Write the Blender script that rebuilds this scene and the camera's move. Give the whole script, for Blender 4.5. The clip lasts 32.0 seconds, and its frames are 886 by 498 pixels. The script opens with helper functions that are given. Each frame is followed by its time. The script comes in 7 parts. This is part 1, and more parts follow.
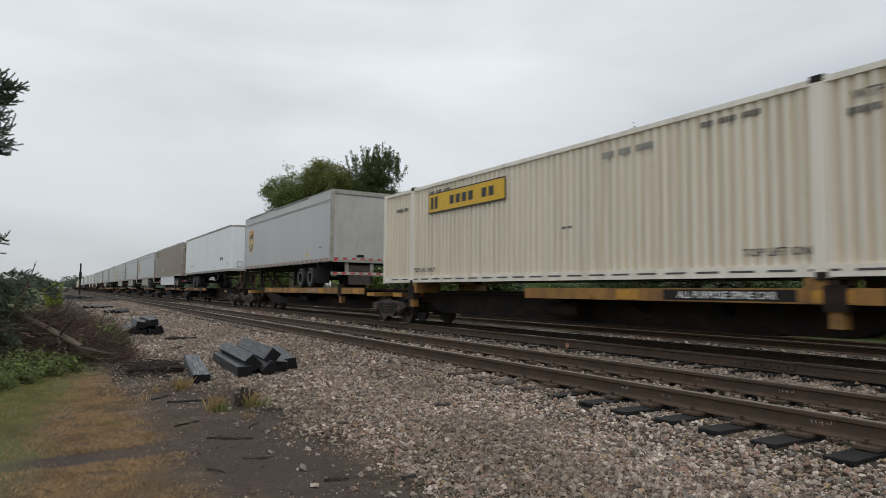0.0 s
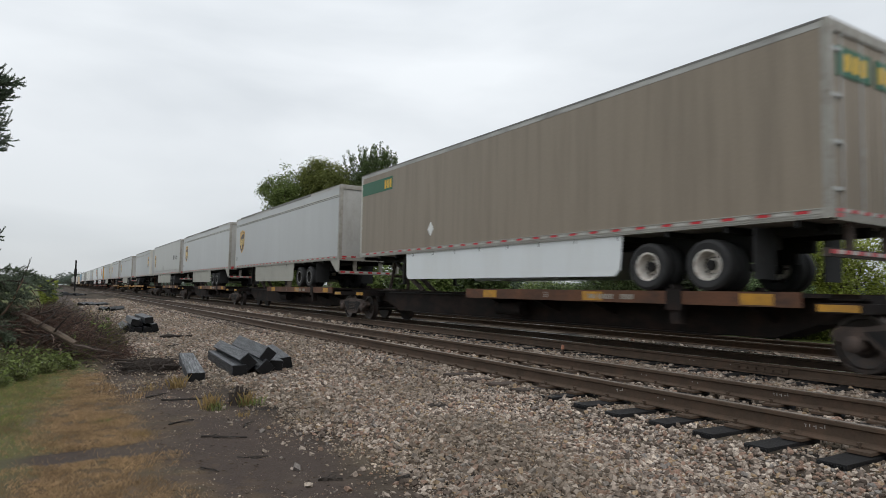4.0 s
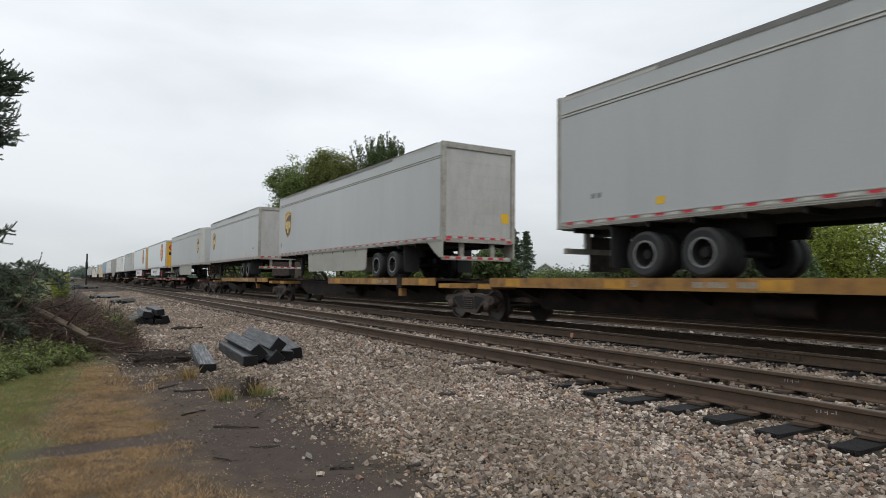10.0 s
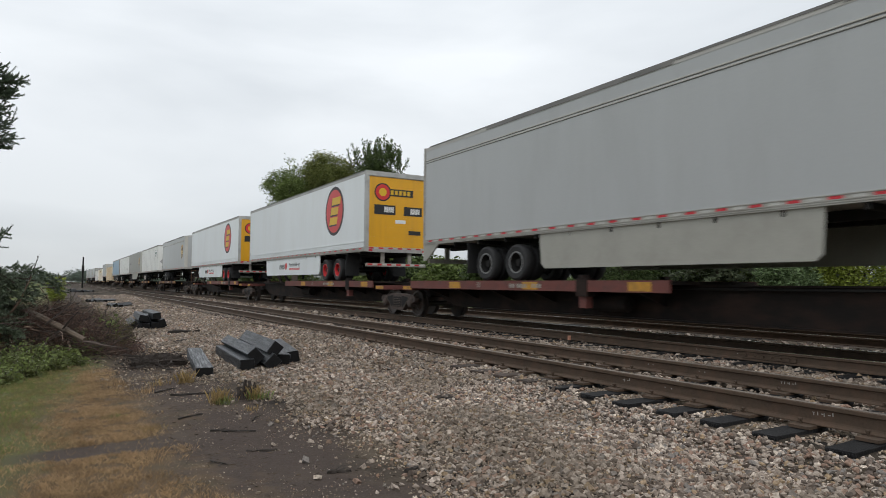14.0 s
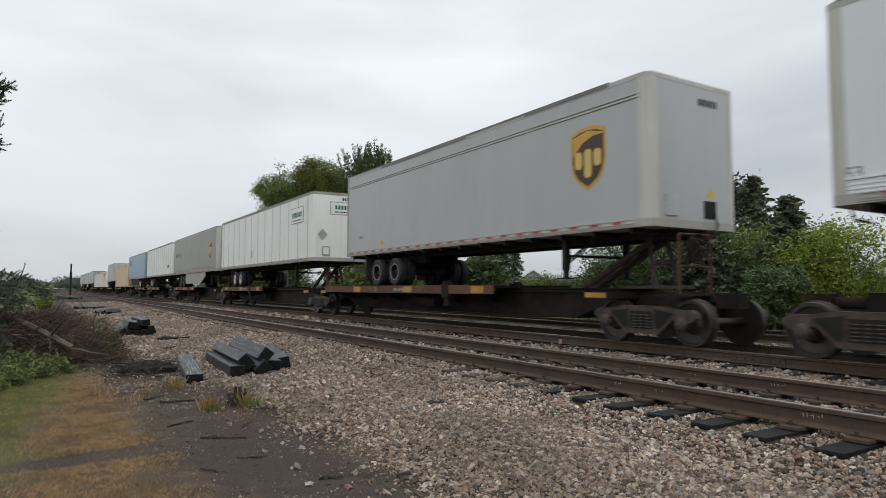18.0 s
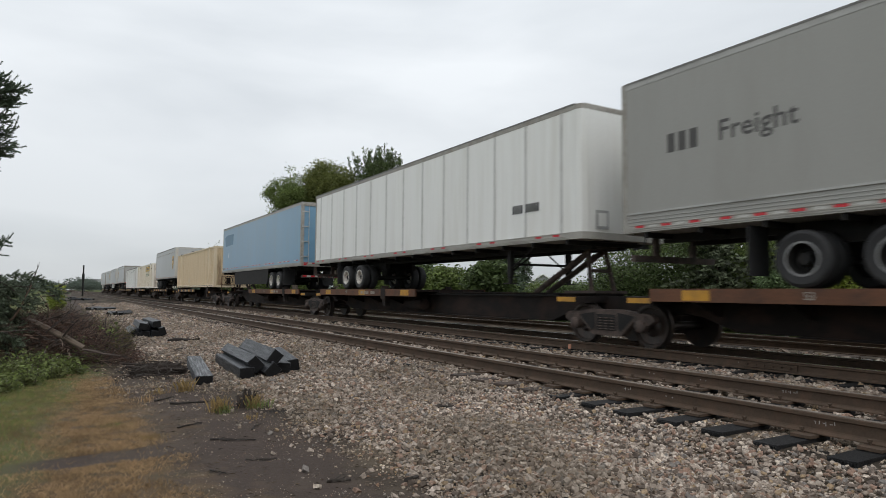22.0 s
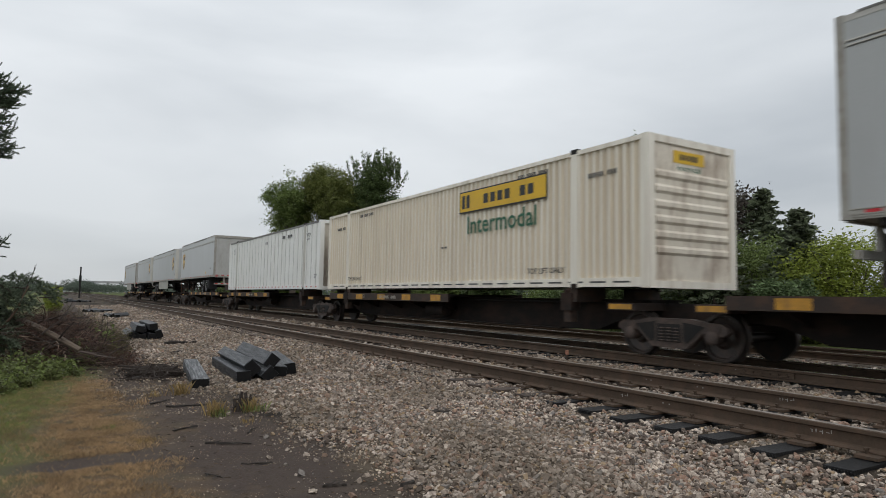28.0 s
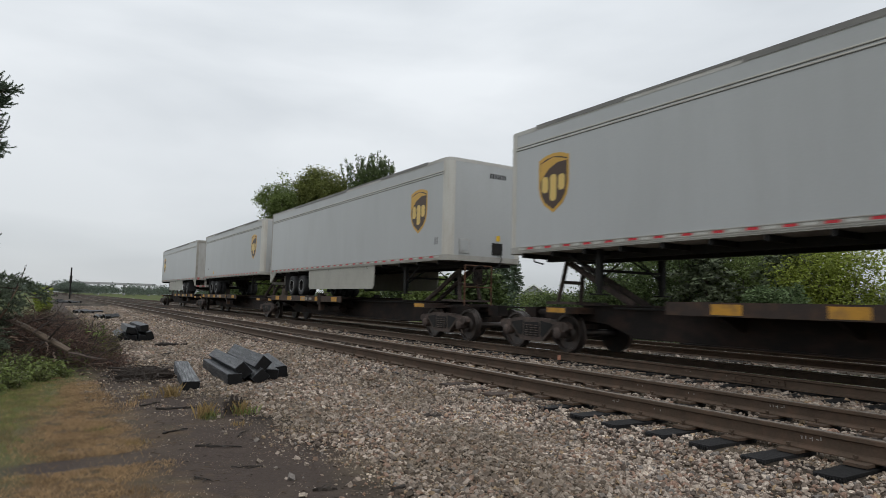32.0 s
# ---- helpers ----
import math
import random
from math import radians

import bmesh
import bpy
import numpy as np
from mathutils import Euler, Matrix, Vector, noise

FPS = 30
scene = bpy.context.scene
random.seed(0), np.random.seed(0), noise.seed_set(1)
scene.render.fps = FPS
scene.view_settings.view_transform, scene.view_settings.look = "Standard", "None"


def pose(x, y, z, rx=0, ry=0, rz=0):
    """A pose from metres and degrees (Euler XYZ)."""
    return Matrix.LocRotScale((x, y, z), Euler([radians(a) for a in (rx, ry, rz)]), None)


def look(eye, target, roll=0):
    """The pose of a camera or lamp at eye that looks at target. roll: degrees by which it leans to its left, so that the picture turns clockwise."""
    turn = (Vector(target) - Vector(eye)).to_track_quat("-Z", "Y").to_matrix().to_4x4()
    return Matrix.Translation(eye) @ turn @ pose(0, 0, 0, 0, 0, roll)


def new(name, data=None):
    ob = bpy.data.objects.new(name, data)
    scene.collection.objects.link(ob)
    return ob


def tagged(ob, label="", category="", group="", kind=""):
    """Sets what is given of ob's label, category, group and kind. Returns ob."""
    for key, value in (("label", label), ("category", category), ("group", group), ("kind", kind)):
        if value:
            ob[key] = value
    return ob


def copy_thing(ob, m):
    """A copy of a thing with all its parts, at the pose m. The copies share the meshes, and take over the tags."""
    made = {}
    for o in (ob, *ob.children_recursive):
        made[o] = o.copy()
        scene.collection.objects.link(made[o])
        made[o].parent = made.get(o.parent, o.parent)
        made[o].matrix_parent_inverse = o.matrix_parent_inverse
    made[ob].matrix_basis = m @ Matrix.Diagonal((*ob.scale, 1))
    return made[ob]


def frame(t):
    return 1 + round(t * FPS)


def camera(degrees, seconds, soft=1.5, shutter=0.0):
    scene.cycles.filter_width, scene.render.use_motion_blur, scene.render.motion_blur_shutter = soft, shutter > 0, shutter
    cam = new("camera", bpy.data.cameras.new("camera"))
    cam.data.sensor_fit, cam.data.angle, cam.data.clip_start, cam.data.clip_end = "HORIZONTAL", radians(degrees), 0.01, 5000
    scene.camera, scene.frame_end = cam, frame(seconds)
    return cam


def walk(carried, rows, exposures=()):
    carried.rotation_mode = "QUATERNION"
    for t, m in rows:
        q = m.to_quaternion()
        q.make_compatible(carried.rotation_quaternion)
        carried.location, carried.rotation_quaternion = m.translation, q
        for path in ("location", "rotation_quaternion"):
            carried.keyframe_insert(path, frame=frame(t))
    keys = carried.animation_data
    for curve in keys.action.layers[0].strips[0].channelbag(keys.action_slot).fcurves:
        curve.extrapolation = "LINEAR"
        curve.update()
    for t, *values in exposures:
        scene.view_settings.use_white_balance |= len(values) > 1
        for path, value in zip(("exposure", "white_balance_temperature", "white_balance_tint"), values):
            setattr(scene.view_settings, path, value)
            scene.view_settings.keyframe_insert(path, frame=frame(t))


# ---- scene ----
EYE_Z = 1.026                       # the camera stands still, 1.03 m above the rail tops
TRACK_X, NEAR_X, BACK_X = 10.56, 6.55, 14.9   # centre lines of the three tracks
GROUND = -0.36

cam = camera(69.5, 32.0, soft=0.7, shutter=0.22)
walk(cam, [
    (0, pose(0, 0, EYE_Z, 93.81, -0.60, -31.19)), (0.5, pose(0, 0, EYE_Z, 93.81, -0.63, -31.38)),
    (1, pose(0, 0, EYE_Z, 93.84, -0.67, -31.53)), (1.5, pose(0, 0, EYE_Z, 93.87, -0.62, -31.62)),
    (2, pose(0, 0, EYE_Z, 93.91, -0.73, -31.66)), (2.5, pose(0, 0, EYE_Z, 93.94, -0.88, -31.66)),
    (3, pose(0, 0, EYE_Z, 93.94, -0.98, -31.61)), (3.5, pose(0, 0, EYE_Z, 93.92, -1.13, -31.56)),
    (5.5, pose(0, 0, EYE_Z, 93.70, -1.12, -31.42)), (6, pose(0, 0, EYE_Z, 93.61, -1.00, -31.34)),
    (6.5, pose(0, 0, EYE_Z, 93.48, -0.95, -31.28)), (7, pose(0, 0, EYE_Z, 93.36, -0.89, -31.24)),
    (7.5, pose(0, 0, EYE_Z, 93.25, -0.77, -31.18)), (8, pose(0, 0, EYE_Z, 93.17, -0.78, -31.09)),
    (8.5, pose(0, 0, EYE_Z, 93.09, -0.74, -31.00)), (9, pose(0, 0, EYE_Z, 93.02, -0.60, -30.91)),
    (9.5, pose(0, 0, EYE_Z, 92.96, -0.54, -30.83)), (10, pose(0, 0, EYE_Z, 92.91, -0.57, -30.77)),
    (10.5, pose(0, 0, EYE_Z, 92.87, -0.61, -30.74)), (11, pose(0, 0, EYE_Z, 92.89, -0.68, -30.73)),
    (11.5, pose(0, 0, EYE_Z, 93.02, -0.75, -30.75)), (12, pose(0, 0, EYE_Z, 93.18, -0.71, -30.76)),
    (12.5, pose(0, 0, EYE_Z, 93.26, -0.60, -30.78)), (13, pose(0, 0, EYE_Z, 93.24, -0.56, -30.82)),
    (13.5, pose(0, 0, EYE_Z, 93.21, -0.51, -30.90)), (14, pose(0, 0, EYE_Z, 93.17, -0.47, -31.02)),
    (14.5, pose(0, 0, EYE_Z, 93.14, -0.40, -31.16)), (16.5, pose(0, 0, EYE_Z, 93.43, -0.18, -31.96)),
    (17, pose(0, 0, EYE_Z, 93.50, -0.09, -32.00)), (17.5, pose(0, 0, EYE_Z, 93.55, -0.06, -31.94)),
    (18, pose(0, 0, EYE_Z, 93.58, -0.10, -31.82)), (18.5, pose(0, 0, EYE_Z, 93.60, -0.10, -31.65)),
    (19, pose(0, 0, EYE_Z, 93.63, -0.16, -31.47)), (19.5, pose(0, 0, EYE_Z, 93.65, -0.27, -31.30)),
    (20, pose(0, 0, EYE_Z, 93.69, -0.37, -31.18)), (20.5, pose(0, 0, EYE_Z, 93.74, -0.42, -31.08)),
    (21, pose(0, 0, EYE_Z, 93.80, -0.44, -31.02)), (21.5, pose(0, 0, EYE_Z, 93.86, -0.49, -30.99)),
    (22, pose(0, 0, EYE_Z, 93.91, -0.50, -30.99)), (22.5, pose(0, 0, EYE_Z, 93.95, -0.54, -31.01)),
    (23, pose(0, 0, EYE_Z, 93.98, -0.60, -31.02)), (23.5, pose(0, 0, EYE_Z, 94.04, -0.69, -31.01)),
    (24, pose(0, 0, EYE_Z, 94.08, -0.72, -30.98)), (24.5, pose(0, 0, EYE_Z, 94.11, -0.80, -30.94)),
    (25, pose(0, 0, EYE_Z, 94.13, -0.97, -30.88)), (25.5, pose(0, 0, EYE_Z, 94.14, -1.20, -30.86)),
    (27.5, pose(0, 0, EYE_Z, 94.28, -0.94, -31.09)), (28, pose(0, 0, EYE_Z, 94.34, -0.97, -31.20)),
    (28.5, pose(0, 0, EYE_Z, 94.41, -1.04, -31.29)), (29, pose(0, 0, EYE_Z, 94.48, -1.08, -31.38)),
    (29.5, pose(0, 0, EYE_Z, 94.55, -1.13, -31.45)), (30, pose(0, 0, EYE_Z, 94.60, -1.08, -31.50)),
    (30.5, pose(0, 0, EYE_Z, 94.63, -1.08, -31.56)), (31, pose(0, 0, EYE_Z, 94.64, -1.18, -31.63)),
    (31.5, pose(0, 0, EYE_Z, 94.67, -1.37, -31.72)), (32, pose(0, 0, EYE_Z, 94.72, -1.49, -31.85)),
], exposures=[(0, 0.03), (3, 0.14), (6, 0.25), (12, 0.28), (17, 0.17), (19, 0.2), (25, 0.12), (28, 0.06), (30, -0.05), (31, -0.1), (32, 0.1)])

# ---- sky and light: a bright overcast day ----
world = bpy.data.worlds.new("overcast")
scene.world = world
world.use_nodes = True
wn, wl = world.node_tree.nodes, world.node_tree.links
sky = wn.new("ShaderNodeTexSky")
sky.sky_type, sky.sun_disc, sky.sun_elevation, sky.sun_rotation = "NISHITA", False, radians(52), radians(200)
clear = wn.new("ShaderNodeMixRGB")
clear.blend_type, clear.inputs[0].default_value = "MULTIPLY", 1.0
clear.inputs[2].default_value = (0.09, 0.09, 0.09, 1)
wl.new(sky.outputs[0], clear.inputs[1])
coord = wn.new("ShaderNodeTexCoord")
flat = wn.new("ShaderNodeMapping")
flat.inputs["Scale"].default_value = (1.0, 1.0, 3.2)
wl.new(coord.outputs["Generated"], flat.inputs[0])
cloud = wn.new("ShaderNodeTexNoise")
cloud.inputs["Scale"].default_value, cloud.inputs["Detail"].default_value = 1.6, 6.0
cloud.inputs["Roughness"].default_value, cloud.inputs["Distortion"].default_value = 0.45, 0.25
wl.new(flat.outputs[0], cloud.inputs["Vector"])
grey = wn.new("ShaderNodeValToRGB")
grey.color_ramp.elements[0].position, grey.color_ramp.elements[0].color = 0.30, (0.545, 0.585, 0.625, 1)
grey.color_ramp.elements[1].position, grey.color_ramp.elements[1].color = 0.66, (0.855, 0.89, 0.92, 1)
wl.new(cloud.outputs[0], grey.inputs[0])
deck_mix = wn.new("ShaderNodeMixRGB")
deck_mix.inputs[0].default_value = 0.93
wl.new(clear.outputs[0], deck_mix.inputs[1])
height = wn.new("ShaderNodeSeparateXYZ")
wl.new(coord.outputs["Generated"], height.inputs[0])
rise = wn.new("ShaderNodeMapRange")
rise.inputs[1].default_value, rise.inputs[2].default_value, rise.inputs[3].default_value, rise.inputs[4].default_value = 0.0, 0.55, 0.72, 1.16
wl.new(height.outputs[2], rise.inputs[0])
shade = wn.new("ShaderNodeMixRGB")
shade.blend_type, shade.inputs[0].default_value = "MULTIPLY", 1.0
wl.new(grey.outputs[0], shade.inputs[1])
wl.new(rise.outputs[0], shade.inputs[2])
wl.new(shade.outputs[0], deck_mix.inputs[2])
wl.new(deck_mix.outputs[0], wn["Background"].inputs[0])
wn["Background"].inputs[1].default_value = 1.0
sun = new("sun", bpy.data.lights.new("sun", "SUN"))
sun.data.energy, sun.data.angle, sun.data.color = 0.6, radians(35), (1.0, 0.97, 0.93)
sun.matrix_world = look((0, 0, 60), Vector((0, 0, 60)) + Vector((math.sin(radians(200)) * -math.cos(radians(52)), -math.cos(radians(200)) * math.cos(radians(52)), -math.sin(radians(52)))))


# ---- materials ----
def material(name, colour, rough=0.7, metal=0.0, vary=0.12, scale=3.0, fine=40.0, bump=0.15, stain=None, amount=0.0,
             stretch=(1, 1, 1), spec=0.5, random=0.0, island=0.0):
    """Base colour with coarse and fine variation, streaks or stains of a second colour, and fine relief."""
    m = bpy.data.materials.new(name)
    m.use_nodes = True
    n, l = m.node_tree.nodes, m.node_tree.links
    b = n["Principled BSDF"]
    b.inputs["Roughness"].default_value, b.inputs["Metallic"].default_value = rough, metal
    b.inputs["Specular IOR Level"].default_value = spec
    tc = n.new("ShaderNodeTexCoord")
    mp = n.new("ShaderNodeMapping")
    mp.inputs["Scale"].default_value = stretch
    l.new(tc.outputs["Object"], mp.inputs[0])
    a, f = n.new("ShaderNodeTexNoise"), n.new("ShaderNodeTexNoise")
    a.inputs["Scale"].default_value, a.inputs["Detail"].default_value = scale, 4
    f.inputs["Scale"].default_value, f.inputs["Detail"].default_value = fine, 3
    l.new(mp.outputs[0], a.inputs["Vector"])
    l.new(tc.outputs["Object"], f.inputs["Vector"])
    add = n.new("ShaderNodeMath")
    add.operation = "ADD"
    l.new(a.outputs[0], add.inputs[0])
    l.new(f.outputs[0], add.inputs[1])
    value = n.new("ShaderNodeMapRange")
    value.inputs[1].default_value, value.inputs[2].default_value = 0.6, 1.4
    value.inputs[3].default_value, value.inputs[4].default_value = 1 - vary, 1 + vary
    l.new(add.outputs[0], value.inputs[0])
    hsv = n.new("ShaderNodeHueSaturation")
    hsv.inputs["Color"].default_value = (*colour, 1)
    last = value.outputs[0]
    for factor, node, out in ((random, "ShaderNodeObjectInfo", "Random"), (island, "ShaderNodeNewGeometry", "Random Per Island")):
        if factor:
            o, r, p = n.new(node), n.new("ShaderNodeMapRange"), n.new("ShaderNodeMath")
            r.inputs[3].default_value, r.inputs[4].default_value = 1 - factor, 1 + factor
            p.operation = "MULTIPLY"
            l.new(o.outputs[out], r.inputs[0])
            l.new(r.outputs[0], p.inputs[0])
            l.new(last, p.inputs[1])
            last = p.outputs[0]
    l.new(last, hsv.inputs["Value"])
    colour_out = hsv.outputs[0]
    if stain:
        s, r, mix = n.new("ShaderNodeTexNoise"), n.new("ShaderNodeMapRange"), n.new("ShaderNodeMixRGB")
        s.inputs["Scale"].default_value, s.inputs["Detail"].default_value, s.inputs["Roughness"].default_value = scale * 1.7, 6, 0.62
        l.new(mp.outputs[0], s.inputs["Vector"])
        r.inputs[1].default_value, r.inputs[2].default_value, r.inputs[4].default_value = 0.45, 0.75, amount
        l.new(s.outputs[0], r.inputs[0])
        l.new(r.outputs[0], mix.inputs[0])
        l.new(colour_out, mix.inputs[1])
        mix.inputs[2].default_value = (*stain, 1)
        colour_out = mix.outputs[0]
    l.new(colour_out, b.inputs["Base Color"])
    if bump:
        bp = n.new("ShaderNodeBump")
        bp.inputs["Strength"].default_value, bp.inputs["Distance"].default_value = bump, 0.01
        l.new(f.outputs[0], bp.inputs["Height"])
        l.new(bp.outputs[0], b.inputs["Normal"])
    return m


STREAK = (1.6, 1.6, 0.10)
# groove paints: base darkened to shade the corrugation, stain for brown dirt streaks
CREAM_GROOVE = material("cream paint under brown road grime", (0.72, 0.63, 0.49), 0.7, 0, 0.1, 1.2, 30, 0.04, (0.40, 0.31, 0.21), 0.5, STREAK)
TAN_GROOVE = material("tan paint under brown road grime", (0.65, 0.51, 0.33), 0.7, 0, 0.1, 1.2, 30, 0.04, (0.38, 0.25, 0.13), 0.5, STREAK)
TAN_RUST = material("tan paint with long rust runs", (0.66, 0.50, 0.31), 0.65, 0, 0.1, 1.3, 30, 0.04, (0.10, 0.045, 0.022), 1.0, (1.3, 1.3, 0.30))
GREY_PAINT = material("grey trailer paint", (0.435, 0.445, 0.445), 0.34, 0, 0.05, 1.6, 30, 0.02, (0.30, 0.295, 0.28), 0.22, (0.5, 0.5, 0.12))
FREIGHT_PAINT = material("warm grey trailer paint", (0.425, 0.425, 0.400), 0.36, 0, 0.05, 1.6, 30, 0.02, (0.33, 0.32, 0.29), 0.25, (0.5, 0.5, 0.12))
WHITE_PAINT = material("white trailer paint", (0.77, 0.80, 0.81), 0.34, 0, 0.03, 1.2, 30, 0.015, (0.58, 0.57, 0.52), 0.22, (0.6, 0.6, 0.14))
PANEL_WHITE = material("weathered ivory panel paint", (0.82, 0.82, 0.79), 0.4, 0, 0.04, 1.2, 30, 0.02, (0.50, 0.46, 0.38), 0.3, (1.2, 1.2, 0.1))
CREAM_PAINT = material("weathered cream container paint", (0.86, 0.81, 0.71), 0.55, 0, 0.06, 0.7, 30, 0.04, (0.44, 0.34, 0.24), 0.55, (3.0, 3.0, 0.16))
TAN_PAINT = material("tan container paint", (0.73, 0.605, 0.425), 0.55, 0, 0.06, 0.7, 30, 0.04, (0.40, 0.25, 0.13), 0.35, STREAK)
BLUE_PAINT = material("faded blue trailer paint", (0.165, 0.32, 0.46), 0.36, 0, 0.06, 1.6, 30, 0.02, (0.20, 0.29, 0.36), 0.5, (0.5, 0.5, 0.15))
BROWN_PAINT = material("dirty taupe trailer paint", (0.285, 0.235, 0.18), 0.6, 0, 0.08, 1.5, 20, 0.04, (0.16, 0.13, 0.10), 0.55, STREAK)
DARK_GREY_PAINT = material("dull grey trailer paint", (0.33, 0.325, 0.30), 0.45, 0, 0.05, 1.6, 30, 0.02, (0.25, 0.235, 0.205), 0.35, (0.5, 0.5, 0.12))
CREAM_RUST = material("cream paint with brown rust runs", (0.78, 0.71, 0.60), 0.6, 0, 0.1, 1.4, 30, 0.05, (0.24, 0.145, 0.085), 0.85, (1.2, 1.2, 0.45))
TOP_BAND = material("weathered pale roof band", (0.50, 0.485, 0.455), 0.6, 0, 0.1, 1.2, 30, 0.05, (0.30, 0.28, 0.25), 0.6, (1, 0.4, 1))
TOP_METAL = material("weathered bare top rail", (0.43, 0.425, 0.405), 0.5, 0.15, 0.14, 1.2, 30, 0.05, (0.17, 0.16, 0.145), 0.7, (1, 0.5, 1))
NOSE_TRIM = material("pale rust-stained corner trim", (0.55, 0.535, 0.49), 0.5, 0, 0.08, 1.5, 30, 0.04, (0.36, 0.30, 0.23), 0.5, (1.6, 1.6, 0.25))
TAPE_PALE = material("dusty white reflective tape", (0.50, 0.495, 0.46), 0.5, 0, 0.1, 8, 60, 0.0)
PANEL_SEAM = material("greyed panel joint", (0.58, 0.575, 0.55), 0.5, 0, 0.1, 2, 40, 0.1, (0.35, 0.33, 0.3), 0.5)
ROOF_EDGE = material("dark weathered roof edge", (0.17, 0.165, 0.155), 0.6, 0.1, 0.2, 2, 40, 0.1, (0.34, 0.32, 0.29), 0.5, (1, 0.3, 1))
SILL = material("dusty beige sill rail", (0.40, 0.385, 0.35), 0.55, 0.1, 0.12, 2, 40, 0.08, (0.24, 0.21, 0.18), 0.55, (1, 0.4, 1))
SKIRT = material("dusty beige skirt panel", (0.38, 0.37, 0.325), 0.6, 0, 0.08, 1, 40, 0.04, (0.27, 0.255, 0.22), 0.5)
FRAME_WORN = material("worn greyish door frame", (0.35, 0.335, 0.30), 0.6, 0.1, 0.2, 3, 40, 0.1, (0.13, 0.085, 0.055), 0.6)
DOOR_WORN = material("grey door panels with rust runs", (0.43, 0.425, 0.405), 0.5, 0, 0.1, 1.5, 30, 0.03, (0.26, 0.22, 0.18), 0.4, (1.6, 1.6, 0.5))
ALUMINIUM = material("dull aluminium trim", (0.50, 0.50, 0.49), 0.45, 0.6, 0.08, 4, 60, 0.05, (0.22, 0.20, 0.18), 0.4)
DARK_STEEL = material("black chassis steel", (0.014, 0.0135, 0.013), 0.75, 0.0, 0.3, 3, 40, 0.2, (0.04, 0.03, 0.022), 0.4, spec=0.3)
# base near black: the shade below the deck is put into this rust colour
CAR_RUST = material("rust-brown car steel darkened for underdeck shade", (0.0135, 0.0103, 0.0090), 0.85, 0.0, 0.35, 1.3, 35, 0.3, (0.075, 0.038, 0.025), 0.45, (1.2, 0.6, 1.2), spec=0.3)
CAR_YELLOW = material("faded yellow car paint", (0.31, 0.155, 0.036), 0.65, 0, 0.25, 1.6, 35, 0.2, (0.085, 0.045, 0.027), 0.9)
EDGE_RUST = material("rust-eaten orange edge paint", (0.125, 0.052, 0.024), 0.75, 0, 0.3, 1.6, 35, 0.3, (0.040, 0.024, 0.018), 1.0, (1, 0.6, 1))
CAR_DARK = material("blackened brown edge steel", (0.032, 0.021, 0.016), 0.8, 0, 0.3, 2.0, 35, 0.3, (0.11, 0.052, 0.025), 0.6)
BLUE_PATCH = material("darker blue touch-up paint", (0.12, 0.225, 0.32), 0.5, 0, 0.06, 2, 40, 0.0)
CAR_RED = material("weathered mineral red car paint", (0.15, 0.045, 0.035), 0.7, 0, 0.2, 2.0, 35, 0.2, (0.07, 0.04, 0.035), 0.7)
SAFETY_YELLOW = material("yellow stripe paint", (0.50, 0.25, 0.025), 0.6, 0, 0.2, 3, 35, 0.1, (0.16, 0.09, 0.04), 0.7)
TRUCK_IRON = material("dusty cast iron", (0.056, 0.042, 0.036), 0.85, 0.0, 0.35, 4, 40, 0.3, (0.15, 0.10, 0.077), 0.6)
WHEEL_STEEL = material("worn wheel steel", (0.055, 0.048, 0.044), 0.45, 0.6, 0.2, 4, 40, 0.1, (0.12, 0.07, 0.05), 0.5)
RUBBER = material("tyre rubber", (0.019, 0.019, 0.020), 0.75, 0, 0.25, 6, 50, 0.15, (0.045, 0.041, 0.037), 0.35)
RIM_GREY = material("grey wheel rim", (0.24, 0.24, 0.24), 0.5, 0.3, 0.1, 6, 40, 0.05, (0.10, 0.08, 0.06), 0.5)
RIM_WHITE = material("white wheel rim", (0.66, 0.63, 0.58), 0.55, 0, 0.15, 6, 40, 0.05, (0.20, 0.12, 0.08), 0.85)
RIM_RED = material("red wheel rim", (0.55, 0.025, 0.03), 0.5, 0, 0.1, 6, 40, 0.05, (0.20, 0.03, 0.03), 0.4)
RAIL_RUST = material("rusty rail side", (0.075, 0.050, 0.033), 0.85, 0.1, 0.25, 3, 50, 0.2, (0.14, 0.08, 0.05), 0.5)
RAIL_TOP = material("worn rail head", (0.48, 0.46, 0.44), 0.24, 0.9, 0.1, 2, 30, 0.03, (0.22, 0.16, 0.11), 0.4)
RAIL_DULL = material("browned rail head", (0.34, 0.29, 0.25), 0.4, 0.6, 0.12, 2, 30, 0.05, (0.12, 0.08, 0.055), 0.4)
TIE_WOOD = material("creosoted tie timber", (0.013, 0.0128, 0.0135), 0.6, 0, 0.35, 5, 60, 0.6, (0.030, 0.029, 0.030), 0.5, (1, 6, 6), random=0.25, spec=0.3)
STACK_WOOD = material("creosoted timber bleached by weather", (0.024, 0.025, 0.028), 0.5, 0, 0.5, 4, 60, 0.9, (0.125, 0.135, 0.145), 0.95, (0.3, 4, 4), random=0.25, spec=0.35)
TIE_END = material("black tarred end grain", (0.0075, 0.0072, 0.0075), 0.7, 0, 0.3, 8, 80, 0.4, spec=0.2)
OLD_TIE = material("weathered old tie timber", (0.052, 0.037, 0.029), 0.9, 0, 0.4, 5, 60, 0.6, (0.095, 0.068, 0.05), 0.5, (6, 1, 6), random=0.25)
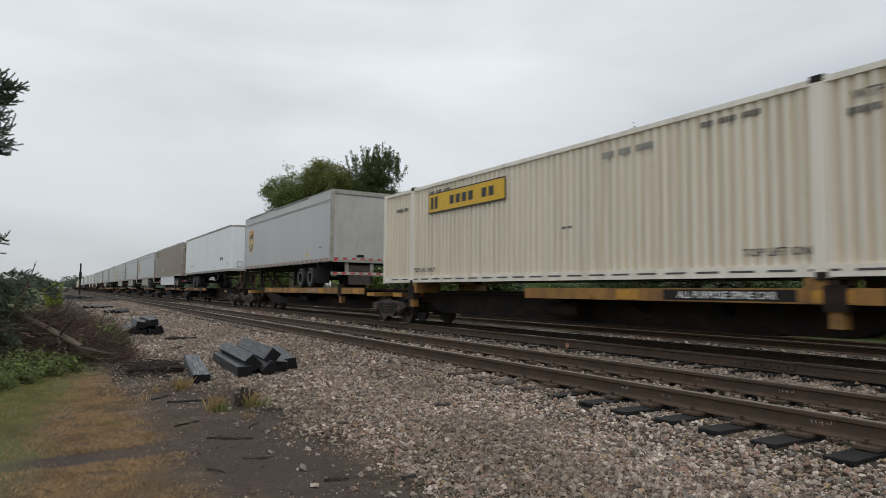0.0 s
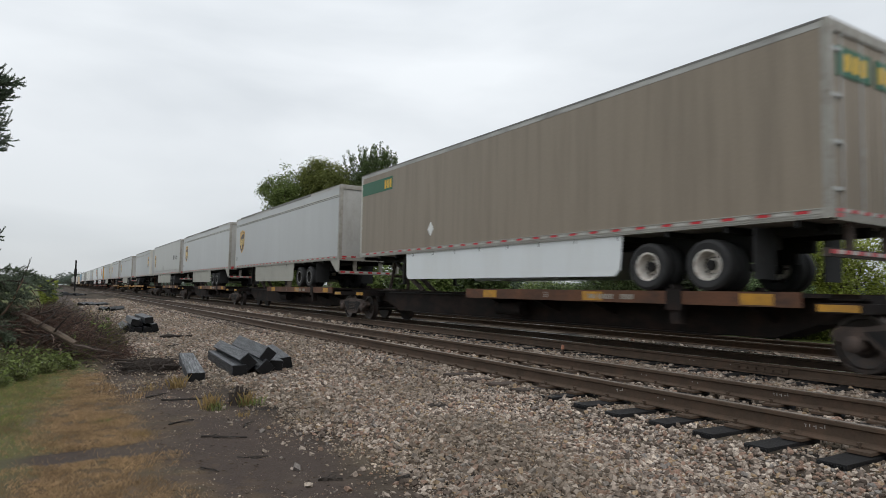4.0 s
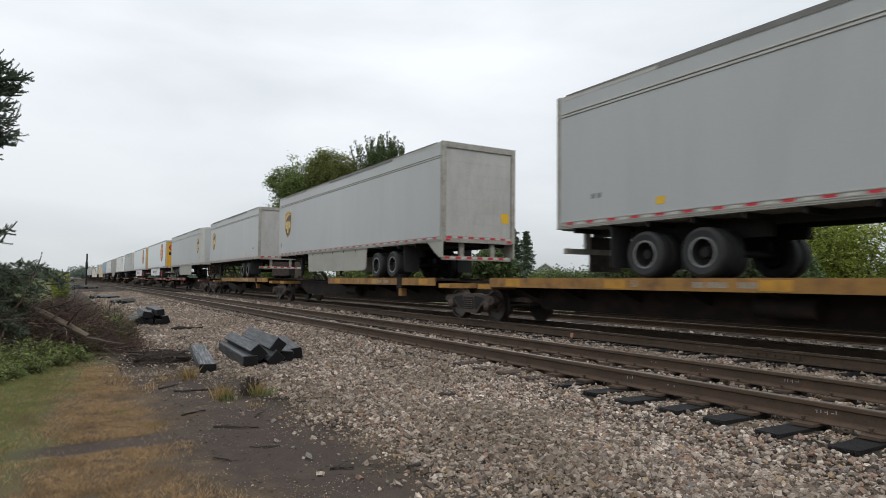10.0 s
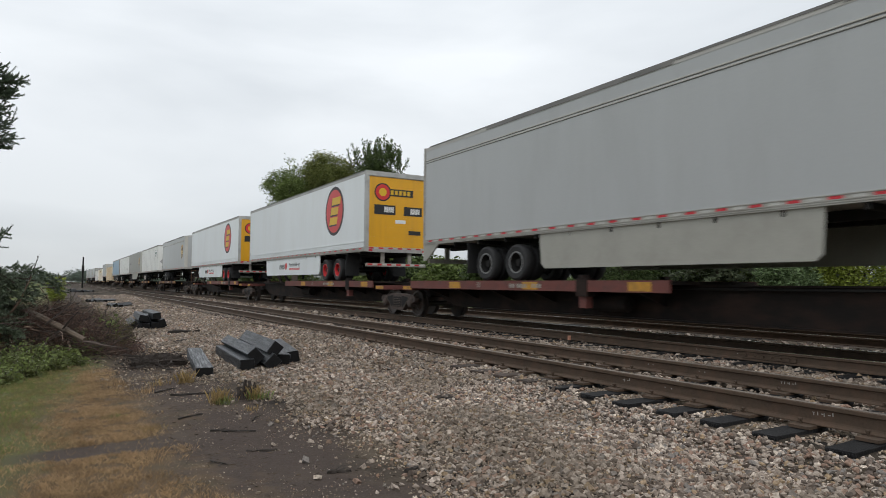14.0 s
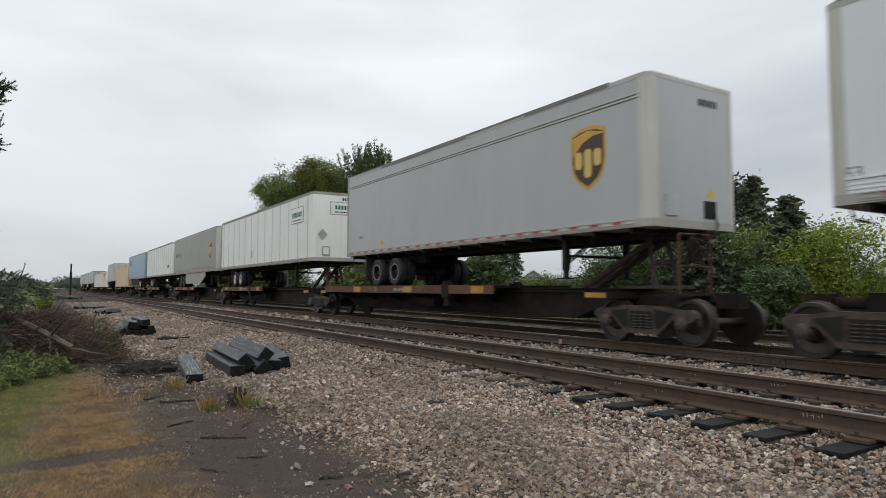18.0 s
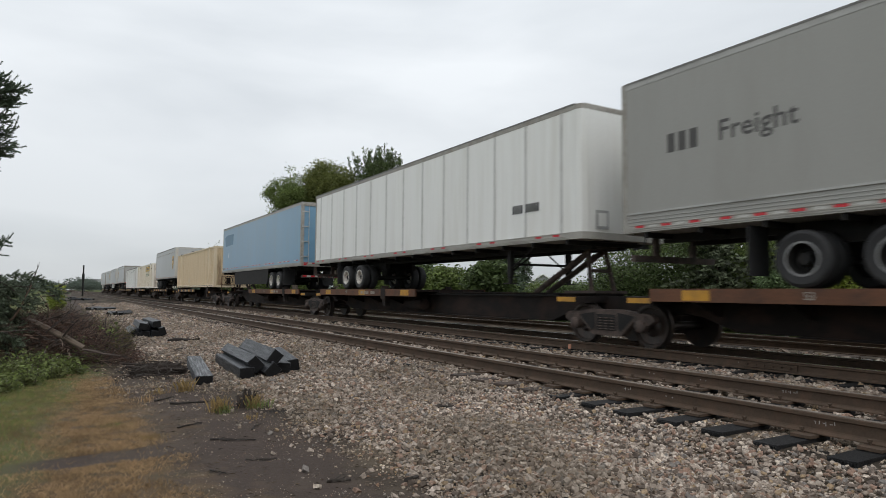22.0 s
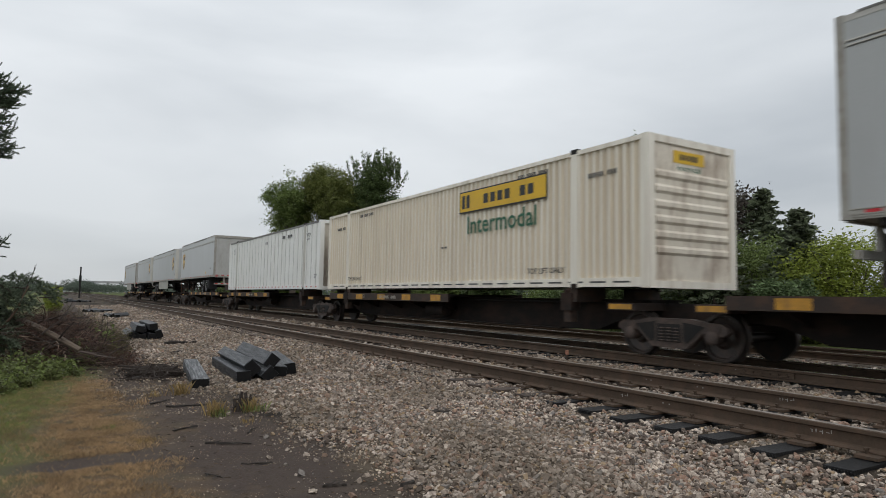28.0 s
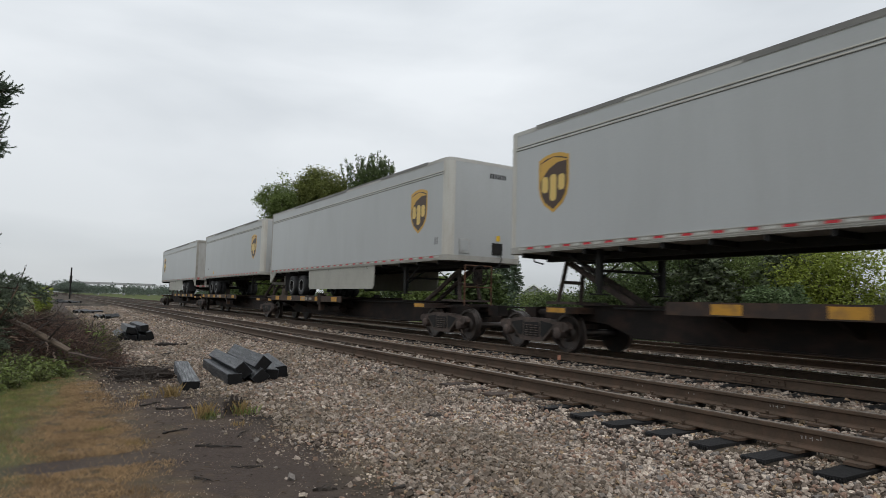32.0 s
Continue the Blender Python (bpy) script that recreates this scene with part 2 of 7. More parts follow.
RED_TAPE = material("red reflective tape", (0.55, 0.02, 0.03), 0.35, 0, 0.08, 8, 60, 0.0)
WHITE_TAPE = material("white reflective tape", (0.78, 0.78, 0.76), 0.35, 0, 0.06, 8, 60, 0.0)
LOGO_BROWN = material("brown logo paint", (0.055, 0.026, 0.012), 0.45, 0, 0.1, 3, 40, 0.0)
LOGO_PALE = material("pale gold logo paint", (0.68, 0.47, 0.13), 0.4, 0, 0.08, 3, 40, 0.0)
LOGO_GOLD = material("gold logo paint", (0.58, 0.33, 0.045), 0.4, 0, 0.08, 3, 40, 0.0)
LOGO_RED = material("red logo paint", (0.62, 0.03, 0.03), 0.4, 0, 0.08, 3, 40, 0.0)
LOGO_BLACK = material("black marking paint", (0.018, 0.018, 0.02), 0.5, 0, 0.15, 3, 40, 0.0)
LOGO_GREEN = material("green marking paint", (0.012, 0.11, 0.055), 0.5, 0, 0.1, 3, 40, 0.0)
SIGN_YELLOW = material("yellow sign paint", (0.72, 0.44, 0.01), 0.45, 0, 0.08, 2, 40, 0.0, (0.5, 0.3, 0.06), 0.4)
CHALKY = material("worn pale stencil paint", (0.30, 0.28, 0.24), 0.7, 0, 0.35, 9, 60, 0.0)
STENCIL = material("faded black stencil paint", (0.075, 0.072, 0.068), 0.6, 0, 0.3, 6, 40, 0.0)
SIGN_GREY = material("grey marking paint", (0.22, 0.22, 0.22), 0.5, 0, 0.15, 3, 40, 0.0)
DOOR_YELLOW = material("yellow door paint", (0.76, 0.38, 0.008), 0.42, 0, 0.06, 1, 40, 0.02, (0.5, 0.26, 0.04), 0.35, STREAK)


# ---- small builders ----
def box(bm, x0, x1, y0, y1, z0, z1):
    v = [bm.verts.new((x, y, z)) for z in (z0, z1) for x, y in ((x0, y0), (x1, y0), (x1, y1), (x0, y1))]
    for f in ((3, 2, 1, 0), (4, 5, 6, 7), (0, 1, 5, 4), (1, 2, 6, 5), (2, 3, 7, 6), (3, 0, 4, 7)):
        bm.faces.new([v[i] for i in f])


def prism(bm, outline, axis, a, b):
    """Extrudes an outline of (u, v) pairs along an axis: x takes (y, z), y takes (x, z), z takes (x, y)."""
    def at(u, v, w):
        return {"x": (w, u, v), "y": (u, w, v), "z": (u, v, w)}[axis]
    p = [bm.verts.new(at(u, v, a)) for u, v in outline]
    q = [bm.verts.new(at(u, v, b)) for u, v in outline]
    n = len(outline)
    bm.faces.new(p)
    bm.faces.new(q[::-1])
    for i in range(n):
        bm.faces.new((p[i], q[i], q[(i + 1) % n], p[(i + 1) % n]))


def tube(bm, a, b, r, sides=10, r2=None):
    a, b = Vector(a), Vector(b)
    m = Matrix.Translation((a + b) / 2) @ (b - a).to_track_quat("Z", "Y").to_matrix().to_4x4()
    bmesh.ops.create_cone(bm, cap_ends=True, segments=sides, radius1=r, radius2=r if r2 is None else r2, depth=(b - a).length, matrix=m)


def bent(bm, pts, r0, r1, sides=6):
    for i in range(len(pts) - 1):
        a, b = r0 + (r1 - r0) * i / (len(pts) - 1), r0 + (r1 - r0) * (i + 1) / (len(pts) - 1)
        tube(bm, pts[i], pts[i + 1], a, sides, b)


def lathe(bm, profile, centre, sides=28, axis="x"):
    """Turns a profile of (along, radius) pairs round an axis through the centre."""
    rings = []
    for u, r in profile:
        ring = []
        for k in range(sides):
            c, s = math.cos(k * math.tau / sides) * r, math.sin(k * math.tau / sides) * r
            ring.append(bm.verts.new(Vector(centre) + Vector((u, c, s) if axis == "x" else (c, u, s) if axis == "y" else (c, s, u))))
        rings.append(ring)
    for p, q in zip(rings, rings[1:]):
        for k in range(sides):
            bm.faces.new((p[k], p[(k + 1) % sides], q[(k + 1) % sides], q[k]))
    bm.faces.new(rings[0][::-1])
    bm.faces.new(rings[-1])


def link(name, bm, mat, parent=None, label="", smooth=0.0, bevel=0.0):
    if bevel:
        bmesh.ops.bevel(bm, geom=[e for e in bm.edges if e.is_manifold and e.calc_face_angle(0) > 0.5], offset=bevel, segments=1, affect="EDGES")
    bmesh.ops.recalc_face_normals(bm, faces=bm.faces)
    me = bpy.data.meshes.new(name)
    if smooth:
        for f in bm.faces:
            f.smooth = True
        for e in bm.edges:
            e.smooth = e.is_manifold and e.calc_face_angle(0) < smooth
    bm.to_mesh(me)
    bm.free()
    me.materials.append(mat)
    ob = new(name, me)
    if parent:
        ob.parent = parent
    if label:
        ob["label"] = label
    return ob


def part(name, bm, mat, parent, label="", smooth=0.0, bevel=0.0):
    """One mesh under a thing or under a part."""
    return link(name, bm, mat, parent, label, smooth, bevel)


def block(name, mat, parent, *boxes, label="", bevel=0.0):
    bm = bmesh.new()
    for b in boxes:
        box(bm, *b)
    return part(name, bm, mat, parent, label, 0, bevel)


def thing(name, label, category, group="", kind=""):
    return tagged(new(name), label, category, group, kind)


def cloud_mesh(name, verts, faces, mat, parent=None, label="", smooth=False):
    me = bpy.data.meshes.new(name)
    me.from_pydata(verts if isinstance(verts, list) else verts.tolist(), [], faces if isinstance(faces, list) else faces.tolist())
    me.materials.append(mat)
    if smooth:
        me.shade_smooth()
    ob = new(name, me)
    if parent:
        ob.parent = parent
    if label:
        ob["label"] = label
    return ob
# ---- ground, ballast and tracks ----
def hill(x, y):
    """Height of the ground sheet: a low ballast bed, flat verge, slight hollows."""
    z = GROUND + 0.05 * noise.noise((x * 0.35, y * 0.35, 0.3)) + 0.02 * noise.noise((x * 1.7, y * 1.7, 2.0))
    bed = max(0.0, min(1.0, (x - 4.5) / 0.8)) * max(0.0, min(1.0, (18.2 - x) / 1.2))
    z = z * (1 - bed) + (-0.245 + 0.012 * noise.noise((x * 2, y * 2, 5))) * bed
    if x < -0.5 and y > 6:
        z += 0.25 * min(1.0, (-0.5 - x) / 4)
    return z


def ground_sheet():
    def steps(limits):
        out = []
        for a, b, n in limits:
            out += [a + (b - a) * i / n for i in range(n)]
        return out + [limits[-1][1]]
    xs = steps(((-2500, -60, 8), (-60, -6, 14), (-6, 6, 60), (6, 20, 40), (20, 80, 20), (80, 2500, 8)))
    ys = steps(((-2500, -60, 8), (-60, 0, 15), (0, 16, 80), (16, 60, 60), (60, 200, 30), (200, 3000, 14)))
    verts = [(x, y, hill(x, y)) for y in ys for x in xs]
    w = len(xs)
    faces = [(j * w + i, j * w + i + 1, (j + 1) * w + i + 1, (j + 1) * w + i) for j in range(len(ys) - 1) for i in range(w - 1)]
    m = bpy.data.materials.new("trackside ground")
    m.use_nodes = True
    n, l = m.node_tree.nodes, m.node_tree.links
    b = n["Principled BSDF"]
    b.inputs["Roughness"].default_value = 0.95
    b.inputs["Specular IOR Level"].default_value = 0.2
    geo, sep = n.new("ShaderNodeNewGeometry"), n.new("ShaderNodeSeparateXYZ")
    l.new(geo.outputs["Position"], sep.inputs[0])

    def tex(kind, scale, detail=4):
        t = n.new(kind)
        t.inputs["Scale"].default_value = scale
        if "Detail" in t.inputs:
            t.inputs["Detail"].default_value = detail
        l.new(geo.outputs["Position"], t.inputs["Vector"])
        return t

    def calc(op, a, c, clamp=False):
        t = n.new("ShaderNodeMath")
        t.operation, t.use_clamp = op, clamp
        for s, v in zip(t.inputs, (a, c)):
            if isinstance(v, (int, float)):
                s.default_value = v
            else:
                l.new(v, s)
        return t.outputs[0]

    def ramp(v, a, c):
        t = n.new("ShaderNodeMapRange")
        t.inputs[1].default_value, t.inputs[2].default_value = a, c
        l.new(v, t.inputs[0])
        return t.outputs[0]

    def two(v, c0, c1):
        t = n.new("ShaderNodeMixRGB")
        l.new(v, t.inputs[0])
        for s, c in ((t.inputs[1], c0), (t.inputs[2], c1)):
            if isinstance(c, tuple):
                s.default_value = (*c, 1)
            else:
                l.new(c, s)
        return t.outputs[0]
    wobble = calc("MULTIPLY", calc("SUBTRACT", tex("ShaderNodeTexNoise", 0.9, 8).outputs[0], 0.5), 1.7)
    small = calc("MULTIPLY", calc("SUBTRACT", tex("ShaderNodeTexNoise", 5.0, 8).outputs[0], 0.5), 1.1)
    shift = calc("ADD", wobble, small)
    x, y = calc("ADD", sep.outputs[0], shift), calc("ADD", sep.outputs[1], shift)
    grain = tex("ShaderNodeTexNoise", 60, 3).outputs[0]
    stones = tex("ShaderNodeTexVoronoi", 26)
    # kept very dark: the shade in the gaps between stones is in this colour
    gravel = two(stones.outputs["Distance"], (0.062, 0.050, 0.040), (0.016, 0.013, 0.011))
    gravel = two(ramp(tex("ShaderNodeTexNoise", 0.8, 5).outputs[0], 0.4, 0.65), gravel, (0.125, 0.098, 0.070))
    dirt = two(grain, (0.050, 0.037, 0.032), (0.096, 0.073, 0.060))
    dirt = two(ramp(tex("ShaderNodeTexNoise", 1.4, 6).outputs[0], 0.5, 0.7), dirt, (0.105, 0.081, 0.062))
    dry = two(grain, (0.185, 0.127, 0.076), (0.085, 0.060, 0.040))
    dry = two(ramp(tex("ShaderNodeTexNoise", 3.0, 6).outputs[0], 0.48, 0.66), dry, (0.085, 0.070, 0.045))
    green = two(grain, (0.095, 0.108, 0.042), (0.130, 0.125, 0.056))
    lawn = two(ramp(calc("ADD", x, calc("MULTIPLY", y, -0.16)), -0.95, -1.45), dry, green)
    colour = two(ramp(calc("ADD", x, calc("MULTIPLY", calc("ABSOLUTE", calc("SUBTRACT", y, 4.9), 0), 0.08)), 2.5, 1.95), gravel, dirt)
    strip = calc("MULTIPLY", ramp(x, 2.5, 1.9), ramp(y, 9.5, 10.8))
    colour = two(strip, colour, (0.075, 0.058, 0.047))
    edge = calc("ADD", x, calc("MULTIPLY", y, 0.015))
    colour = two(ramp(edge, 1.25, 0.75), colour, lawn)
    bend = calc("ADD", calc("ADD", sep.outputs[1], calc("MULTIPLY", small, 0.35)), calc("MULTIPLY", sep.outputs[0], -0.10))
    path = calc("MULTIPLY", ramp(calc("ABSOLUTE", calc("SUBTRACT", bend, 6.03), 0), 0.30, 0.16), ramp(sep.outputs[0], -0.5, 0.0))
    colour = two(path, colour, dirt)
    # the train's shadow, painted as a near-black strip along its track
    train_shade = ramp(calc("ABSOLUTE", calc("SUBTRACT", sep.outputs[0], TRACK_X), 0), 0.95, 0.70)
    colour = two(train_shade, colour, two(grain, (0.013, 0.011, 0.010), (0.026, 0.022, 0.019)))
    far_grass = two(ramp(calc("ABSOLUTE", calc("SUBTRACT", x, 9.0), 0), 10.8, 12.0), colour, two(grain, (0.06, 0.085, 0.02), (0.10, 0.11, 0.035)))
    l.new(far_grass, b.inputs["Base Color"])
    bump = n.new("ShaderNodeBump")
    bump.inputs["Strength"].default_value, bump.inputs["Distance"].default_value = 0.7, 0.03
    l.new(calc("ADD", calc("MULTIPLY", stones.outputs["Distance"], -0.6), grain), bump.inputs["Height"])
    l.new(bump.outputs[0], b.inputs["Normal"])
    ob = cloud_mesh("ground", verts, faces, m, smooth=True)
    tagged(ob, "trackside ground of gravel, dark dirt and patchy dry grass", "ground", kind="structure")


ground_sheet()

RAIL_OUTLINE = ((-0.070, -0.180), (0.070, -0.180), (0.070, -0.170), (0.018, -0.152), (0.010, -0.140), (0.010, -0.052), (0.036, -0.040),
                (0.036, -0.010), (0.028, -0.004), (-0.028, -0.004), (-0.036, -0.010), (-0.036, -0.040), (-0.010, -0.052), (-0.010, -0.140), (-0.018, -0.152), (-0.070, -0.170))


def railway(centre, name, label, head, y0=-260, y1=900):
    track = thing(name, label, "railway track", kind="structure")
    for side in (-0.7525, 0.7525):
        bm = bmesh.new()
        prism(bm, [(u + centre + side, v) for u, v in RAIL_OUTLINE], "y", y0, y1)
        r = part("rail", bm, RAIL_RUST, track, "rusty steel rail")
        block("rail_head", head, r, (centre + side - 0.029, centre + side + 0.029, y0, y1, -0.004, 0.0))
    return track


near_track = railway(NEAR_X, "railway_track", "empty near railway track with browned steel rails on wooden ties", RAIL_DULL)
train_track = railway(TRACK_X, "railway_track", "railway track with shiny rails that carries the freight train", RAIL_TOP)
back_track = railway(BACK_X, "railway_track", "railway track with shiny rails behind the freight train", RAIL_TOP)
# ---- the freight train ----
KNOTS = ((0, 13.75), (8, 13.35), (16, 12.71), (24, 12.27), (32, 11.79))


def travelled(t):
    """Metres that the train has gone since the start: it slows from 13.75 to 11.8 m/s."""
    s = 0.0
    for (t0, v0), (t1, v1) in zip(KNOTS, KNOTS[1:]):
        if t <= t0:
            break
        e = min(t, t1)
        v = v0 + (v1 - v0) * (e - t0) / (t1 - t0)
        s += (v0 + v) / 2 * (e - t0)
    return s


RIDES = []          # (thing, y at the start, height, turned)
DECK = 1.13         # deck height above the rails
HALF = 1.295
F0, F1 = 1.05, 3.95  # underside and roof of a trailer above the deck


def writing(text, size, mat, parent, x, y, z, side, name="lettering", squeeze=1.0, label=""):
    """Letters on a side wall: side -1 reads from the near side, +1 from the far side; y is the middle."""
    cu = bpy.data.curves.new(name, "FONT")
    cu.body, cu.size, cu.align_x, cu.align_y, cu.resolution_u = text, size, "CENTER", "CENTER", 2
    cu.offset = 0.012 * size
    ob = bpy.data.objects.new("tmp", cu)
    me = bpy.data.meshes.new_from_object(ob)
    bpy.data.objects.remove(ob)
    me.materials.clear()
    me.materials.append(mat)
    ob = new(name, me)
    ob.parent = parent
    turn = Matrix(((0, 0, side), (side, 0, 0), (0, 1, 0))).to_4x4()
    ob.matrix_basis = Matrix.Translation((x, y, z)) @ turn @ Matrix.Diagonal((squeeze, 1, 1, 1))
    if label:
        ob["label"] = label
    return ob


def end_writing(text, size, mat, parent, x, y, z, facing):
    """Letters on an end wall that faces -y (facing -1) or +y (+1)."""
    ob = writing(text, size, mat, parent, 0, 0, 0, -1)
    turn = Matrix(((-facing, 0, 0), (0, 0, facing), (0, 1, 0))).to_4x4()
    ob.matrix_basis = Matrix.Translation((x, y, z)) @ turn
    return ob


def plate(name, outline, mat, parent, x, side, label="", thick=0.006):
    """A thin painted shape on a side wall; outline in (y, z)."""
    bm = bmesh.new()
    prism(bm, outline, "x", x, x + side * thick)
    return part(name, bm, mat, parent, label)


def shield(parent, yc, zc, h, side, x):
    """A shield-shaped mark, brown with a gold border and a gold upper field."""
    w = h * 0.74
    def outline(k):
        pts = [(-0.5, 0.42), (-0.25, 0.48), (0, 0.5), (0.25, 0.48), (0.5, 0.42), (0.5, -0.05), (0.44, -0.22), (0.3, -0.36), (0, -0.5), (-0.3, -0.36), (-0.44, -0.22), (-0.5, -0.05)]
        return [(yc + u * w * k, zc + v * h * k) for u, v in pts]
    s = plate("logo", outline(1.0), LOGO_GOLD, parent, x, side, "shield-shaped gold and brown mark")
    plate("field", outline(0.88), LOGO_BROWN, s, x + side * 0.006, side, thick=0.004)
    arc = [(-0.43, 0.355), (0.0, 0.43), (0.43, 0.355), (0.43, 0.33), (0.15, 0.33), (-0.15, 0.25), (-0.43, 0.06)]
    plate("upper_field", [(yc - side * u * w * -1, zc + v * h) for u, v in arc], LOGO_GOLD, s, x + side * 0.010, side, thick=0.003)
    for u, low, top in ((-0.27, -0.15, 0.12), (0.0, -0.30, 0.14), (0.27, -0.14, 0.12)):
        w2, c = 0.105, 0.045
        pts = ((u - w2, low + c), (u - w2 + c, low), (u + w2 - c, low), (u + w2, low + c), (u + w2, top - c), (u + w2 - c, top), (u - w2 + c, top), (u - w2, top - c))
        plate("mark", [(yc + side * a * w, zc + b * h) for a, b in pts], LOGO_PALE, s, x + side * 0.010, side, thick=0.003)


def bars(parent, y, z, w, h, side, x, mat, n=8, gaps=()):
    """Unreadable marks: a row of small upright bars."""
    bm = bmesh.new()
    step = w / n
    for i in range(n):
        if i in gaps:
            continue
        y0 = y - w / 2 + i * step
        prism(bm, [(y0, z - h / 2), (y0 + step * 0.68, z - h / 2), (y0 + step * 0.68, z + h / 2), (y0, z + h / 2)], "x", x, x + side * 0.004)
    return tagged(part("marking", bm, mat, parent), kind="stuff")


def end_bars(parent, x, z, w, h, y, facing, mat, n=8):
    bm = bmesh.new()
    step = w / n
    for i in range(n):
        x0 = x - w / 2 + i * step
        box(bm, x0, x0 + step * 0.68, min(y, y + facing * 0.004), max(y, y + facing * 0.004), z - h / 2, z + h / 2)
    return tagged(part("marking", bm, mat, parent), kind="stuff")


def road_wheel(parent, x, y, z, side, rim_mat, r=0.435):
    bm = bmesh.new()
    lathe(bm, [(-0.004, r * 0.56), (-0.12, r * 0.60), (-0.14, r * 0.86), (-0.11, r * 0.97), (-0.06, r), (0.06, r), (0.11, r * 0.97), (0.14, r * 0.86), (0.12, r * 0.60), (0.004, r * 0.56)], (0, 0, 0), 32)
    for f in [f for f in bm.faces if len(f.verts) > 4]:
        bm.faces.remove(f)
    w = part("wheel", bm, RUBBER, parent, "black rubber tyre on a steel rim", 0.6)
    w.location = (x, y, z)
    bm = bmesh.new()
    s = side
    lathe(bm, [(s * 0.10, r * 0.60), (s * 0.125, r * 0.60), (s * 0.12, r * 0.53), (s * 0.03, r * 0.51), (s * -0.09, r * 0.45), (s * -0.10, r * 0.28), (s * -0.03, r * 0.24), (s * -0.01, r * 0.13), (s * 0.02, r * 0.10)], (0, 0, 0), 30)
    for f in [f for f in bm.faces if len(f.verts) > 4 and f.calc_center_median().x * s > 0.06]:
        bm.faces.remove(f)
    part("rim", bm, DARK_STEEL if rim_mat is RIM_GREY else rim_mat, w, "", 0.6)
    bm = bmesh.new()
    lathe(bm, [(s * 0.10, r * 0.605), (s * 0.128, r * 0.605), (s * 0.128, r * 0.535), (s * 0.085, r * 0.525)], (0, 0, 0), 30)
    for f in [f for f in bm.faces if len(f.verts) > 4]:
        bm.faces.remove(f)
    part("rim_lip", bm, rim_mat, w, "", 0.6)
    bm = bmesh.new()
    for k in range(10):
        a = k * math.tau / 10
        tube(bm, (s * -0.10, math.cos(a) * r * 0.33, math.sin(a) * r * 0.33), (s * -0.065, math.cos(a) * r * 0.33, math.sin(a) * r * 0.33), 0.016, 6)
        # every second one: a dark disc that stands for a shaded hand hole
        if k % 2:
            tube(bm, (s * -0.095, math.cos(a) * r * 0.41, math.sin(a) * r * 0.41), (s * -0.080, math.cos(a) * r * 0.41, math.sin(a) * r * 0.41), 0.024, 8)
    tube(bm, (s * -0.08, 0, 0), (s * 0.06, 0, 0), r * 0.20, 14)
    part("hub", bm, DARK_STEEL, w, "dark hub with its nuts and dark discs for hand holes")


bm = bmesh.new()
box(bm, -HALF + 0.03, HALF - 0.03, -0.035, 0.035, -0.10, 0.01)
CROSS = bpy.data.meshes.new("cross_member")
bm.to_mesh(CROSS)
bm.free()
CROSS.materials.append(DARK_STEEL)


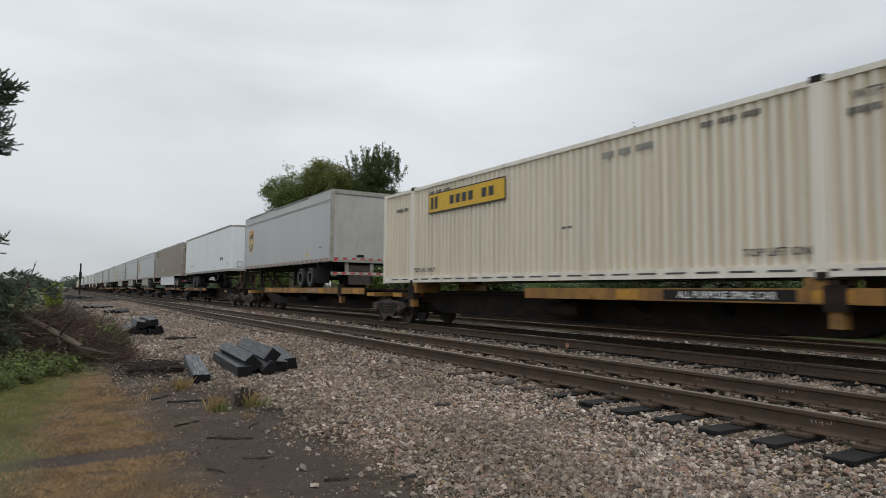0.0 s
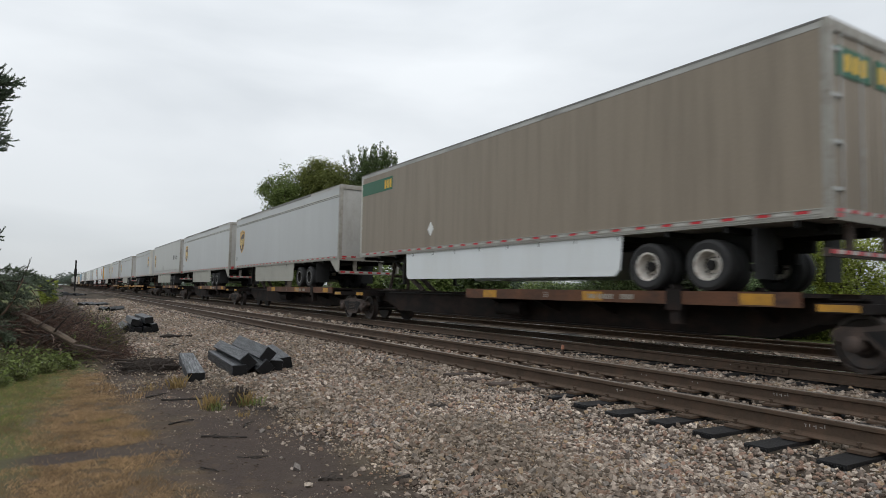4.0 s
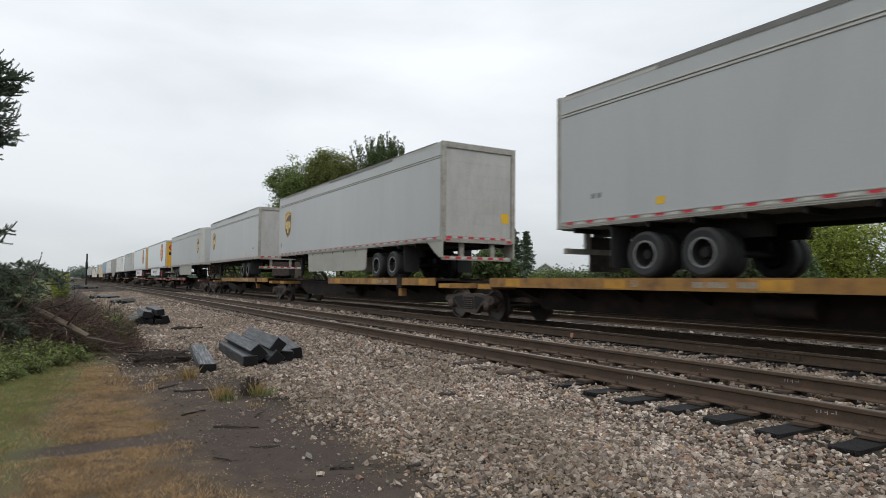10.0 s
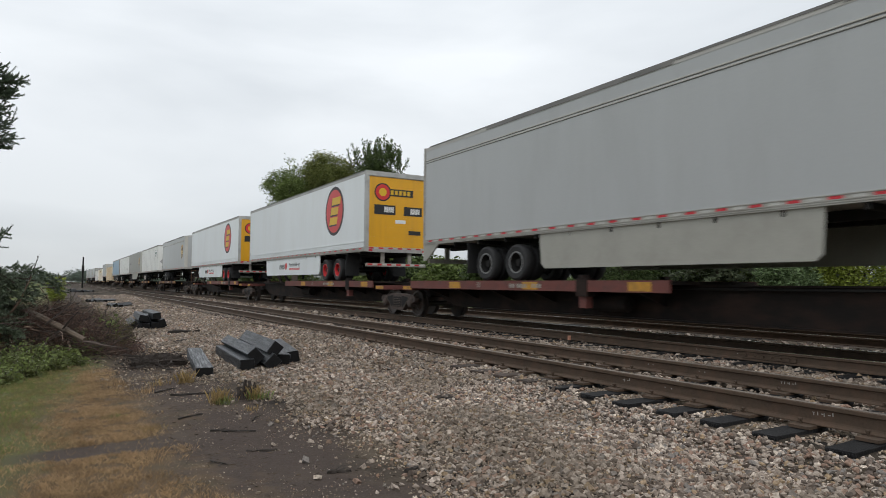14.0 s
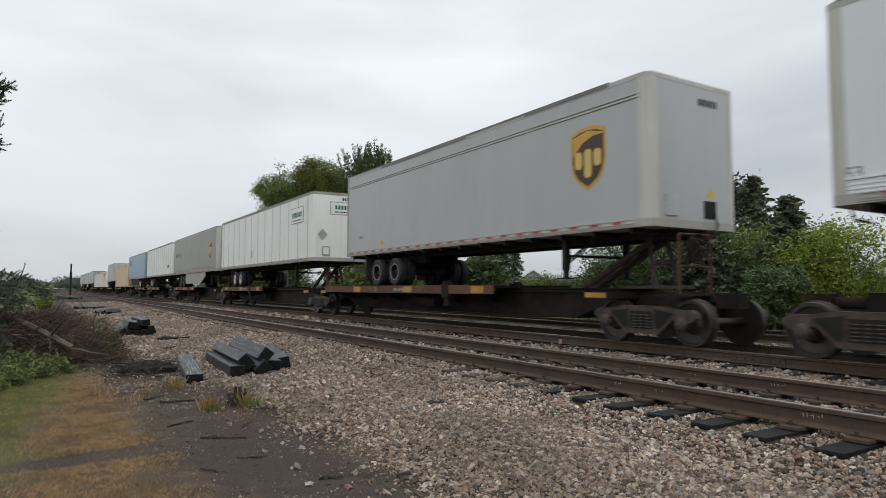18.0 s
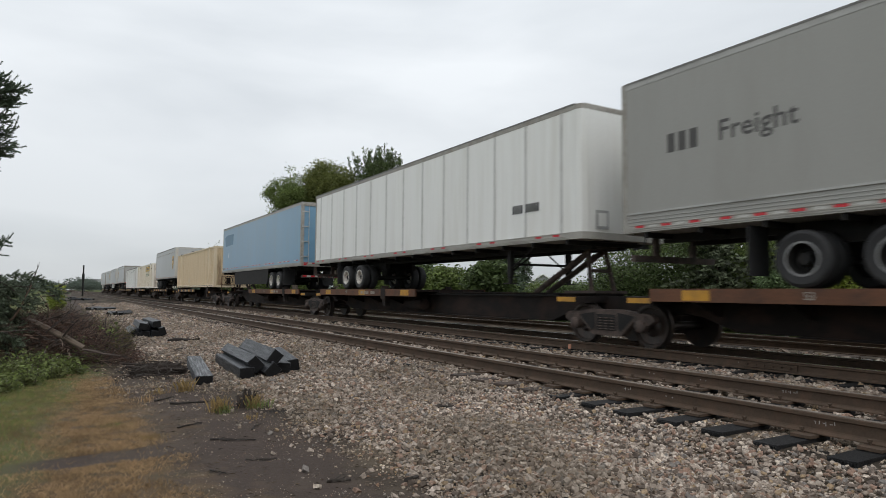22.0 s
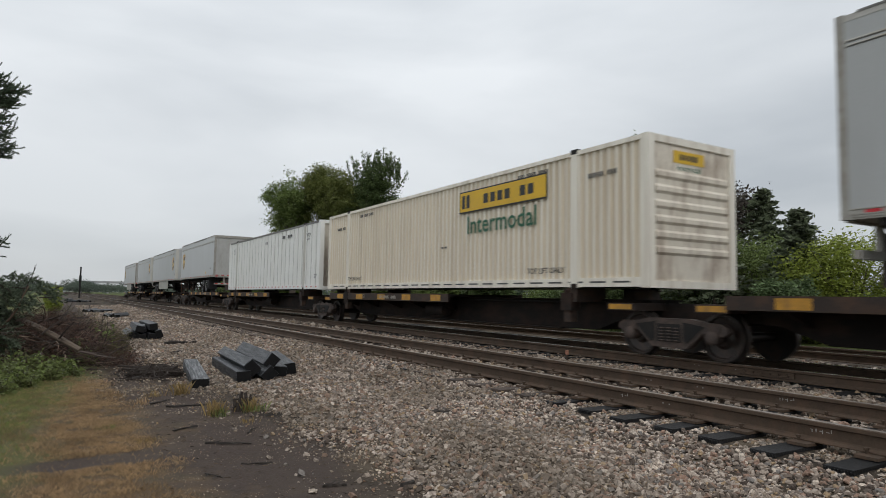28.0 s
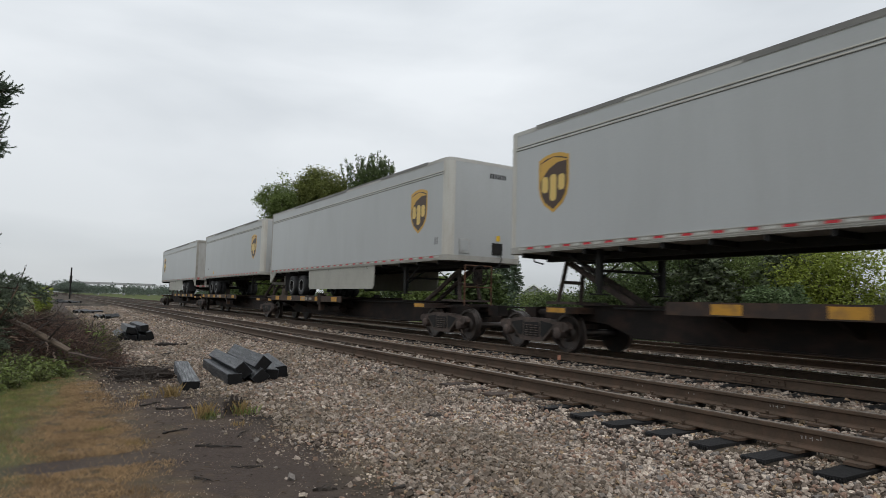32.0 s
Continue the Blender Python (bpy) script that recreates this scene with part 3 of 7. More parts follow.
def trailer(name, label, length, paint, skirt=False, posts=0, rim=RIM_GREY, band=True, swing=True, door_paint=None, tape="mixed", rail_paint=None,
            flared_skirt=False, corner=None, skirt_paint=None, top_paint=None, belt=False, gusset=False, drop=False, axle=None, spacing=1.25):
    """A box trailer: doors at y=0 facing -y, nose at y=length; z=0 is the deck on which its tyres stand."""
    t = thing(name, label, "trailer", "trailers on the train")
    rail_paint = rail_paint or SILL
    # shell with rounded nose corners
    c = 0.16
    bm = bmesh.new()
    outline = [(-HALF, 0.05), (HALF, 0.05), (HALF, length - c), (HALF - 0.3 * c, length - 0.3 * c), (HALF - c, length), (-HALF + c, length), (-HALF + 0.3 * c, length - 0.3 * c), (-HALF, length - c)]
    prism(bm, outline, "z", F0 + 0.14, F1 - 0.06)
    part("body", bm, paint, t, "", 0.7)
    bm = bmesh.new()
    prism(bm, [(u * 1.004, v if v < length / 2 else v + 0.006) for u, v in outline], "z", F1 - (0.11 if band else 0.13), F1 - 0.02)
    part("top_rail", bm, TOP_BAND if band else top_paint or TOP_METAL, t, "weathered pale top rail")
    bm = bmesh.new()
    prism(bm, [(-HALF + 0.02, F1 - 0.03), (HALF - 0.02, F1 - 0.03), (HALF - 0.35, F1 + 0.012), (-HALF + 0.35, F1 + 0.012)], "y", 0.04, length - 0.1)
    part("roof", bm, ROOF_EDGE, t)
    bm = bmesh.new()
    prism(bm, [(u * 1.006, v if v < length / 2 else v + 0.008) for u, v in outline], "z", F0, F0 + 0.15)
    part("bottom_rail", bm, rail_paint, t, "dull metal bottom rail", 0.7)
    for s in (-1, 1):
        for z in (F0 + 0.035, F0 + 0.070, F0 + 0.140):
            block("sill_rib", rail_paint, t, tuple(sorted((s * (HALF + 0.004), s * (HALF + 0.020)))) + (0.12, length - 0.4, z - 0.007, z + 0.007), bevel=0.003)
    if band:
        for s in (-1, 1):
            for y0, y1, zb in ((length * 0.02, length * 0.20, 0.03), (length * 0.20, length * 0.56, 0.10), (length * 0.56, length * 0.74, 0.045), (length * 0.74, length * 0.93, 0.085)):
                block("edge_strip", ROOF_EDGE, t, tuple(sorted((s * (HALF - 0.03), s * (HALF + 0.012)))) + (y0, y1, F1 - zb, F1 + 0.004), label="dark worn strip along the roof edge")
            for z in (F1 - 0.40, F1 - 0.465):
                strip = block("trim_strip", NOSE_TRIM, t, tuple(sorted((s * (HALF - 0.01), s * (HALF + 0.014)))) + (0.12, length - 0.2, z, z + 0.022), label="thin raised metal strip")
                block("seam", ROOF_EDGE, strip, tuple(sorted((s * (HALF - 0.01), s * (HALF + 0.003)))) + (0.12, length - 0.2, z - 0.020, z - 0.002), label="thin dark seam below the strip")
    else:
        for s in (-1, 1):
            block("edge_strip", ROOF_EDGE, t, tuple(sorted((s * (HALF - 0.05), s * (HALF + 0.010)))) + (0.06, length - 0.2, F1 - 0.035, F1 + 0.004), label="dark strip along the roof edge")
    if belt:
        for s in (-1, 1):
            for z, h, deep in ((F0 + 0.34, 0.035, 0.022), (F0 + 0.26, 0.014, 0.010), (F0 + 0.20, 0.014, 0.010)):
                block("belt_rib", TOP_METAL if paint in (FREIGHT_PAINT, DARK_GREY_PAINT) else paint, t, tuple(sorted((s * (HALF - 0.01), s * (HALF + deep)))) + (0.12, length - 0.24, z, z + h), label="raised rib above the sill", bevel=0.004)
    # pale trim round the nose corners
    for s in (-1, 1):
        bm = bmesh.new()
        e = 0.005
        prism(bm, [(s * HALF, length - c - 0.10), (s * HALF, length - c), (s * (HALF - 0.3 * c), length - 0.3 * c), (s * (HALF - c), length), (s * (HALF - c - 0.08), length),
                   (s * (HALF - c - 0.08), length + e), (s * (HALF - c + e), length + e), (s * (HALF - 0.3 * c + e), length - 0.3 * c + e), (s * (HALF + e), length - c), (s * (HALF + e), length - c - 0.10)], "z", F0 + 0.15, F1 - 0.11)
        part("nose_corner", bm, paint if gusset or tape == "sparse" else NOSE_TRIM, t, "rounded corner trim of the nose")
    if gusset:
        for y in (length - 2.9, length - 4.9):
            for s in (-1, 1):
                bm = bmesh.new()
                prism(bm, [(y - 0.42, F0), (y + 0.42, F0), (y + 0.09, F0 - 0.52), (y - 0.09, F0 - 0.52)], "x", s * 0.93, s * 0.99)
                part("leg_gusset", bm, DARK_STEEL, t, "tapered dark gusset plate")
    if drop:
        for s in (-1, 1):
            bm = bmesh.new()
            prism(bm, [(-0.01, F0), (0.85, F0), (0.42, F0 - 0.30), (0.14, F0 - 0.46), (-0.01, F0 - 0.46)], "x", s * (HALF - 0.05), s * (HALF - 0.004))
            part("rear_bracket", bm, SKIRT, t, "slanted bracket below the rear corner")
        block("door_label", SIGN_YELLOW, t, (0.80, 1.08, 0.012, 0.018, F0 + 0.62, F0 + 0.92), label="yellow notice on the door")
    if posts:
        for s in (-1, 1):
            for i in range(posts):
                y = length * (i + 0.5) / posts
                block("side_post", PANEL_SEAM, t, tuple(sorted((s * (HALF - 0.01), s * (HALF + 0.012)))) + (y - 0.04, y + 0.04, F0 + 0.15, F1 - 0.13), bevel=0.006)
    # doors
    dp = door_paint or (DOOR_WORN if paint is GREY_PAINT else paint)
    frame_mat = FRAME_WORN
    block("door_frame", corner or frame_mat, t, (-HALF - 0.006, -HALF + 0.13, -0.02, 0.10, F0, F1), (HALF - 0.13, HALF + 0.006, -0.02, 0.10, F0, F1),
          (-HALF + 0.13, HALF - 0.13, -0.02, 0.10, F1 - 0.17, F1), (-HALF + 0.13, HALF - 0.13, -0.02, 0.10, F0 - 0.02, F0 + 0.16), label="metal rear frame", bevel=0.01)
    if swing and paint is not GREY_PAINT:
        for s in (-1, 1):
            x0, x1 = sorted((s * 0.01, s * (HALF - 0.14)))
            d = block("door", dp, t, (x0, x1, 0.015, 0.06, F0 + 0.17, F1 - 0.18), bevel=0.008)
            for k in (0.30, 0.78):
                bm = bmesh.new()
                tube(bm, (s * k * 1.2, 0.005, F0 + 0.1), (s * k * 1.2, 0.005, F1 - 0.12), 0.017, 8)
                box(bm, s * k * 1.2 - 0.03, s * k * 1.2 + 0.03, -0.012, 0.012, F0 + 1.0, F0 + 1.10)
                part("lock_rod", bm, ALUMINIUM, d)
            for k in range(4):
                z = F0 + 0.4 + k * 0.68
                block("hinge", ALUMINIUM, d, (*sorted((s * (HALF - 0.32), s * (HALF - 0.02))), -0.026, 0.014, z, z + 0.05))
    else:
        for k in range(7):
            z = F0 + 0.17 + k * 0.363
            block("door_panel", dp, t, (-HALF + 0.14, HALF - 0.14, 0.02, 0.06, z + 0.001, z + 0.362), bevel=0.002)
    # reflective tape along the sill and the door sill
    for s in (-1, 1):
        for colour, mat in ((0, RED_TAPE), (1, TAPE_PALE)):
            bm = bmesh.new()
            n = int(length / 0.62)
            for i in range(n):
                if tape in ("none", "groups") or tape == "sparse" and i % 4 > 1:
                    continue
                if tape != "mixed" and colour:
                    continue
                y = 0.3 + i * (length - 0.6) / n + colour * 0.31
                prism(bm, [(y, F0 + 0.08), (y + 0.20, F0 + 0.08), (y + 0.20, F0 + 0.125), (y, F0 + 0.125)], "x", s * (HALF + 0.007), s * (HALF + 0.013))
            if tape == "groups":
                for i in range(int(length / 1.3)):
                    for k in range(1 + i % 2):
                        y = 0.35 + i * 1.28 + k * 0.62 + colour * 0.30
                        prism(bm, [(y, F0 + 0.24), (y + 0.29, F0 + 0.24), (y + 0.29, F0 + 0.285), (y, F0 + 0.285)], "x", s * HALF, s * (HALF + 0.004))
            if len(bm.verts):
                tagged(part("reflective_tape", bm, mat, t, "small tape marks"), kind="stuff")
            else:
                bm.free()
    for colour, mat in ((0, RED_TAPE), (1, TAPE_PALE)):
        bm = bmesh.new()
        for i in range(6):
            x = -1.15 + i * 0.38 + colour * 0.19
            box(bm, x, x + 0.18, -0.026, -0.018, F0 + 0.10, F0 + 0.15)
            box(bm, x, x + 0.18, 0.073, 0.08, 0.56, 0.62)
        tagged(part("reflective_tape", bm, mat, t), kind="stuff")
    # rear guard
    block("rear_guard", FRAME_WORN if not swing else TRUCK_IRON, t, (-1.2, 1.2, 0.08, 0.18, 0.52, 0.64), (-0.62, -0.48, 0.09, 0.17, 0.64, F0), (0.48, 0.62, 0.09, 0.17, 0.64, F0), label="worn brownish steel rear guard", bevel=0.008)
    for s in (-1, 1):
        block("tail_lamp", RED_TAPE, t, tuple(sorted((s * 1.16, s * 1.02))) + (-0.028, -0.018, F0 + 0.02, F0 + 0.08))
    # running gear
    a0 = axle or (3.40 if length > 15 else 2.40)
    axles = (a0, a0 + spacing)
    for u in (-0.475, 0.475):
        block("frame_rail", DARK_STEEL, t, (u - 0.075, u + 0.075, 0.3, length - 0.5, F0 - 0.16, F0 + 0.02), label="black chassis rail")
    for i in range(14):
        ob = new("cross_member", CROSS)
        ob.parent, ob.location = t, (0, 0.5 + i * (length - 1.0) / 13, F0)
    for u in (-0.53, 0.53):
        block("slider_frame", DARK_STEEL, t, (u - 0.07, u + 0.07, axles[0] - 0.8, axles[1] + 0.8, F0 - 0.36, F0 - 0.14))
    for y in axles:
        bm = bmesh.new()
        tube(bm, (-1.1, y, 0.435), (1.1, y, 0.435), 0.07, 12)
        for s in (-1, 1):
            box(bm, s * 0.53 - 0.06, s * 0.53 + 0.06, y - 0.5, y + 0.12, 0.50, 0.72)
        part("axle", bm, DARK_STEEL, t)
        for s in (-1, 1):
            road_wheel(t, s * 1.15, y, 0.435, s, rim)
            road_wheel(t, s * 0.84, y, 0.435, s, rim)
    for s in (-1, 1):
        block("mudflap", RUBBER, t, tuple(sorted((s * 0.72, s * 1.28))) + (axles[0] - 0.85, axles[0] - 0.83, 0.2, F0 - 0.05))
    # landing gear, folded up
    y = length - 2.9 if length > 15 else length - 2.6
    for s in (-1, 1):
        bm = bmesh.new()
        box(bm, s * 0.95 - 0.06, s * 0.95 + 0.06, y - 0.07, y + 0.07, 0.30, F0)
        box(bm, s * 0.95 - 0.045, s * 0.95 + 0.045, y - 0.05, y + 0.05, 0.14, 0.32)
        box(bm, s * 0.95 - 0.14, s * 0.95 + 0.14, y - 0.14, y + 0.14, 0.12, 0.145)
        tube(bm, (s * 0.95, y + 0.06, 0.5), (s * 0.95, y + 0.95, F0 - 0.05), 0.025, 6)
        part("landing_leg", bm, DARK_STEEL, t, "", 0, 0.006)
    bm = bmesh.new()
    tube(bm, (-0.95, y, 0.62), (0.95, y, 0.62), 0.03, 8)
    tube(bm, (-0.95, y, 0.40), (0.0, y + 0.02, F0), 0.022, 6)
    tube(bm, (0.95, y, 0.40), (0.0, y + 0.02, F0), 0.022, 6)
    part("leg_brace", bm, DARK_STEEL, t)
    bm = bmesh.new()
    tube(bm, (0, length - 0.95, F0 - 0.12), (0, length - 0.95, F0), 0.045, 12)
    box(bm, -0.6, 0.6, length - 1.6, length - 0.2, F0 - 0.02, F0 + 0.01)
    part("kingpin_plate", bm, DARK_STEEL, t)
    if skirt:
        y0, y1 = axles[1] + (0.85 if drop else 0.62), length - (4.6 if drop else 3.6)
        for s in (-1, 1):
            bm = bmesh.new()
            zb = F0 - 0.78
            prism(bm, [(y0, F0), (y0 + 0.06, zb + 0.12), (y0 + 0.18, zb), (y1 - (1.6 if flared_skirt else 0.10), zb), (y1, zb + (0.45 if flared_skirt else 0.10)), (y1 + 0.05, F0)], "x", s * (HALF - 0.06), s * (HALF - 0.03))
            part("side_skirt", bm, skirt_paint or SKIRT, t, "smooth side skirt panel below the body")
    # nose fittings
    n = block("nose_box", ALUMINIUM, t, (0.55, 0.90, length, length + 0.025, F0 + 0.22, F0 + 0.62), label="document box on the nose", bevel=0.006)
    block("box_lid", paint, n, (0.60, 0.85, length + 0.025, length + 0.03, F0 + 0.28, F0 + 0.56))
    block("nose_label", SIGN_YELLOW, t, (-0.52, -0.38, length, length + 0.006, F0 + 0.62, F0 + 0.78), label="small yellow notice")
    bm = bmesh.new()
    bent(bm, [Vector(p) for p in ((-0.50, length + 0.03, F0 + 0.30), (-0.52, length + 0.10, F0 + 0.10), (-0.44, length + 0.07, F0 - 0.12), (-0.30, length - 0.1, F0 - 0.18))], 0.018, 0.018, 6)
    part("air_hose", bm, RUBBER, t, "black air hose")
    block("connector_plate", DARK_STEEL, t, (-0.60, -0.24, length, length + 0.02, F0 + 0.22, F0 + 0.56), label="dark air and light connectors", bevel=0.006)
    return t


# ---- spine cars ----
def rail_truck(parent, along):
    """A two-axle truck with cast side frames; wheelsets are parts that roll."""
    y = 0.0
    bm = bmesh.new()
    box(bm, -0.95, 0.95, y - 0.18, y + 0.18, 0.42, 0.68)
    tube(bm, (0, y, 0.6), (0, y, 0.86), 0.30, 20)
    truck = part("truck", bm, TRUCK_IRON, parent, "rusty cast truck under the car end", 0, 0.02)
    truck.location = (0, along, 0)
    for s in (-1, 1):
        bm = bmesh.new()
        top = [(-1.20, 0.52), (-1.18, 0.60), (-1.08, 0.66), (-0.80, 0.66), (-0.45, 0.72), (0.45, 0.72), (0.80, 0.66), (1.08, 0.66), (1.18, 0.60), (1.20, 0.52)]
        bot = [(1.08, 0.44), (0.98, 0.44), (0.92, 0.50), (0.72, 0.50), (0.38, 0.20), (-0.38, 0.20), (-0.72, 0.50), (-0.92, 0.50), (-0.98, 0.44), (-1.08, 0.44)]
        prism(bm, [(y + u, v) for u, v in top + bot], "x", s * 0.93, s * 1.08)
        sf = part("side_frame", bm, TRUCK_IRON, truck, "cast side frame", 0, 0.02)
        # solid dark plates on the casting give the shaded look of its see-through gaps
        bm = bmesh.new()
        for k in (-1, 1):
            prism(bm, [(y + k * u, v) for u, v in ((0.31, 0.66), (0.74, 0.60), (0.70, 0.555), (0.40, 0.29), (0.31, 0.36))], "x", s * 1.075, s * 1.090)
        prism(bm, [(y + u, v) for u, v in ((-0.26, 0.30), (0.26, 0.30), (0.26, 0.62), (-0.26, 0.62))], "x", s * 1.075, s * 1.090)
        part("gap_plate", bm, DARK_STEEL, truck, "dark plate painted as a shaded gap in the side frame")
        for k in (-0.16, 0.0, 0.16):
            bm = bmesh.new()
            for i in range(5):
                lathe(bm, [(i * 0.055, 0.05), (i * 0.055 + 0.015, 0.065), (i * 0.055 + 0.03, 0.05)], (s * 1.06, y + k, 0.31), 12, "z")
            part("spring", bm, TRUCK_IRON, truck, "coil spring")
        for k in (-0.89, 0.89):
            bm = bmesh.new()
            lathe(bm, [(s * 0.94, 0.12), (s * 1.12, 0.12), (s * 1.14, 0.09), (s * 1.16, 0.05)], (0, y + k, 0.42), 18)
            box(bm, *sorted((s * 0.94, s * 1.10)), y + k - 0.14, y + k + 0.14, 0.48, 0.60)
            part("bearing", bm, TRUCK_IRON, truck, "round axle bearing cap", 0.6)
    for k in (-0.89, 0.89):
        bm = bmesh.new()
        tube(bm, (-1.05, 0, 0), (1.05, 0, 0), 0.08, 14)
        for s in (-1, 1):
            lathe(bm, [(s * 0.66, 0.10), (s * 0.66, 0.447), (s * 0.69, 0.447), (s * 0.70, 0.42), (s * 0.82, 0.415), (s * 0.82, 0.36), (s * 0.78, 0.34), (s * 0.76, 0.20), (s * 0.82, 0.14), (s * 0.82, 0.10)], (0, 0, 0), 36)
        w = part("wheelset", bm, WHEEL_STEEL, truck, "pair of steel wheels on an axle", 0.6)
        w.location = (0, y + k, 0.418)
        WHEELS.append((w, y + k))
    return truck


WHEELS = []


def spine_car(label, length, platform, lead_truck, edge, hitch, marks=None, container=False, tail_truck=None, end_gear=False, pedestals=(), brake=False, lean=-1):
    """One unit: y=0 at its leading pin, running to y=length; platform=(y0, y1) of the wheel deck."""
    t = thing("spine_car", label, "railway car", "spine cars of the train")
    a, b = 0.95, length - 0.95
    bm = bmesh.new()
    prism(bm, [(a, 0.70), (a + 0.75, 0.64), (a + 1.5, 0.38), (b - 1.5, 0.38), (b - 0.75, 0.64), (b, 0.70), (b, 1.02), (a, 1.02)], "x", -0.42, 0.42)
    part("centre_sill", bm, CAR_RUST, t, "deep rusty centre sill", 0, 0.01)
    block("sill_flange", CAR_RUST, t, (-0.52, 0.52, a, b, 1.02, 1.05))
    block("sill_flange", CAR_RUST, t, (-0.50, 0.50, a + 2.6, b - 2.6, 0.35, 0.38))
    block("end_casting", CAR_RUST, t, (-0.36, 0.36, -0.35, a, 0.62, 0.98), bevel=0.03)
    block("end_casting", CAR_RUST, t, (-0.36, 0.36, b, length + 0.35, 0.62, 0.98), bevel=0.03)
    y0, y1 = platform
    d = block("platform", CAR_RUST, t, (-1.27, -0.42, y0, y1, 1.05, 1.115), (0.42, 1.27, y0, y1, 1.05, 1.115), label="steel wheel platform")
    for s in (-1, 1):
        block("platform_edge", EDGE_RUST if edge is CAR_RUST else edge, d, tuple(sorted((s * 1.24, s * 1.30))) + (y0, y1, 0.90, DECK), label="painted edge beam", bevel=0.008)
        n = max(2, int((y1 - y0) / 1.6))
        for i in range(n):
            yy = y0 + (i + 0.5) * (y1 - y0) / n
            bm = bmesh.new()
            prism(bm, [(s * 0.40, 0.62), (s * 1.24, 0.92), (s * 1.24, 1.05), (s * 0.40, 1.05)], "y", yy - 0.03, yy + 0.03)
            part("bracket", bm, CAR_RUST, d, "triangular side bracket")
        for i in range(0, n, 1 if edge is CAR_DARK else 2):
            yy = y0 + 0.4 + i * (y1 - y0) / n
            block("stripe", SAFETY_YELLOW, d, tuple(sorted((s * 1.30, s * 1.304))) + (yy, yy + 0.55, 0.925, 1.10), label="yellow reflective stripe")
        # bolsters at both ends
        for yy in (1.0, length - 1.0):
            block("end_bolster", edge, t, tuple(sorted((s * 0.36, s * 1.25))) + (yy - 0.32, yy + 0.32, 0.84, 0.98), bevel=0.02)
            block("stripe", SAFETY_YELLOW, t, tuple(sorted((s * 1.25, s * 1.254))) + (yy - 0.28, yy + 0.28, 0.86, 0.96))
    for s in (-1, 1):
        # stencilled marks on a dark patch, and rusty hanging pedestals
        ym, half = y0 + (y1 - y0) * 0.42, 0.75
        if marks:
            ym, half = 3.92, 1.20
        if marks:
            block("stencil_patch", DARK_STEEL, d, tuple(sorted((s * 1.301, s * 1.305))) + (ym - half, ym + half, 0.925, 1.105), label="dark stencil patch with pale marks")
        if not marks:
            bars(d, ym, 1.01, 1.25, 0.095, s, s * 1.301, CHALKY, 22, (0, 7, 8, 9, 17))
            writing("53", 0.17, CHALKY, d, s * 1.308, ym + 1.9, 1.015, s)
        for yy in pedestals:
            p = block("pedestal", CAR_RUST, t, tuple(sorted((s * 1.06, s * 1.32))) + (yy - 0.16, yy + 0.16, 0.80, 1.17), label="rusty folding container pedestal", bevel=0.02)
            block("pedestal_foot", edge, p, tuple(sorted((s * 1.10, s * 1.28))) + (yy - 0.10, yy + 0.10, 0.56, 0.80), bevel=0.02)
            block("pedestal_latch", CAR_RUST, p, tuple(sorted((s * 1.12, s * 1.34))) + (yy - 0.05, yy + 0.05, 1.17, 1.24), bevel=0.01)
    if hitch is not None:
        bm = bmesh.new()
        for s in (-1, 1):
            tube(bm, (s * 0.20, hitch + lean * 1.9, 1.04), (s * 0.20, hitch, 1.98), 0.075, 8)
            tube(bm, (s * 0.36, hitch - lean * 0.25, 1.04), (s * 0.26, hitch - lean * 0.05, 2.06), 0.055, 8)
        tube(bm, (-0.34, hitch - lean * 0.15, 1.55), (0.34, hitch - lean * 0.15, 1.55), 0.04, 8)
        box(bm, -0.42, 0.42, hitch - 0.32, hitch + 0.32, 2.05, 2.16)
        box(bm, -0.5, 0.5, hitch - 0.5, hitch + 0.5, 1.04, 1.10)
        part("trailer_hitch", bm, TRUCK_IRON, t, "raised steel hitch stand that holds the trailer nose")
    # air reservoir and brake gear
    bm = bmesh.new()
    tube(bm, (-0.72, length * 0.5 - 0.5, 0.66), (-0.72, length * 0.5 + 0.5, 0.66), 0.17, 16)
    part("air_reservoir", bm, CAR_RUST, t, "", 0.6)
    bm = bmesh.new()
    tube(bm, (-0.56, 2.0, 0.98), (-0.56, length - 2.0, 0.98), 0.022, 6)
    tube(bm, (0.56, 2.0, 0.98), (0.56, length - 2.0, 0.98), 0.022, 6)
    part("brake_pipe", bm, DARK_STEEL, t)
    if container:
        for yy in (container[0] + 0.1, container[1] - 0.1):
            for s in (-1, 1):
                block("container_bolster", edge, t, tuple(sorted((s * 0.42, s * 1.28))) + (yy - 0.16, yy + 0.16, 0.98, 1.285), bevel=0.015)
    if lead_truck is not None:
        rail_truck(t, lead_truck)
    if tail_truck is not None:
        rail_truck(t, tail_truck)
    if end_gear:
        for yy, f in end_gear:
            bm = bmesh.new()
            tube(bm, (0, yy, 0.82), (0, yy + f * 0.75, 0.82), 0.10, 8)
            box(bm, -0.16, 0.16, *sorted((yy + f * 0.55, yy + f * 0.98)), 0.68, 0.96)
            part("coupler", bm, CAR_RUST, t, "knuckle coupler", 0, 0.02)
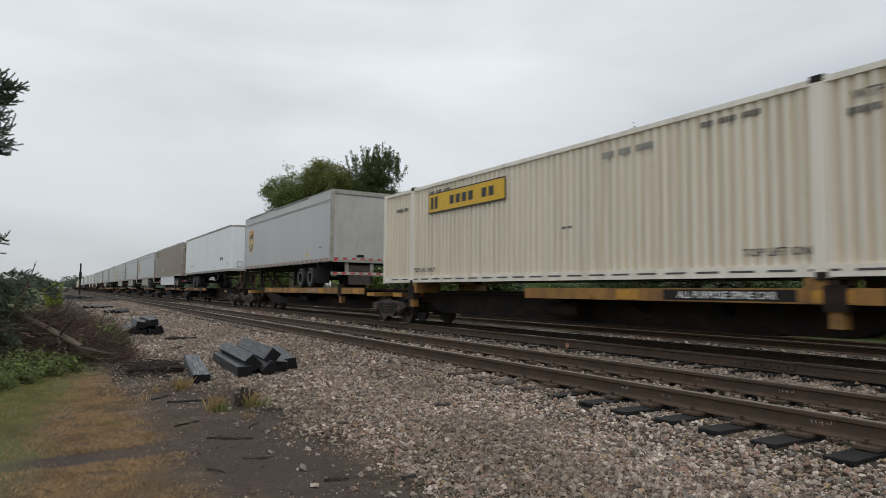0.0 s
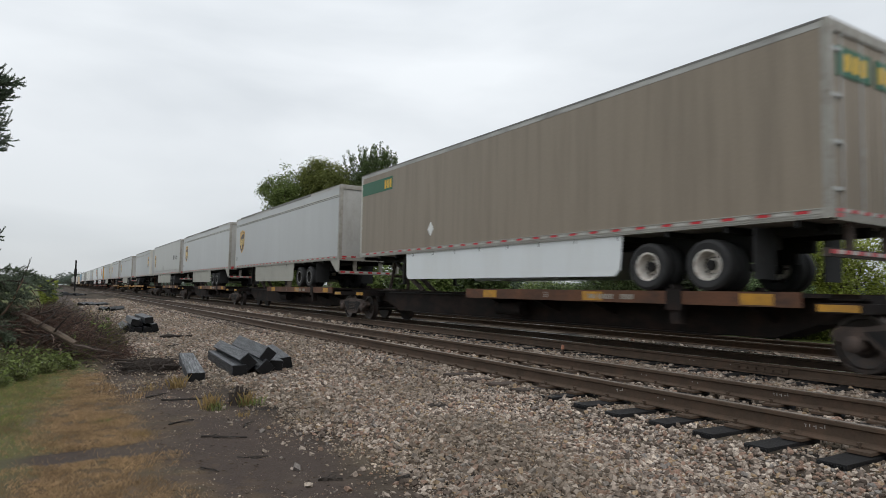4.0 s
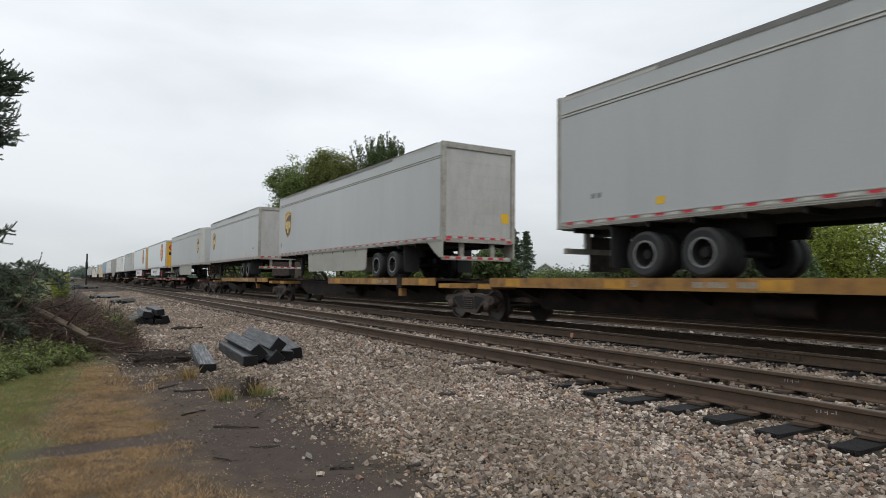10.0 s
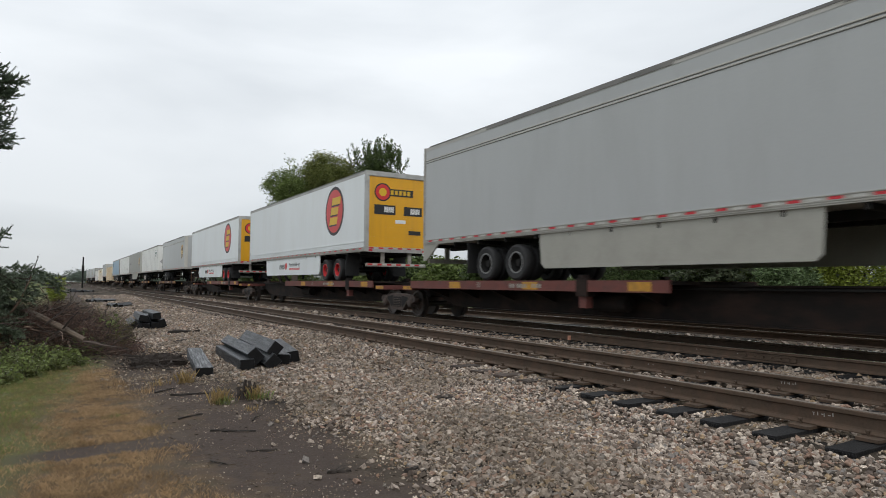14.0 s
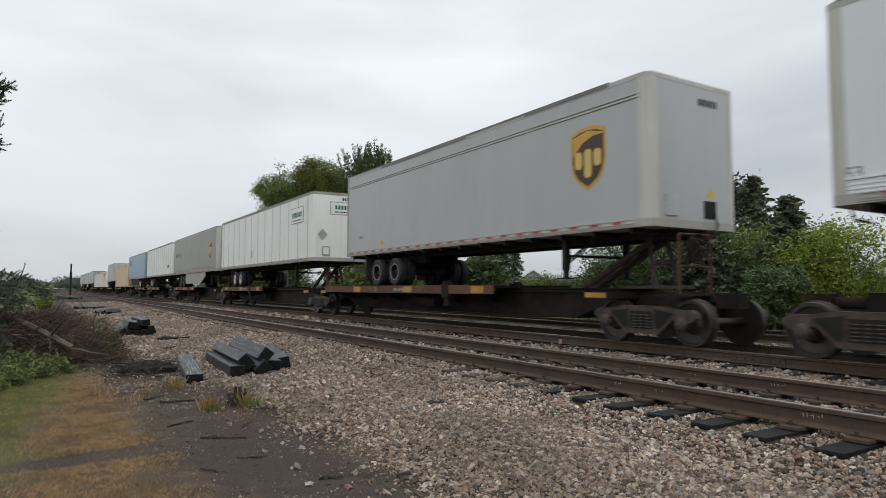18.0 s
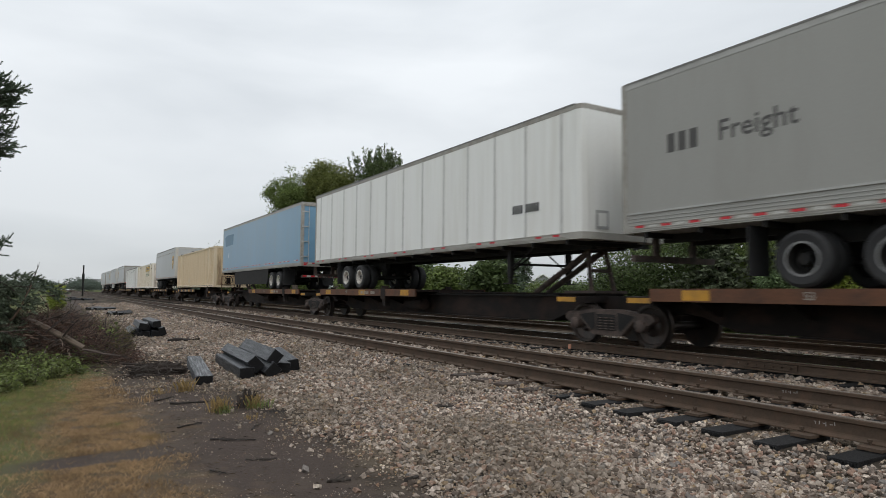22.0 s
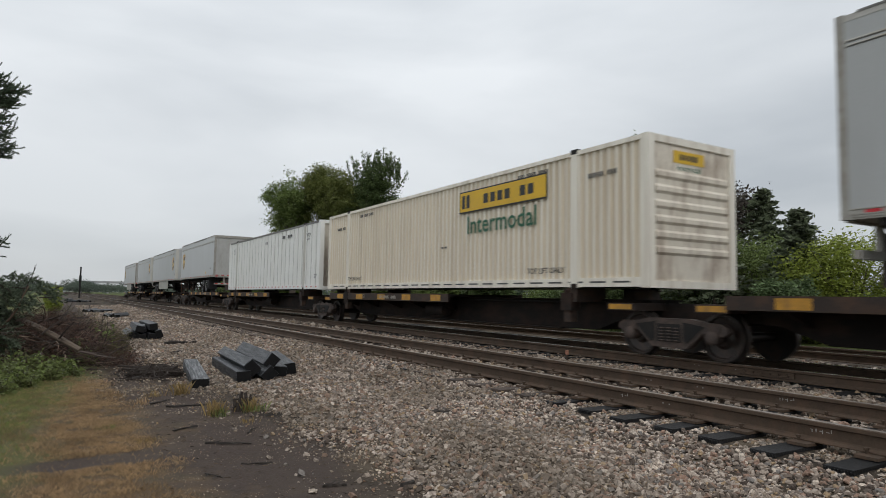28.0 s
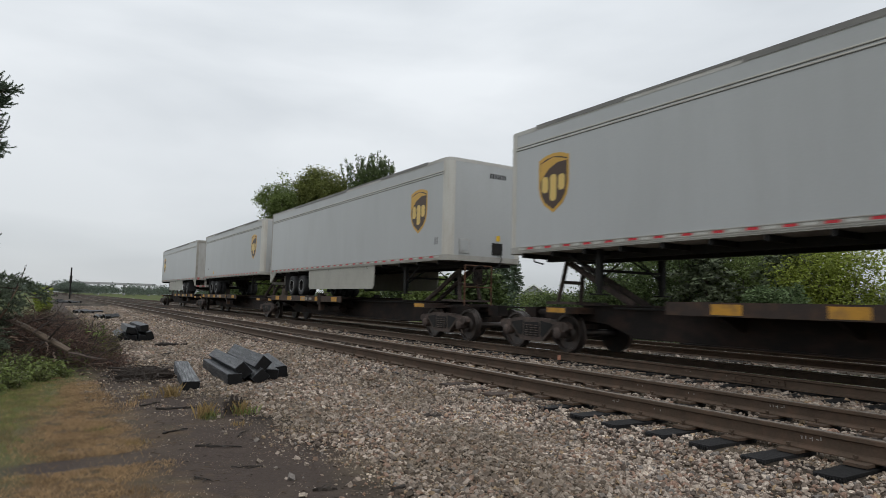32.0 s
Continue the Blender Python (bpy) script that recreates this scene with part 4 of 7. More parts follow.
    if brake:
        bm = bmesh.new()
        for u in (-0.75, 0.15):
            tube(bm, (u, -0.62, 0.9), (u, -0.62, 2.05), 0.022, 8)
        tube(bm, (-0.75, -0.62, 2.05), (0.15, -0.62, 2.05), 0.02, 8)
        tube(bm, (-0.75, -0.62, 1.45), (0.15, -0.62, 1.45), 0.018, 8)
        stand = part("brake_stand", bm, EDGE_RUST, t, "handrail frame at the car end")
        bm = bmesh.new()
        bmesh.ops.create_circle(bm, segments=8, radius=0.02, matrix=Matrix.Translation((0.27, 0, 0)) @ Matrix.Rotation(math.pi / 2, 4, "X"))
        bmesh.ops.spin(bm, geom=bm.edges[:], cent=(0, 0, 0), axis=(0, 0, 1), angle=math.tau, steps=24)
        for k in range(5):
            a = k * math.tau / 5
            tube(bm, (0, 0, 0.04), (math.cos(a) * 0.27, math.sin(a) * 0.27, 0), 0.014, 6)
        w = part("brake_wheel", bm, CAR_RUST, stand, "spoked handbrake wheel")
        w.matrix_basis = pose(-0.30, -0.70, 1.78, 90, 0, 0)
        block("brake_housing", CAR_RUST, stand, (-0.42, -0.18, -0.66, -0.55, 1.55, 1.95), bevel=0.02)
        block("step_board", CAR_RUST, t, (-1.25, 1.25, -0.80, -0.42, 0.90, 0.94), label="steel end platform")
    if marks:
        writing(marks, 0.165, WHITE_TAPE, d, -1.307, 3.92, 1.01, -1, squeeze=0.98)
    return t


def place(ob, y, z=DECK, turned=False, label=""):
    if label:
        ob["label"] = label
    RIDES.append((ob, y, z, turned))
C_LEN, C_H = 16.15, 2.90


def container(label, paint, pitch=0.205, depth=0.045, ribbed_end=False, flat_panels=False, tape=False, groove_paint=None, end_paint=None, rail=None):
    """A 53-foot container: y=0 is its leading end; z=0 its underside."""
    t = thing("shipping_container", label, "container", "containers on the train")
    z0, z1 = 0.20, C_H - 0.10
    for s in (-1, 1):
        prof, y, i = [], 0.16, 0
        if flat_panels:
            pitch = 0.60
            while y < C_LEN - 0.16 - pitch * 0.5:
                prof += [(y, 0.018), (y + 0.05, 0.018), (y + 0.07, 0.0), (y + pitch - 0.02, 0.0)]
                y += pitch
        else:
            while y < C_LEN - 0.16 - pitch * 0.5:
                prof += [(y, 0.0), (y + pitch * 0.30, 0.0), (y + pitch * 0.48, -depth), (y + pitch * 0.82, -depth)]
                y += pitch
        prof.append((C_LEN - 0.16, 0.0))
        verts, faces = [], []
        for u, d in prof:
            verts += [(s * (HALF - 0.02 + d), u, z0), (s * (HALF - 0.02 + d), u, z1)]
        for i in range(len(prof) - 1):
            faces.append((2 * i, 2 * i + 2, 2 * i + 3, 2 * i + 1) if s < 0 else (2 * i, 2 * i + 1, 2 * i + 3, 2 * i + 2))
        w = cloud_mesh("side_wall", verts, faces, paint, t, "corrugated side wall")
        # recesses and slopes take the darker paint, so their shade is in the colour
        if groove_paint:
            w.data.materials.append(groove_paint)
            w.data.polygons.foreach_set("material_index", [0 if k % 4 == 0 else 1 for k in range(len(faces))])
        if flat_panels:
            for k in range(26):
                y = 0.46 + k * 0.60
                block("side_post", PANEL_SEAM, t, tuple(sorted((s * (HALF - 0.025), s * (HALF - 0.002)))) + (y - 0.011, y + 0.011, z0, z1))
        block("bottom_side_rail", paint, t, tuple(sorted((s * (HALF - 0.07), s * HALF))) + (0.1, C_LEN - 0.1, 0.02, z0), bevel=0.01)
        if not flat_panels:
            bars(t, C_LEN / 2, 0.115, C_LEN - 0.9, 0.035, s, s * HALF, STENCIL, 24)
        block("top_side_rail", rail or paint, t, tuple(sorted((s * (HALF - 0.07), s * HALF))) + (0.1, C_LEN - 0.1, z1, C_H - 0.01), bevel=0.01)
        for y in (0.0, C_LEN - 0.18):
            block("corner_post", paint, t, tuple(sorted((s * (HALF - 0.18), s * (HALF + 0.003)))) + (y, y + 0.18, 0.0, C_H), bevel=0.012)
        for y in (1.98, C_LEN - 1.98):
            p = block("lift_post", NOSE_TRIM if flat_panels else paint, t, tuple(sorted((s * (HALF - 0.10), s * (HALF + 0.006)))) + (y - 0.11, y + 0.11, 0.0, C_H), label="upright lifting post", bevel=0.012)
            block("corner_casting", DARK_STEEL, p, tuple(sorted((s * (HALF - 0.17), s * (HALF + 0.010)))) + (y - 0.10, y + 0.10, C_H - 0.07, C_H + 0.03), bevel=0.012)
            block("corner_casting", CAR_RUST, p, tuple(sorted((s * (HALF - 0.17), s * (HALF + 0.010)))) + (y - 0.09, y + 0.09, -0.03, 0.09), bevel=0.012)
    bm = bmesh.new()
    n = 60
    for i in range(n):
        y = 0.1 + i * (C_LEN - 0.2) / n
        prism(bm, [(y, C_H - 0.03), (y + 0.13, C_H - 0.03), (y + 0.16, C_H), (y + 0.24, C_H)] + [(y + 0.267, C_H - 0.03), (y + 0.267, C_H - 0.05), (y, C_H - 0.05)], "x", -HALF + 0.05, HALF - 0.05)
    part("roof", bm, paint, t, "ribbed roof")
    block("floor", DARK_STEEL, t, (-HALF + 0.05, HALF - 0.05, 0.08, C_LEN - 0.08, 0.06, 0.19))
    for y, f in ((0.04, -1), (C_LEN - 0.04, 1)):
        if ribbed_end:
            for k in range(6):
                z = 0.62 + k * 0.29
                bm = bmesh.new()
                prism(bm, [(y, z), (y + f * 0.035, z + 0.05), (y + f * 0.035, z + 0.13), (y, z + 0.18)], "x", -HALF + 0.22, HALF - 0.22)
                part("end_rib", bm, end_paint or paint, t, "pressed horizontal rib")
            block("end_wall", end_paint or paint, t, (-HALF + 0.15, HALF - 0.15, min(y, y - f * 0.04), max(y, y - f * 0.04), 0.12, C_H - 0.1))
        else:
            verts, faces = [], []
            prof = []
            for k in range(9):
                x = -HALF + 0.17 + k * 0.252
                prof += [(x, 0), (x + 0.08, 0), (x + 0.12, -0.03), (x + 0.21, -0.03)]
            prof.append((HALF - 0.17, 0))
            for u, d in prof:
                verts += [(u, y + f * d, 0.15), (u, y + f * d, C_H - 0.12)]
            for i in range(len(prof) - 1):
                faces.append((2 * i, 2 * i + 2, 2 * i + 3, 2 * i + 1) if f < 0 else (2 * i, 2 * i + 1, 2 * i + 3, 2 * i + 2))
            cloud_mesh("end_wall", verts, faces, end_paint or paint, t, "corrugated end wall")
        for z in (0.0, C_H - 0.14):
            block("end_rail", paint, t, (-HALF + 0.15, HALF - 0.15, min(y, y + f * 0.035), max(y, y + f * 0.035), z, z + 0.14), bevel=0.01)
    if tape:
        for s in (-1, 1):
            bm = bmesh.new()
            for i in range(28):
                y = 0.3 + i * 0.57
                prism(bm, [(y, 0.10), (y + 0.13, 0.10), (y + 0.13, 0.15), (y, 0.15)], "x", s * HALF, s * (HALF + 0.005))
            part("reflective_tape", bm, RED_TAPE, t, "small red tape marks")
    return t


def sign(parent, y, z, w, h, side, x):
    """A yellow company board with dark bars for its words."""
    p = plate("sign", [(y - w / 2, z - h / 2), (y + w / 2, z - h / 2), (y + w / 2, z + h / 2), (y - w / 2, z + h / 2)], LOGO_BLACK, parent, x, side, "yellow company board with dark marks", 0.010)
    e = 0.035
    plate("board", [(y - w / 2 + e, z - h / 2 + e), (y + w / 2 - e, z - h / 2 + e), (y + w / 2 - e, z + h / 2 - e), (y - w / 2 + e, z + h / 2 - e)], SIGN_YELLOW, p, x + side * 0.010, side)
    bars(p, y - side * 0.08 * w * -1, z, w * 0.58, h * 0.42, side, x + side * 0.016, LOGO_BLACK, 7, (2,))
    bars(p, y - side * 0.42 * w * 1.0, z, w * 0.12, h * 0.6, side, x + side * 0.016, LOGO_BLACK, 2)


ups45 = trailer("semi_trailer", "grey box trailer with gold shield and roll-up door", 13.72, GREY_PAINT, swing=False)
for s in (-1, 1):
    shield(ups45, 13.72 - 1.55, 2.55, 1.32, s, s * HALF)
    bars(ups45, 1.2, F0 + 0.62, 0.34, 0.10, s, s * HALF, SIGN_GREY, 2)
    plate("marker", [(2.70, F0 + 0.29), (2.90, F0 + 0.29), (2.90, F0 + 0.43), (2.70, F0 + 0.43)], SIGN_YELLOW, ups45, s * HALF, s)
block("guard_panel", TRUCK_IRON, ups45, (-0.47, 0.47, 0.10, 0.15, 0.14, 0.92), label="rusty step panel at the rear guard", bevel=0.01)
block("door_latch", DARK_STEEL, ups45, (-0.16, 0.16, -0.005, 0.022, F0 + 0.20, F0 + 0.30), bevel=0.008)
end_bars(ups45, -0.4, 3.55, 0.6, 0.14, 13.722, 1, LOGO_BLACK, 7)
ups53 = trailer("semi_trailer", "long grey box trailer with gold shield and skirts", 16.15, GREY_PAINT, skirt=True, swing=False, drop=True, axle=3.20)
for s in (-1, 1):
    shield(ups53, 16.15 - 1.6, 2.55, 1.32, s, s * HALF)
    bars(ups53, 15.6, F0 + 0.55, 0.22, 0.2, s, s * HALF, SIGN_GREY, 2)
end_bars(ups53, -0.4, 3.55, 0.6, 0.14, 16.152, 1, LOGO_BLACK, 7)
# ---- ties, track fittings ----
def keep(name, bm, mat):
    """A mesh to be shared by many alike pieces."""
    bmesh.ops.recalc_face_normals(bm, faces=bm.faces)
    me = bpy.data.meshes.new(name)
    bm.to_mesh(me)
    bm.free()
    me.materials.append(mat)
    return me


def piece(name, me, parent, x, y, z, rz=0.0, rx=0.0, ry=0.0):
    ob = new(name, me)
    ob.parent = parent
    ob.matrix_basis = pose(x, y, z, rx, ry, rz)
    return ob


def tie_mesh(mat, seed):
    rng = random.Random(seed)
    bm = bmesh.new()
    box(bm, -1.33, 1.33, -0.115, 0.115, -0.18, 0.0)
    bmesh.ops.bevel(bm, geom=list(bm.edges), offset=0.006, segments=1, affect="EDGES")
    for v in bm.verts:
        v.co += Vector((rng.uniform(-1, 1), rng.uniform(-1, 1), rng.uniform(-1, 1))) * 0.004
    for e in (-1, 1):
        for k in range(9):
            u = -0.10 + k * 0.0235
            box(bm, *sorted((e * 1.325, e * 1.342)), u, u + 0.011, -0.165, -0.012)
    return keep("tie", bm, mat)


TIE_NEW, TIE_OLD = tie_mesh(TIE_WOOD, 1), tie_mesh(OLD_TIE, 2)
rng = random.Random(5)
for k in range(-14, 120):
    y = 2.70 + 0.556 * k
    fresh = 1.5 < y < 6.3
    piece("tie", TIE_NEW if fresh or rng.random() < 0.1 else TIE_OLD, near_track, NEAR_X - 0.03 + rng.uniform(-0.03, 0.03), y + rng.uniform(-0.02, 0.02), (-0.218 if fresh else -0.212), rng.uniform(-1.0, 1.0))
# dark tie timber here too, matching the shade painted under the train
for k in range(-6, 60):
    piece("tie", TIE_NEW, train_track, TRACK_X, 0.3 + 0.556 * k, -0.195, rng.uniform(-0.8, 0.8))
bm = bmesh.new()
box(bm, -0.19, 0.19, -0.09, 0.09, -0.022, 0.004)
TIE_PLATE = keep("tie_plate", bm, RAIL_RUST)
bm = bmesh.new()
box(bm, -0.009, 0.009, -0.009, 0.009, -0.02, 0.035)
box(bm, -0.022, 0.014, -0.014, 0.014, 0.030, 0.048)
SPIKE = keep("spike", bm, RAIL_RUST)
for k in range(-1, 22):
    y = 2.70 + 0.556 * k
    for s in (-0.7525, 0.7525):
        piece("tie_plate", TIE_PLATE, near_track, NEAR_X + s, y, -0.187)
        piece("spike", SPIKE, near_track, NEAR_X + s - 0.085, y + 0.04, -0.183)
        piece("spike", SPIKE, near_track, NEAR_X + s + 0.085, y - 0.04, -0.183, 180)


def joint_bar(track, x, y, s):
    bm = bmesh.new()
    prism(bm, [(x + s * 0.012, -0.150), (x + s * 0.034, -0.145), (x + s * 0.026, -0.10), (x + s * 0.034, -0.055), (x + s * 0.012, -0.050)], "y", y - 0.46, y + 0.46)
    j = part("joint_bar", bm, RAIL_RUST, track, "bolted rail joint bar")
    for k in range(6):
        bm = bmesh.new()
        yy = y - 0.36 + k * 0.145
        tube(bm, (x + s * 0.02, yy, -0.10), (x + s * 0.062, yy, -0.10), 0.016, 6)
        part("bolt", bm, RAIL_RUST, j)


joint_bar(train_track, TRACK_X - 0.7525, 6.15, -1)
CHALK = material("faint white chalk", (0.34, 0.32, 0.29), 0.9, 0, 0.3, 20, 80, 0.0)


def chalk(x, y, marks):
    """Thin chalk strokes on the web of a rail: (offset along, height, length along, length up)."""
    bm = bmesh.new()
    for u, v, w, h in marks:
        box(bm, x - 0.0125, x - 0.0105, y + u, y + u + w, -0.10 + v, -0.10 + v + h)
    tagged(part("chalk_mark", bm, CHALK, near_track, "faint chalk strokes on the rail web"), kind="stuff")


STROKES = ((0, 0.01, 0.008, 0.032), (0.02, 0.01, 0.025, 0.007), (0.075, -0.006, 0.007, 0.036), (0.085, 0.012, 0.02, 0.007), (0.13, 0.0, 0.008, 0.03), (0.16, 0.018, 0.022, 0.006), (0.165, -0.004, 0.007, 0.028))
DOTS = ((0, 0, 0.014, 0.014), (0.085, 0.004, 0.013, 0.013))
LEFT_WEB, RIGHT_WEB = NEAR_X - 0.7525, NEAR_X + 0.7525
chalk(LEFT_WEB, 3.05, STROKES)
chalk(RIGHT_WEB, 4.25, STROKES)
chalk(LEFT_WEB, 5.35, STROKES[:4])
for x, y in ((LEFT_WEB, 4.75), (RIGHT_WEB, 5.45), (RIGHT_WEB, 6.3), (TRACK_X - 0.7525, 7.4), (TRACK_X - 0.7525, 6.6)):
    chalk(x, y, DOTS)

# survey stake between the tracks
stake = thing("survey_stake", "small orange-topped survey stake in the ballast", "stake")
block("stake", OLD_TIE, stake, (9.05, 9.09, 10.0, 10.03, -0.3, -0.02))
block("stake_top", material("orange marking paint", (0.42, 0.20, 0.13), 0.8), stake, (9.045, 9.095, 9.995, 10.035, -0.10, -0.01), label="orange painted top")


# ---- stones ----
def stone_material(name, tint, dark=1.0):
    m = bpy.data.materials.new(name)
    m.use_nodes = True
    n, l = m.node_tree.nodes, m.node_tree.links
    b = n["Principled BSDF"]
    b.inputs["Roughness"].default_value, b.inputs["Specular IOR Level"].default_value = 0.85, 0.3
    geo = n.new("ShaderNodeNewGeometry")
    r = n.new("ShaderNodeValToRGB")
    r.color_ramp.interpolation = "CONSTANT"
    tones = ((0.0, (0.36, 0.33, 0.30)), (0.17, (0.20, 0.178, 0.163)), (0.33, (0.45, 0.425, 0.395)), (0.48, (0.115, 0.10, 0.092)), (0.60, (0.33, 0.245, 0.205)),
             (0.72, (0.56, 0.535, 0.505)), (0.82, (0.24, 0.245, 0.25)), (0.90, (0.40, 0.325, 0.225)), (0.95, (0.72, 0.69, 0.64)))
    for i, (p, c) in enumerate(tones):
        e = r.color_ramp.elements[i] if i < 2 else r.color_ramp.elements.new(p)
        e.position, e.color = p, (c[0] * tint[0] * dark, c[1] * tint[1] * dark, c[2] * tint[2] * dark, 1)
    l.new(geo.outputs["Random Per Island"], r.inputs[0])
    g = n.new("ShaderNodeTexNoise")
    g.inputs["Scale"].default_value, g.inputs["Detail"].default_value = 45, 5
    tc = n.new("ShaderNodeTexCoord")
    l.new(tc.outputs["Object"], g.inputs["Vector"])
    mr = n.new("ShaderNodeMapRange")
    mr.inputs[1].default_value, mr.inputs[2].default_value, mr.inputs[3].default_value, mr.inputs[4].default_value = 0.3, 0.7, 0.60, 1.38
    l.new(g.outputs[0], mr.inputs[0])
    big, wide, both = n.new("ShaderNodeTexNoise"), n.new("ShaderNodeMapRange"), n.new("ShaderNodeMath")
    big.inputs["Scale"].default_value, big.inputs["Detail"].default_value = 0.7, 6
    wide.inputs[1].default_value, wide.inputs[2].default_value, wide.inputs[3].default_value, wide.inputs[4].default_value = 0.35, 0.65, 0.82, 1.20
    l.new(tc.outputs["Object"], big.inputs["Vector"])
    l.new(big.outputs[0], wide.inputs[0])
    both.operation = "MULTIPLY"
    l.new(mr.outputs[0], both.inputs[0])
    l.new(wide.outputs[0], both.inputs[1])
    hsv = n.new("ShaderNodeHueSaturation")
    l.new(both.outputs[0], hsv.inputs["Value"])
    l.new(r.outputs[0], hsv.inputs["Color"])
    dust, dusty = n.new("ShaderNodeMixRGB"), n.new("ShaderNodeMapRange")
    dusty.inputs[1].default_value, dusty.inputs[2].default_value, dusty.inputs[3].default_value, dusty.inputs[4].default_value = 0.42, 0.60, 0.32, 0.0
    l.new(big.outputs[0], dusty.inputs[0])
    l.new(dusty.outputs[0], dust.inputs[0])
    l.new(hsv.outputs[0], dust.inputs[1])
    dust.inputs[2].default_value = (0.215, 0.170, 0.122, 1)
    l.new(dust.outputs[0], b.inputs["Base Color"])
    bp = n.new("ShaderNodeBump")
    bp.inputs["Strength"].default_value, bp.inputs["Distance"].default_value = 0.5, 0.008
    l.new(g.outputs[0], bp.inputs["Height"])
    l.new(bp.outputs[0], b.inputs["Normal"])
    return m


ICO = bmesh.new()
bmesh.ops.create_icosphere(ICO, subdivisions=1, radius=1.0)
ICO_V = np.array([v.co[:] for v in ICO.verts])
ICO_F = np.array([[v.index for v in f.verts] for f in ICO.faces])
ICO.free()
CUBE_V = np.array([(x, y, z) for z in (-1, 1) for x, y in ((-1, -1), (1, -1), (1, 1), (-1, 1))], float) * 0.78
CUBE_F = np.array([(0, 2, 1), (0, 3, 2), (4, 5, 6), (4, 6, 7), (0, 1, 5), (0, 5, 4), (1, 2, 6), (1, 6, 5), (2, 3, 7), (2, 7, 6), (3, 0, 4), (3, 4, 7)])


def fill_mesh(name, verts, tris, mat, label, category, parent=None):
    me = bpy.data.meshes.new(name)
    me.vertices.add(len(verts))
    me.vertices.foreach_set("co", verts.astype(np.float32).ravel())
    me.loops.add(len(tris) * 3)
    me.loops.foreach_set("vertex_index", tris.astype(np.int32).ravel())
    me.polygons.add(len(tris))
    me.polygons.foreach_set("loop_start", np.arange(0, len(tris) * 3, 3, dtype=np.int32))
    me.update(calc_edges=True)
    me.shade_flat()
    me.materials.append(mat)
    ob = new(name, me)
    if parent:
        ob.parent = parent
        ob["kind"] = "stuff"
        if label:
            ob["label"] = label
    else:
        tagged(ob, label, category, kind="stuff")
    return ob


def stones(name, label, mat, seed, zones, fine=True):
    """Angular stones scattered over zones (x0, x1, y0, y1, per square metre, least and greatest radius, lift, keep)."""
    g = np.random.default_rng(seed)
    base = []
    for _ in range(24):
        v = (CUBE_V + g.uniform(-0.26, 0.26, (8, 3))) * np.array([g.uniform(1.0, 1.45), g.uniform(0.8, 1.05), g.uniform(0.55, 0.85)])
        base.append(v)
    cubes, lumps = np.array(base), np.array([ICO_V * g.uniform(0.55, 1.25, (12, 1)) * np.array([g.uniform(0.95, 1.4), g.uniform(0.75, 1.0), g.uniform(0.5, 0.85)]) for _ in range(24)])
    all_v, all_f, start = [], [], 0
    for x0, x1, y0, y1, density, r0, r1, lift, want in zones:
        n = int((x1 - x0) * (y1 - y0) * density)
        x, y = g.uniform(x0, x1, n), g.uniform(y0, y1, n)
        if want is not None:
            ok = want(x, y, g)
            x, y = x[ok], y[ok]
            n = len(x)
        z = np.array([hill(a, b) for a, b in zip(x, y)]) + lift
        base, tri, corners = (lumps, ICO_F, 12) if y1 < 9.6 and r1 > 0.028 else (cubes, CUBE_F, 8)
        size = r0 + (r1 - r0) * g.random(n) ** 1.8
        a, tilt = g.uniform(0, math.tau, n), g.uniform(-0.7, 0.7, (n, 2))
        v = base[g.integers(0, 24, n)] * size[:, None, None]
        vx = v[..., 0] + tilt[:, :1] * v[..., 2]
        vy = v[..., 1] + tilt[:, 1:] * v[..., 2]
        vz = v[..., 2] - tilt[:, :1] * v[..., 0] - tilt[:, 1:] * v[..., 1]
        c, s = np.cos(a)[:, None], np.sin(a)[:, None]
        p = np.stack([vx * c - vy * s + x[:, None], vx * s + vy * c + y[:, None], vz + z[:, None] + size[:, None] * g.uniform(-0.35, 0.75, n)[:, None]], -1)
        all_v.append(p.reshape(-1, 3))
        all_f.append((tri[None] + (np.arange(n) * corners)[:, None, None] + start).reshape(-1, 3))
        start += n * corners
    return fill_mesh(name, np.concatenate(all_v), np.concatenate(all_f), mat, label, "gravel")


def patch(x, y, g):
    """Where the bank thins out towards the dirt: stones get rarer to the left and near the camera."""
    n = np.array([noise.noise((a * 0.9, b * 0.9, 7.0)) for a, b in zip(x, y)])
    edge = 2.5 - 0.06 * np.maximum(0, y - 4.5) + 0.7 * n
    return g.random(len(x)) < np.clip((x - edge) / 1.5 + 0.25, 0.02, 1.0)


def grit(x, y, g):
    n = np.array([noise.noise((a * 1.3, b * 1.3, 9.0)) for a, b in zip(x, y)])
    return g.random(len(x)) < np.clip((x - 2.1 - 0.5 * n) / 0.5 + 0.3, 0.05, 1.0)


def strewn(x, y, g):
    """In drifts: dense in some places, almost none in others."""
    n = np.array([noise.noise((a * 1.9, b * 1.9, 4.0)) + 0.6 * noise.noise((a * 5.0, b * 5.0, 6.0)) for a, b in zip(x, y)])
    return g.random(len(x)) < np.clip(0.30 + 1.3 * n, 0.03, 1.0)


def off_ties(x, y, g):
    k = np.abs(((y - 2.70 + 0.278) % 0.556) - 0.278)
    covered = (x > 5.15) & (k < 0.145) & (y < 6.0)
    old = (x > 5.30) & (k < 0.12) & (y >= 6.0) & (g.random(len(x)) < 0.62)
    return ~covered & ~old


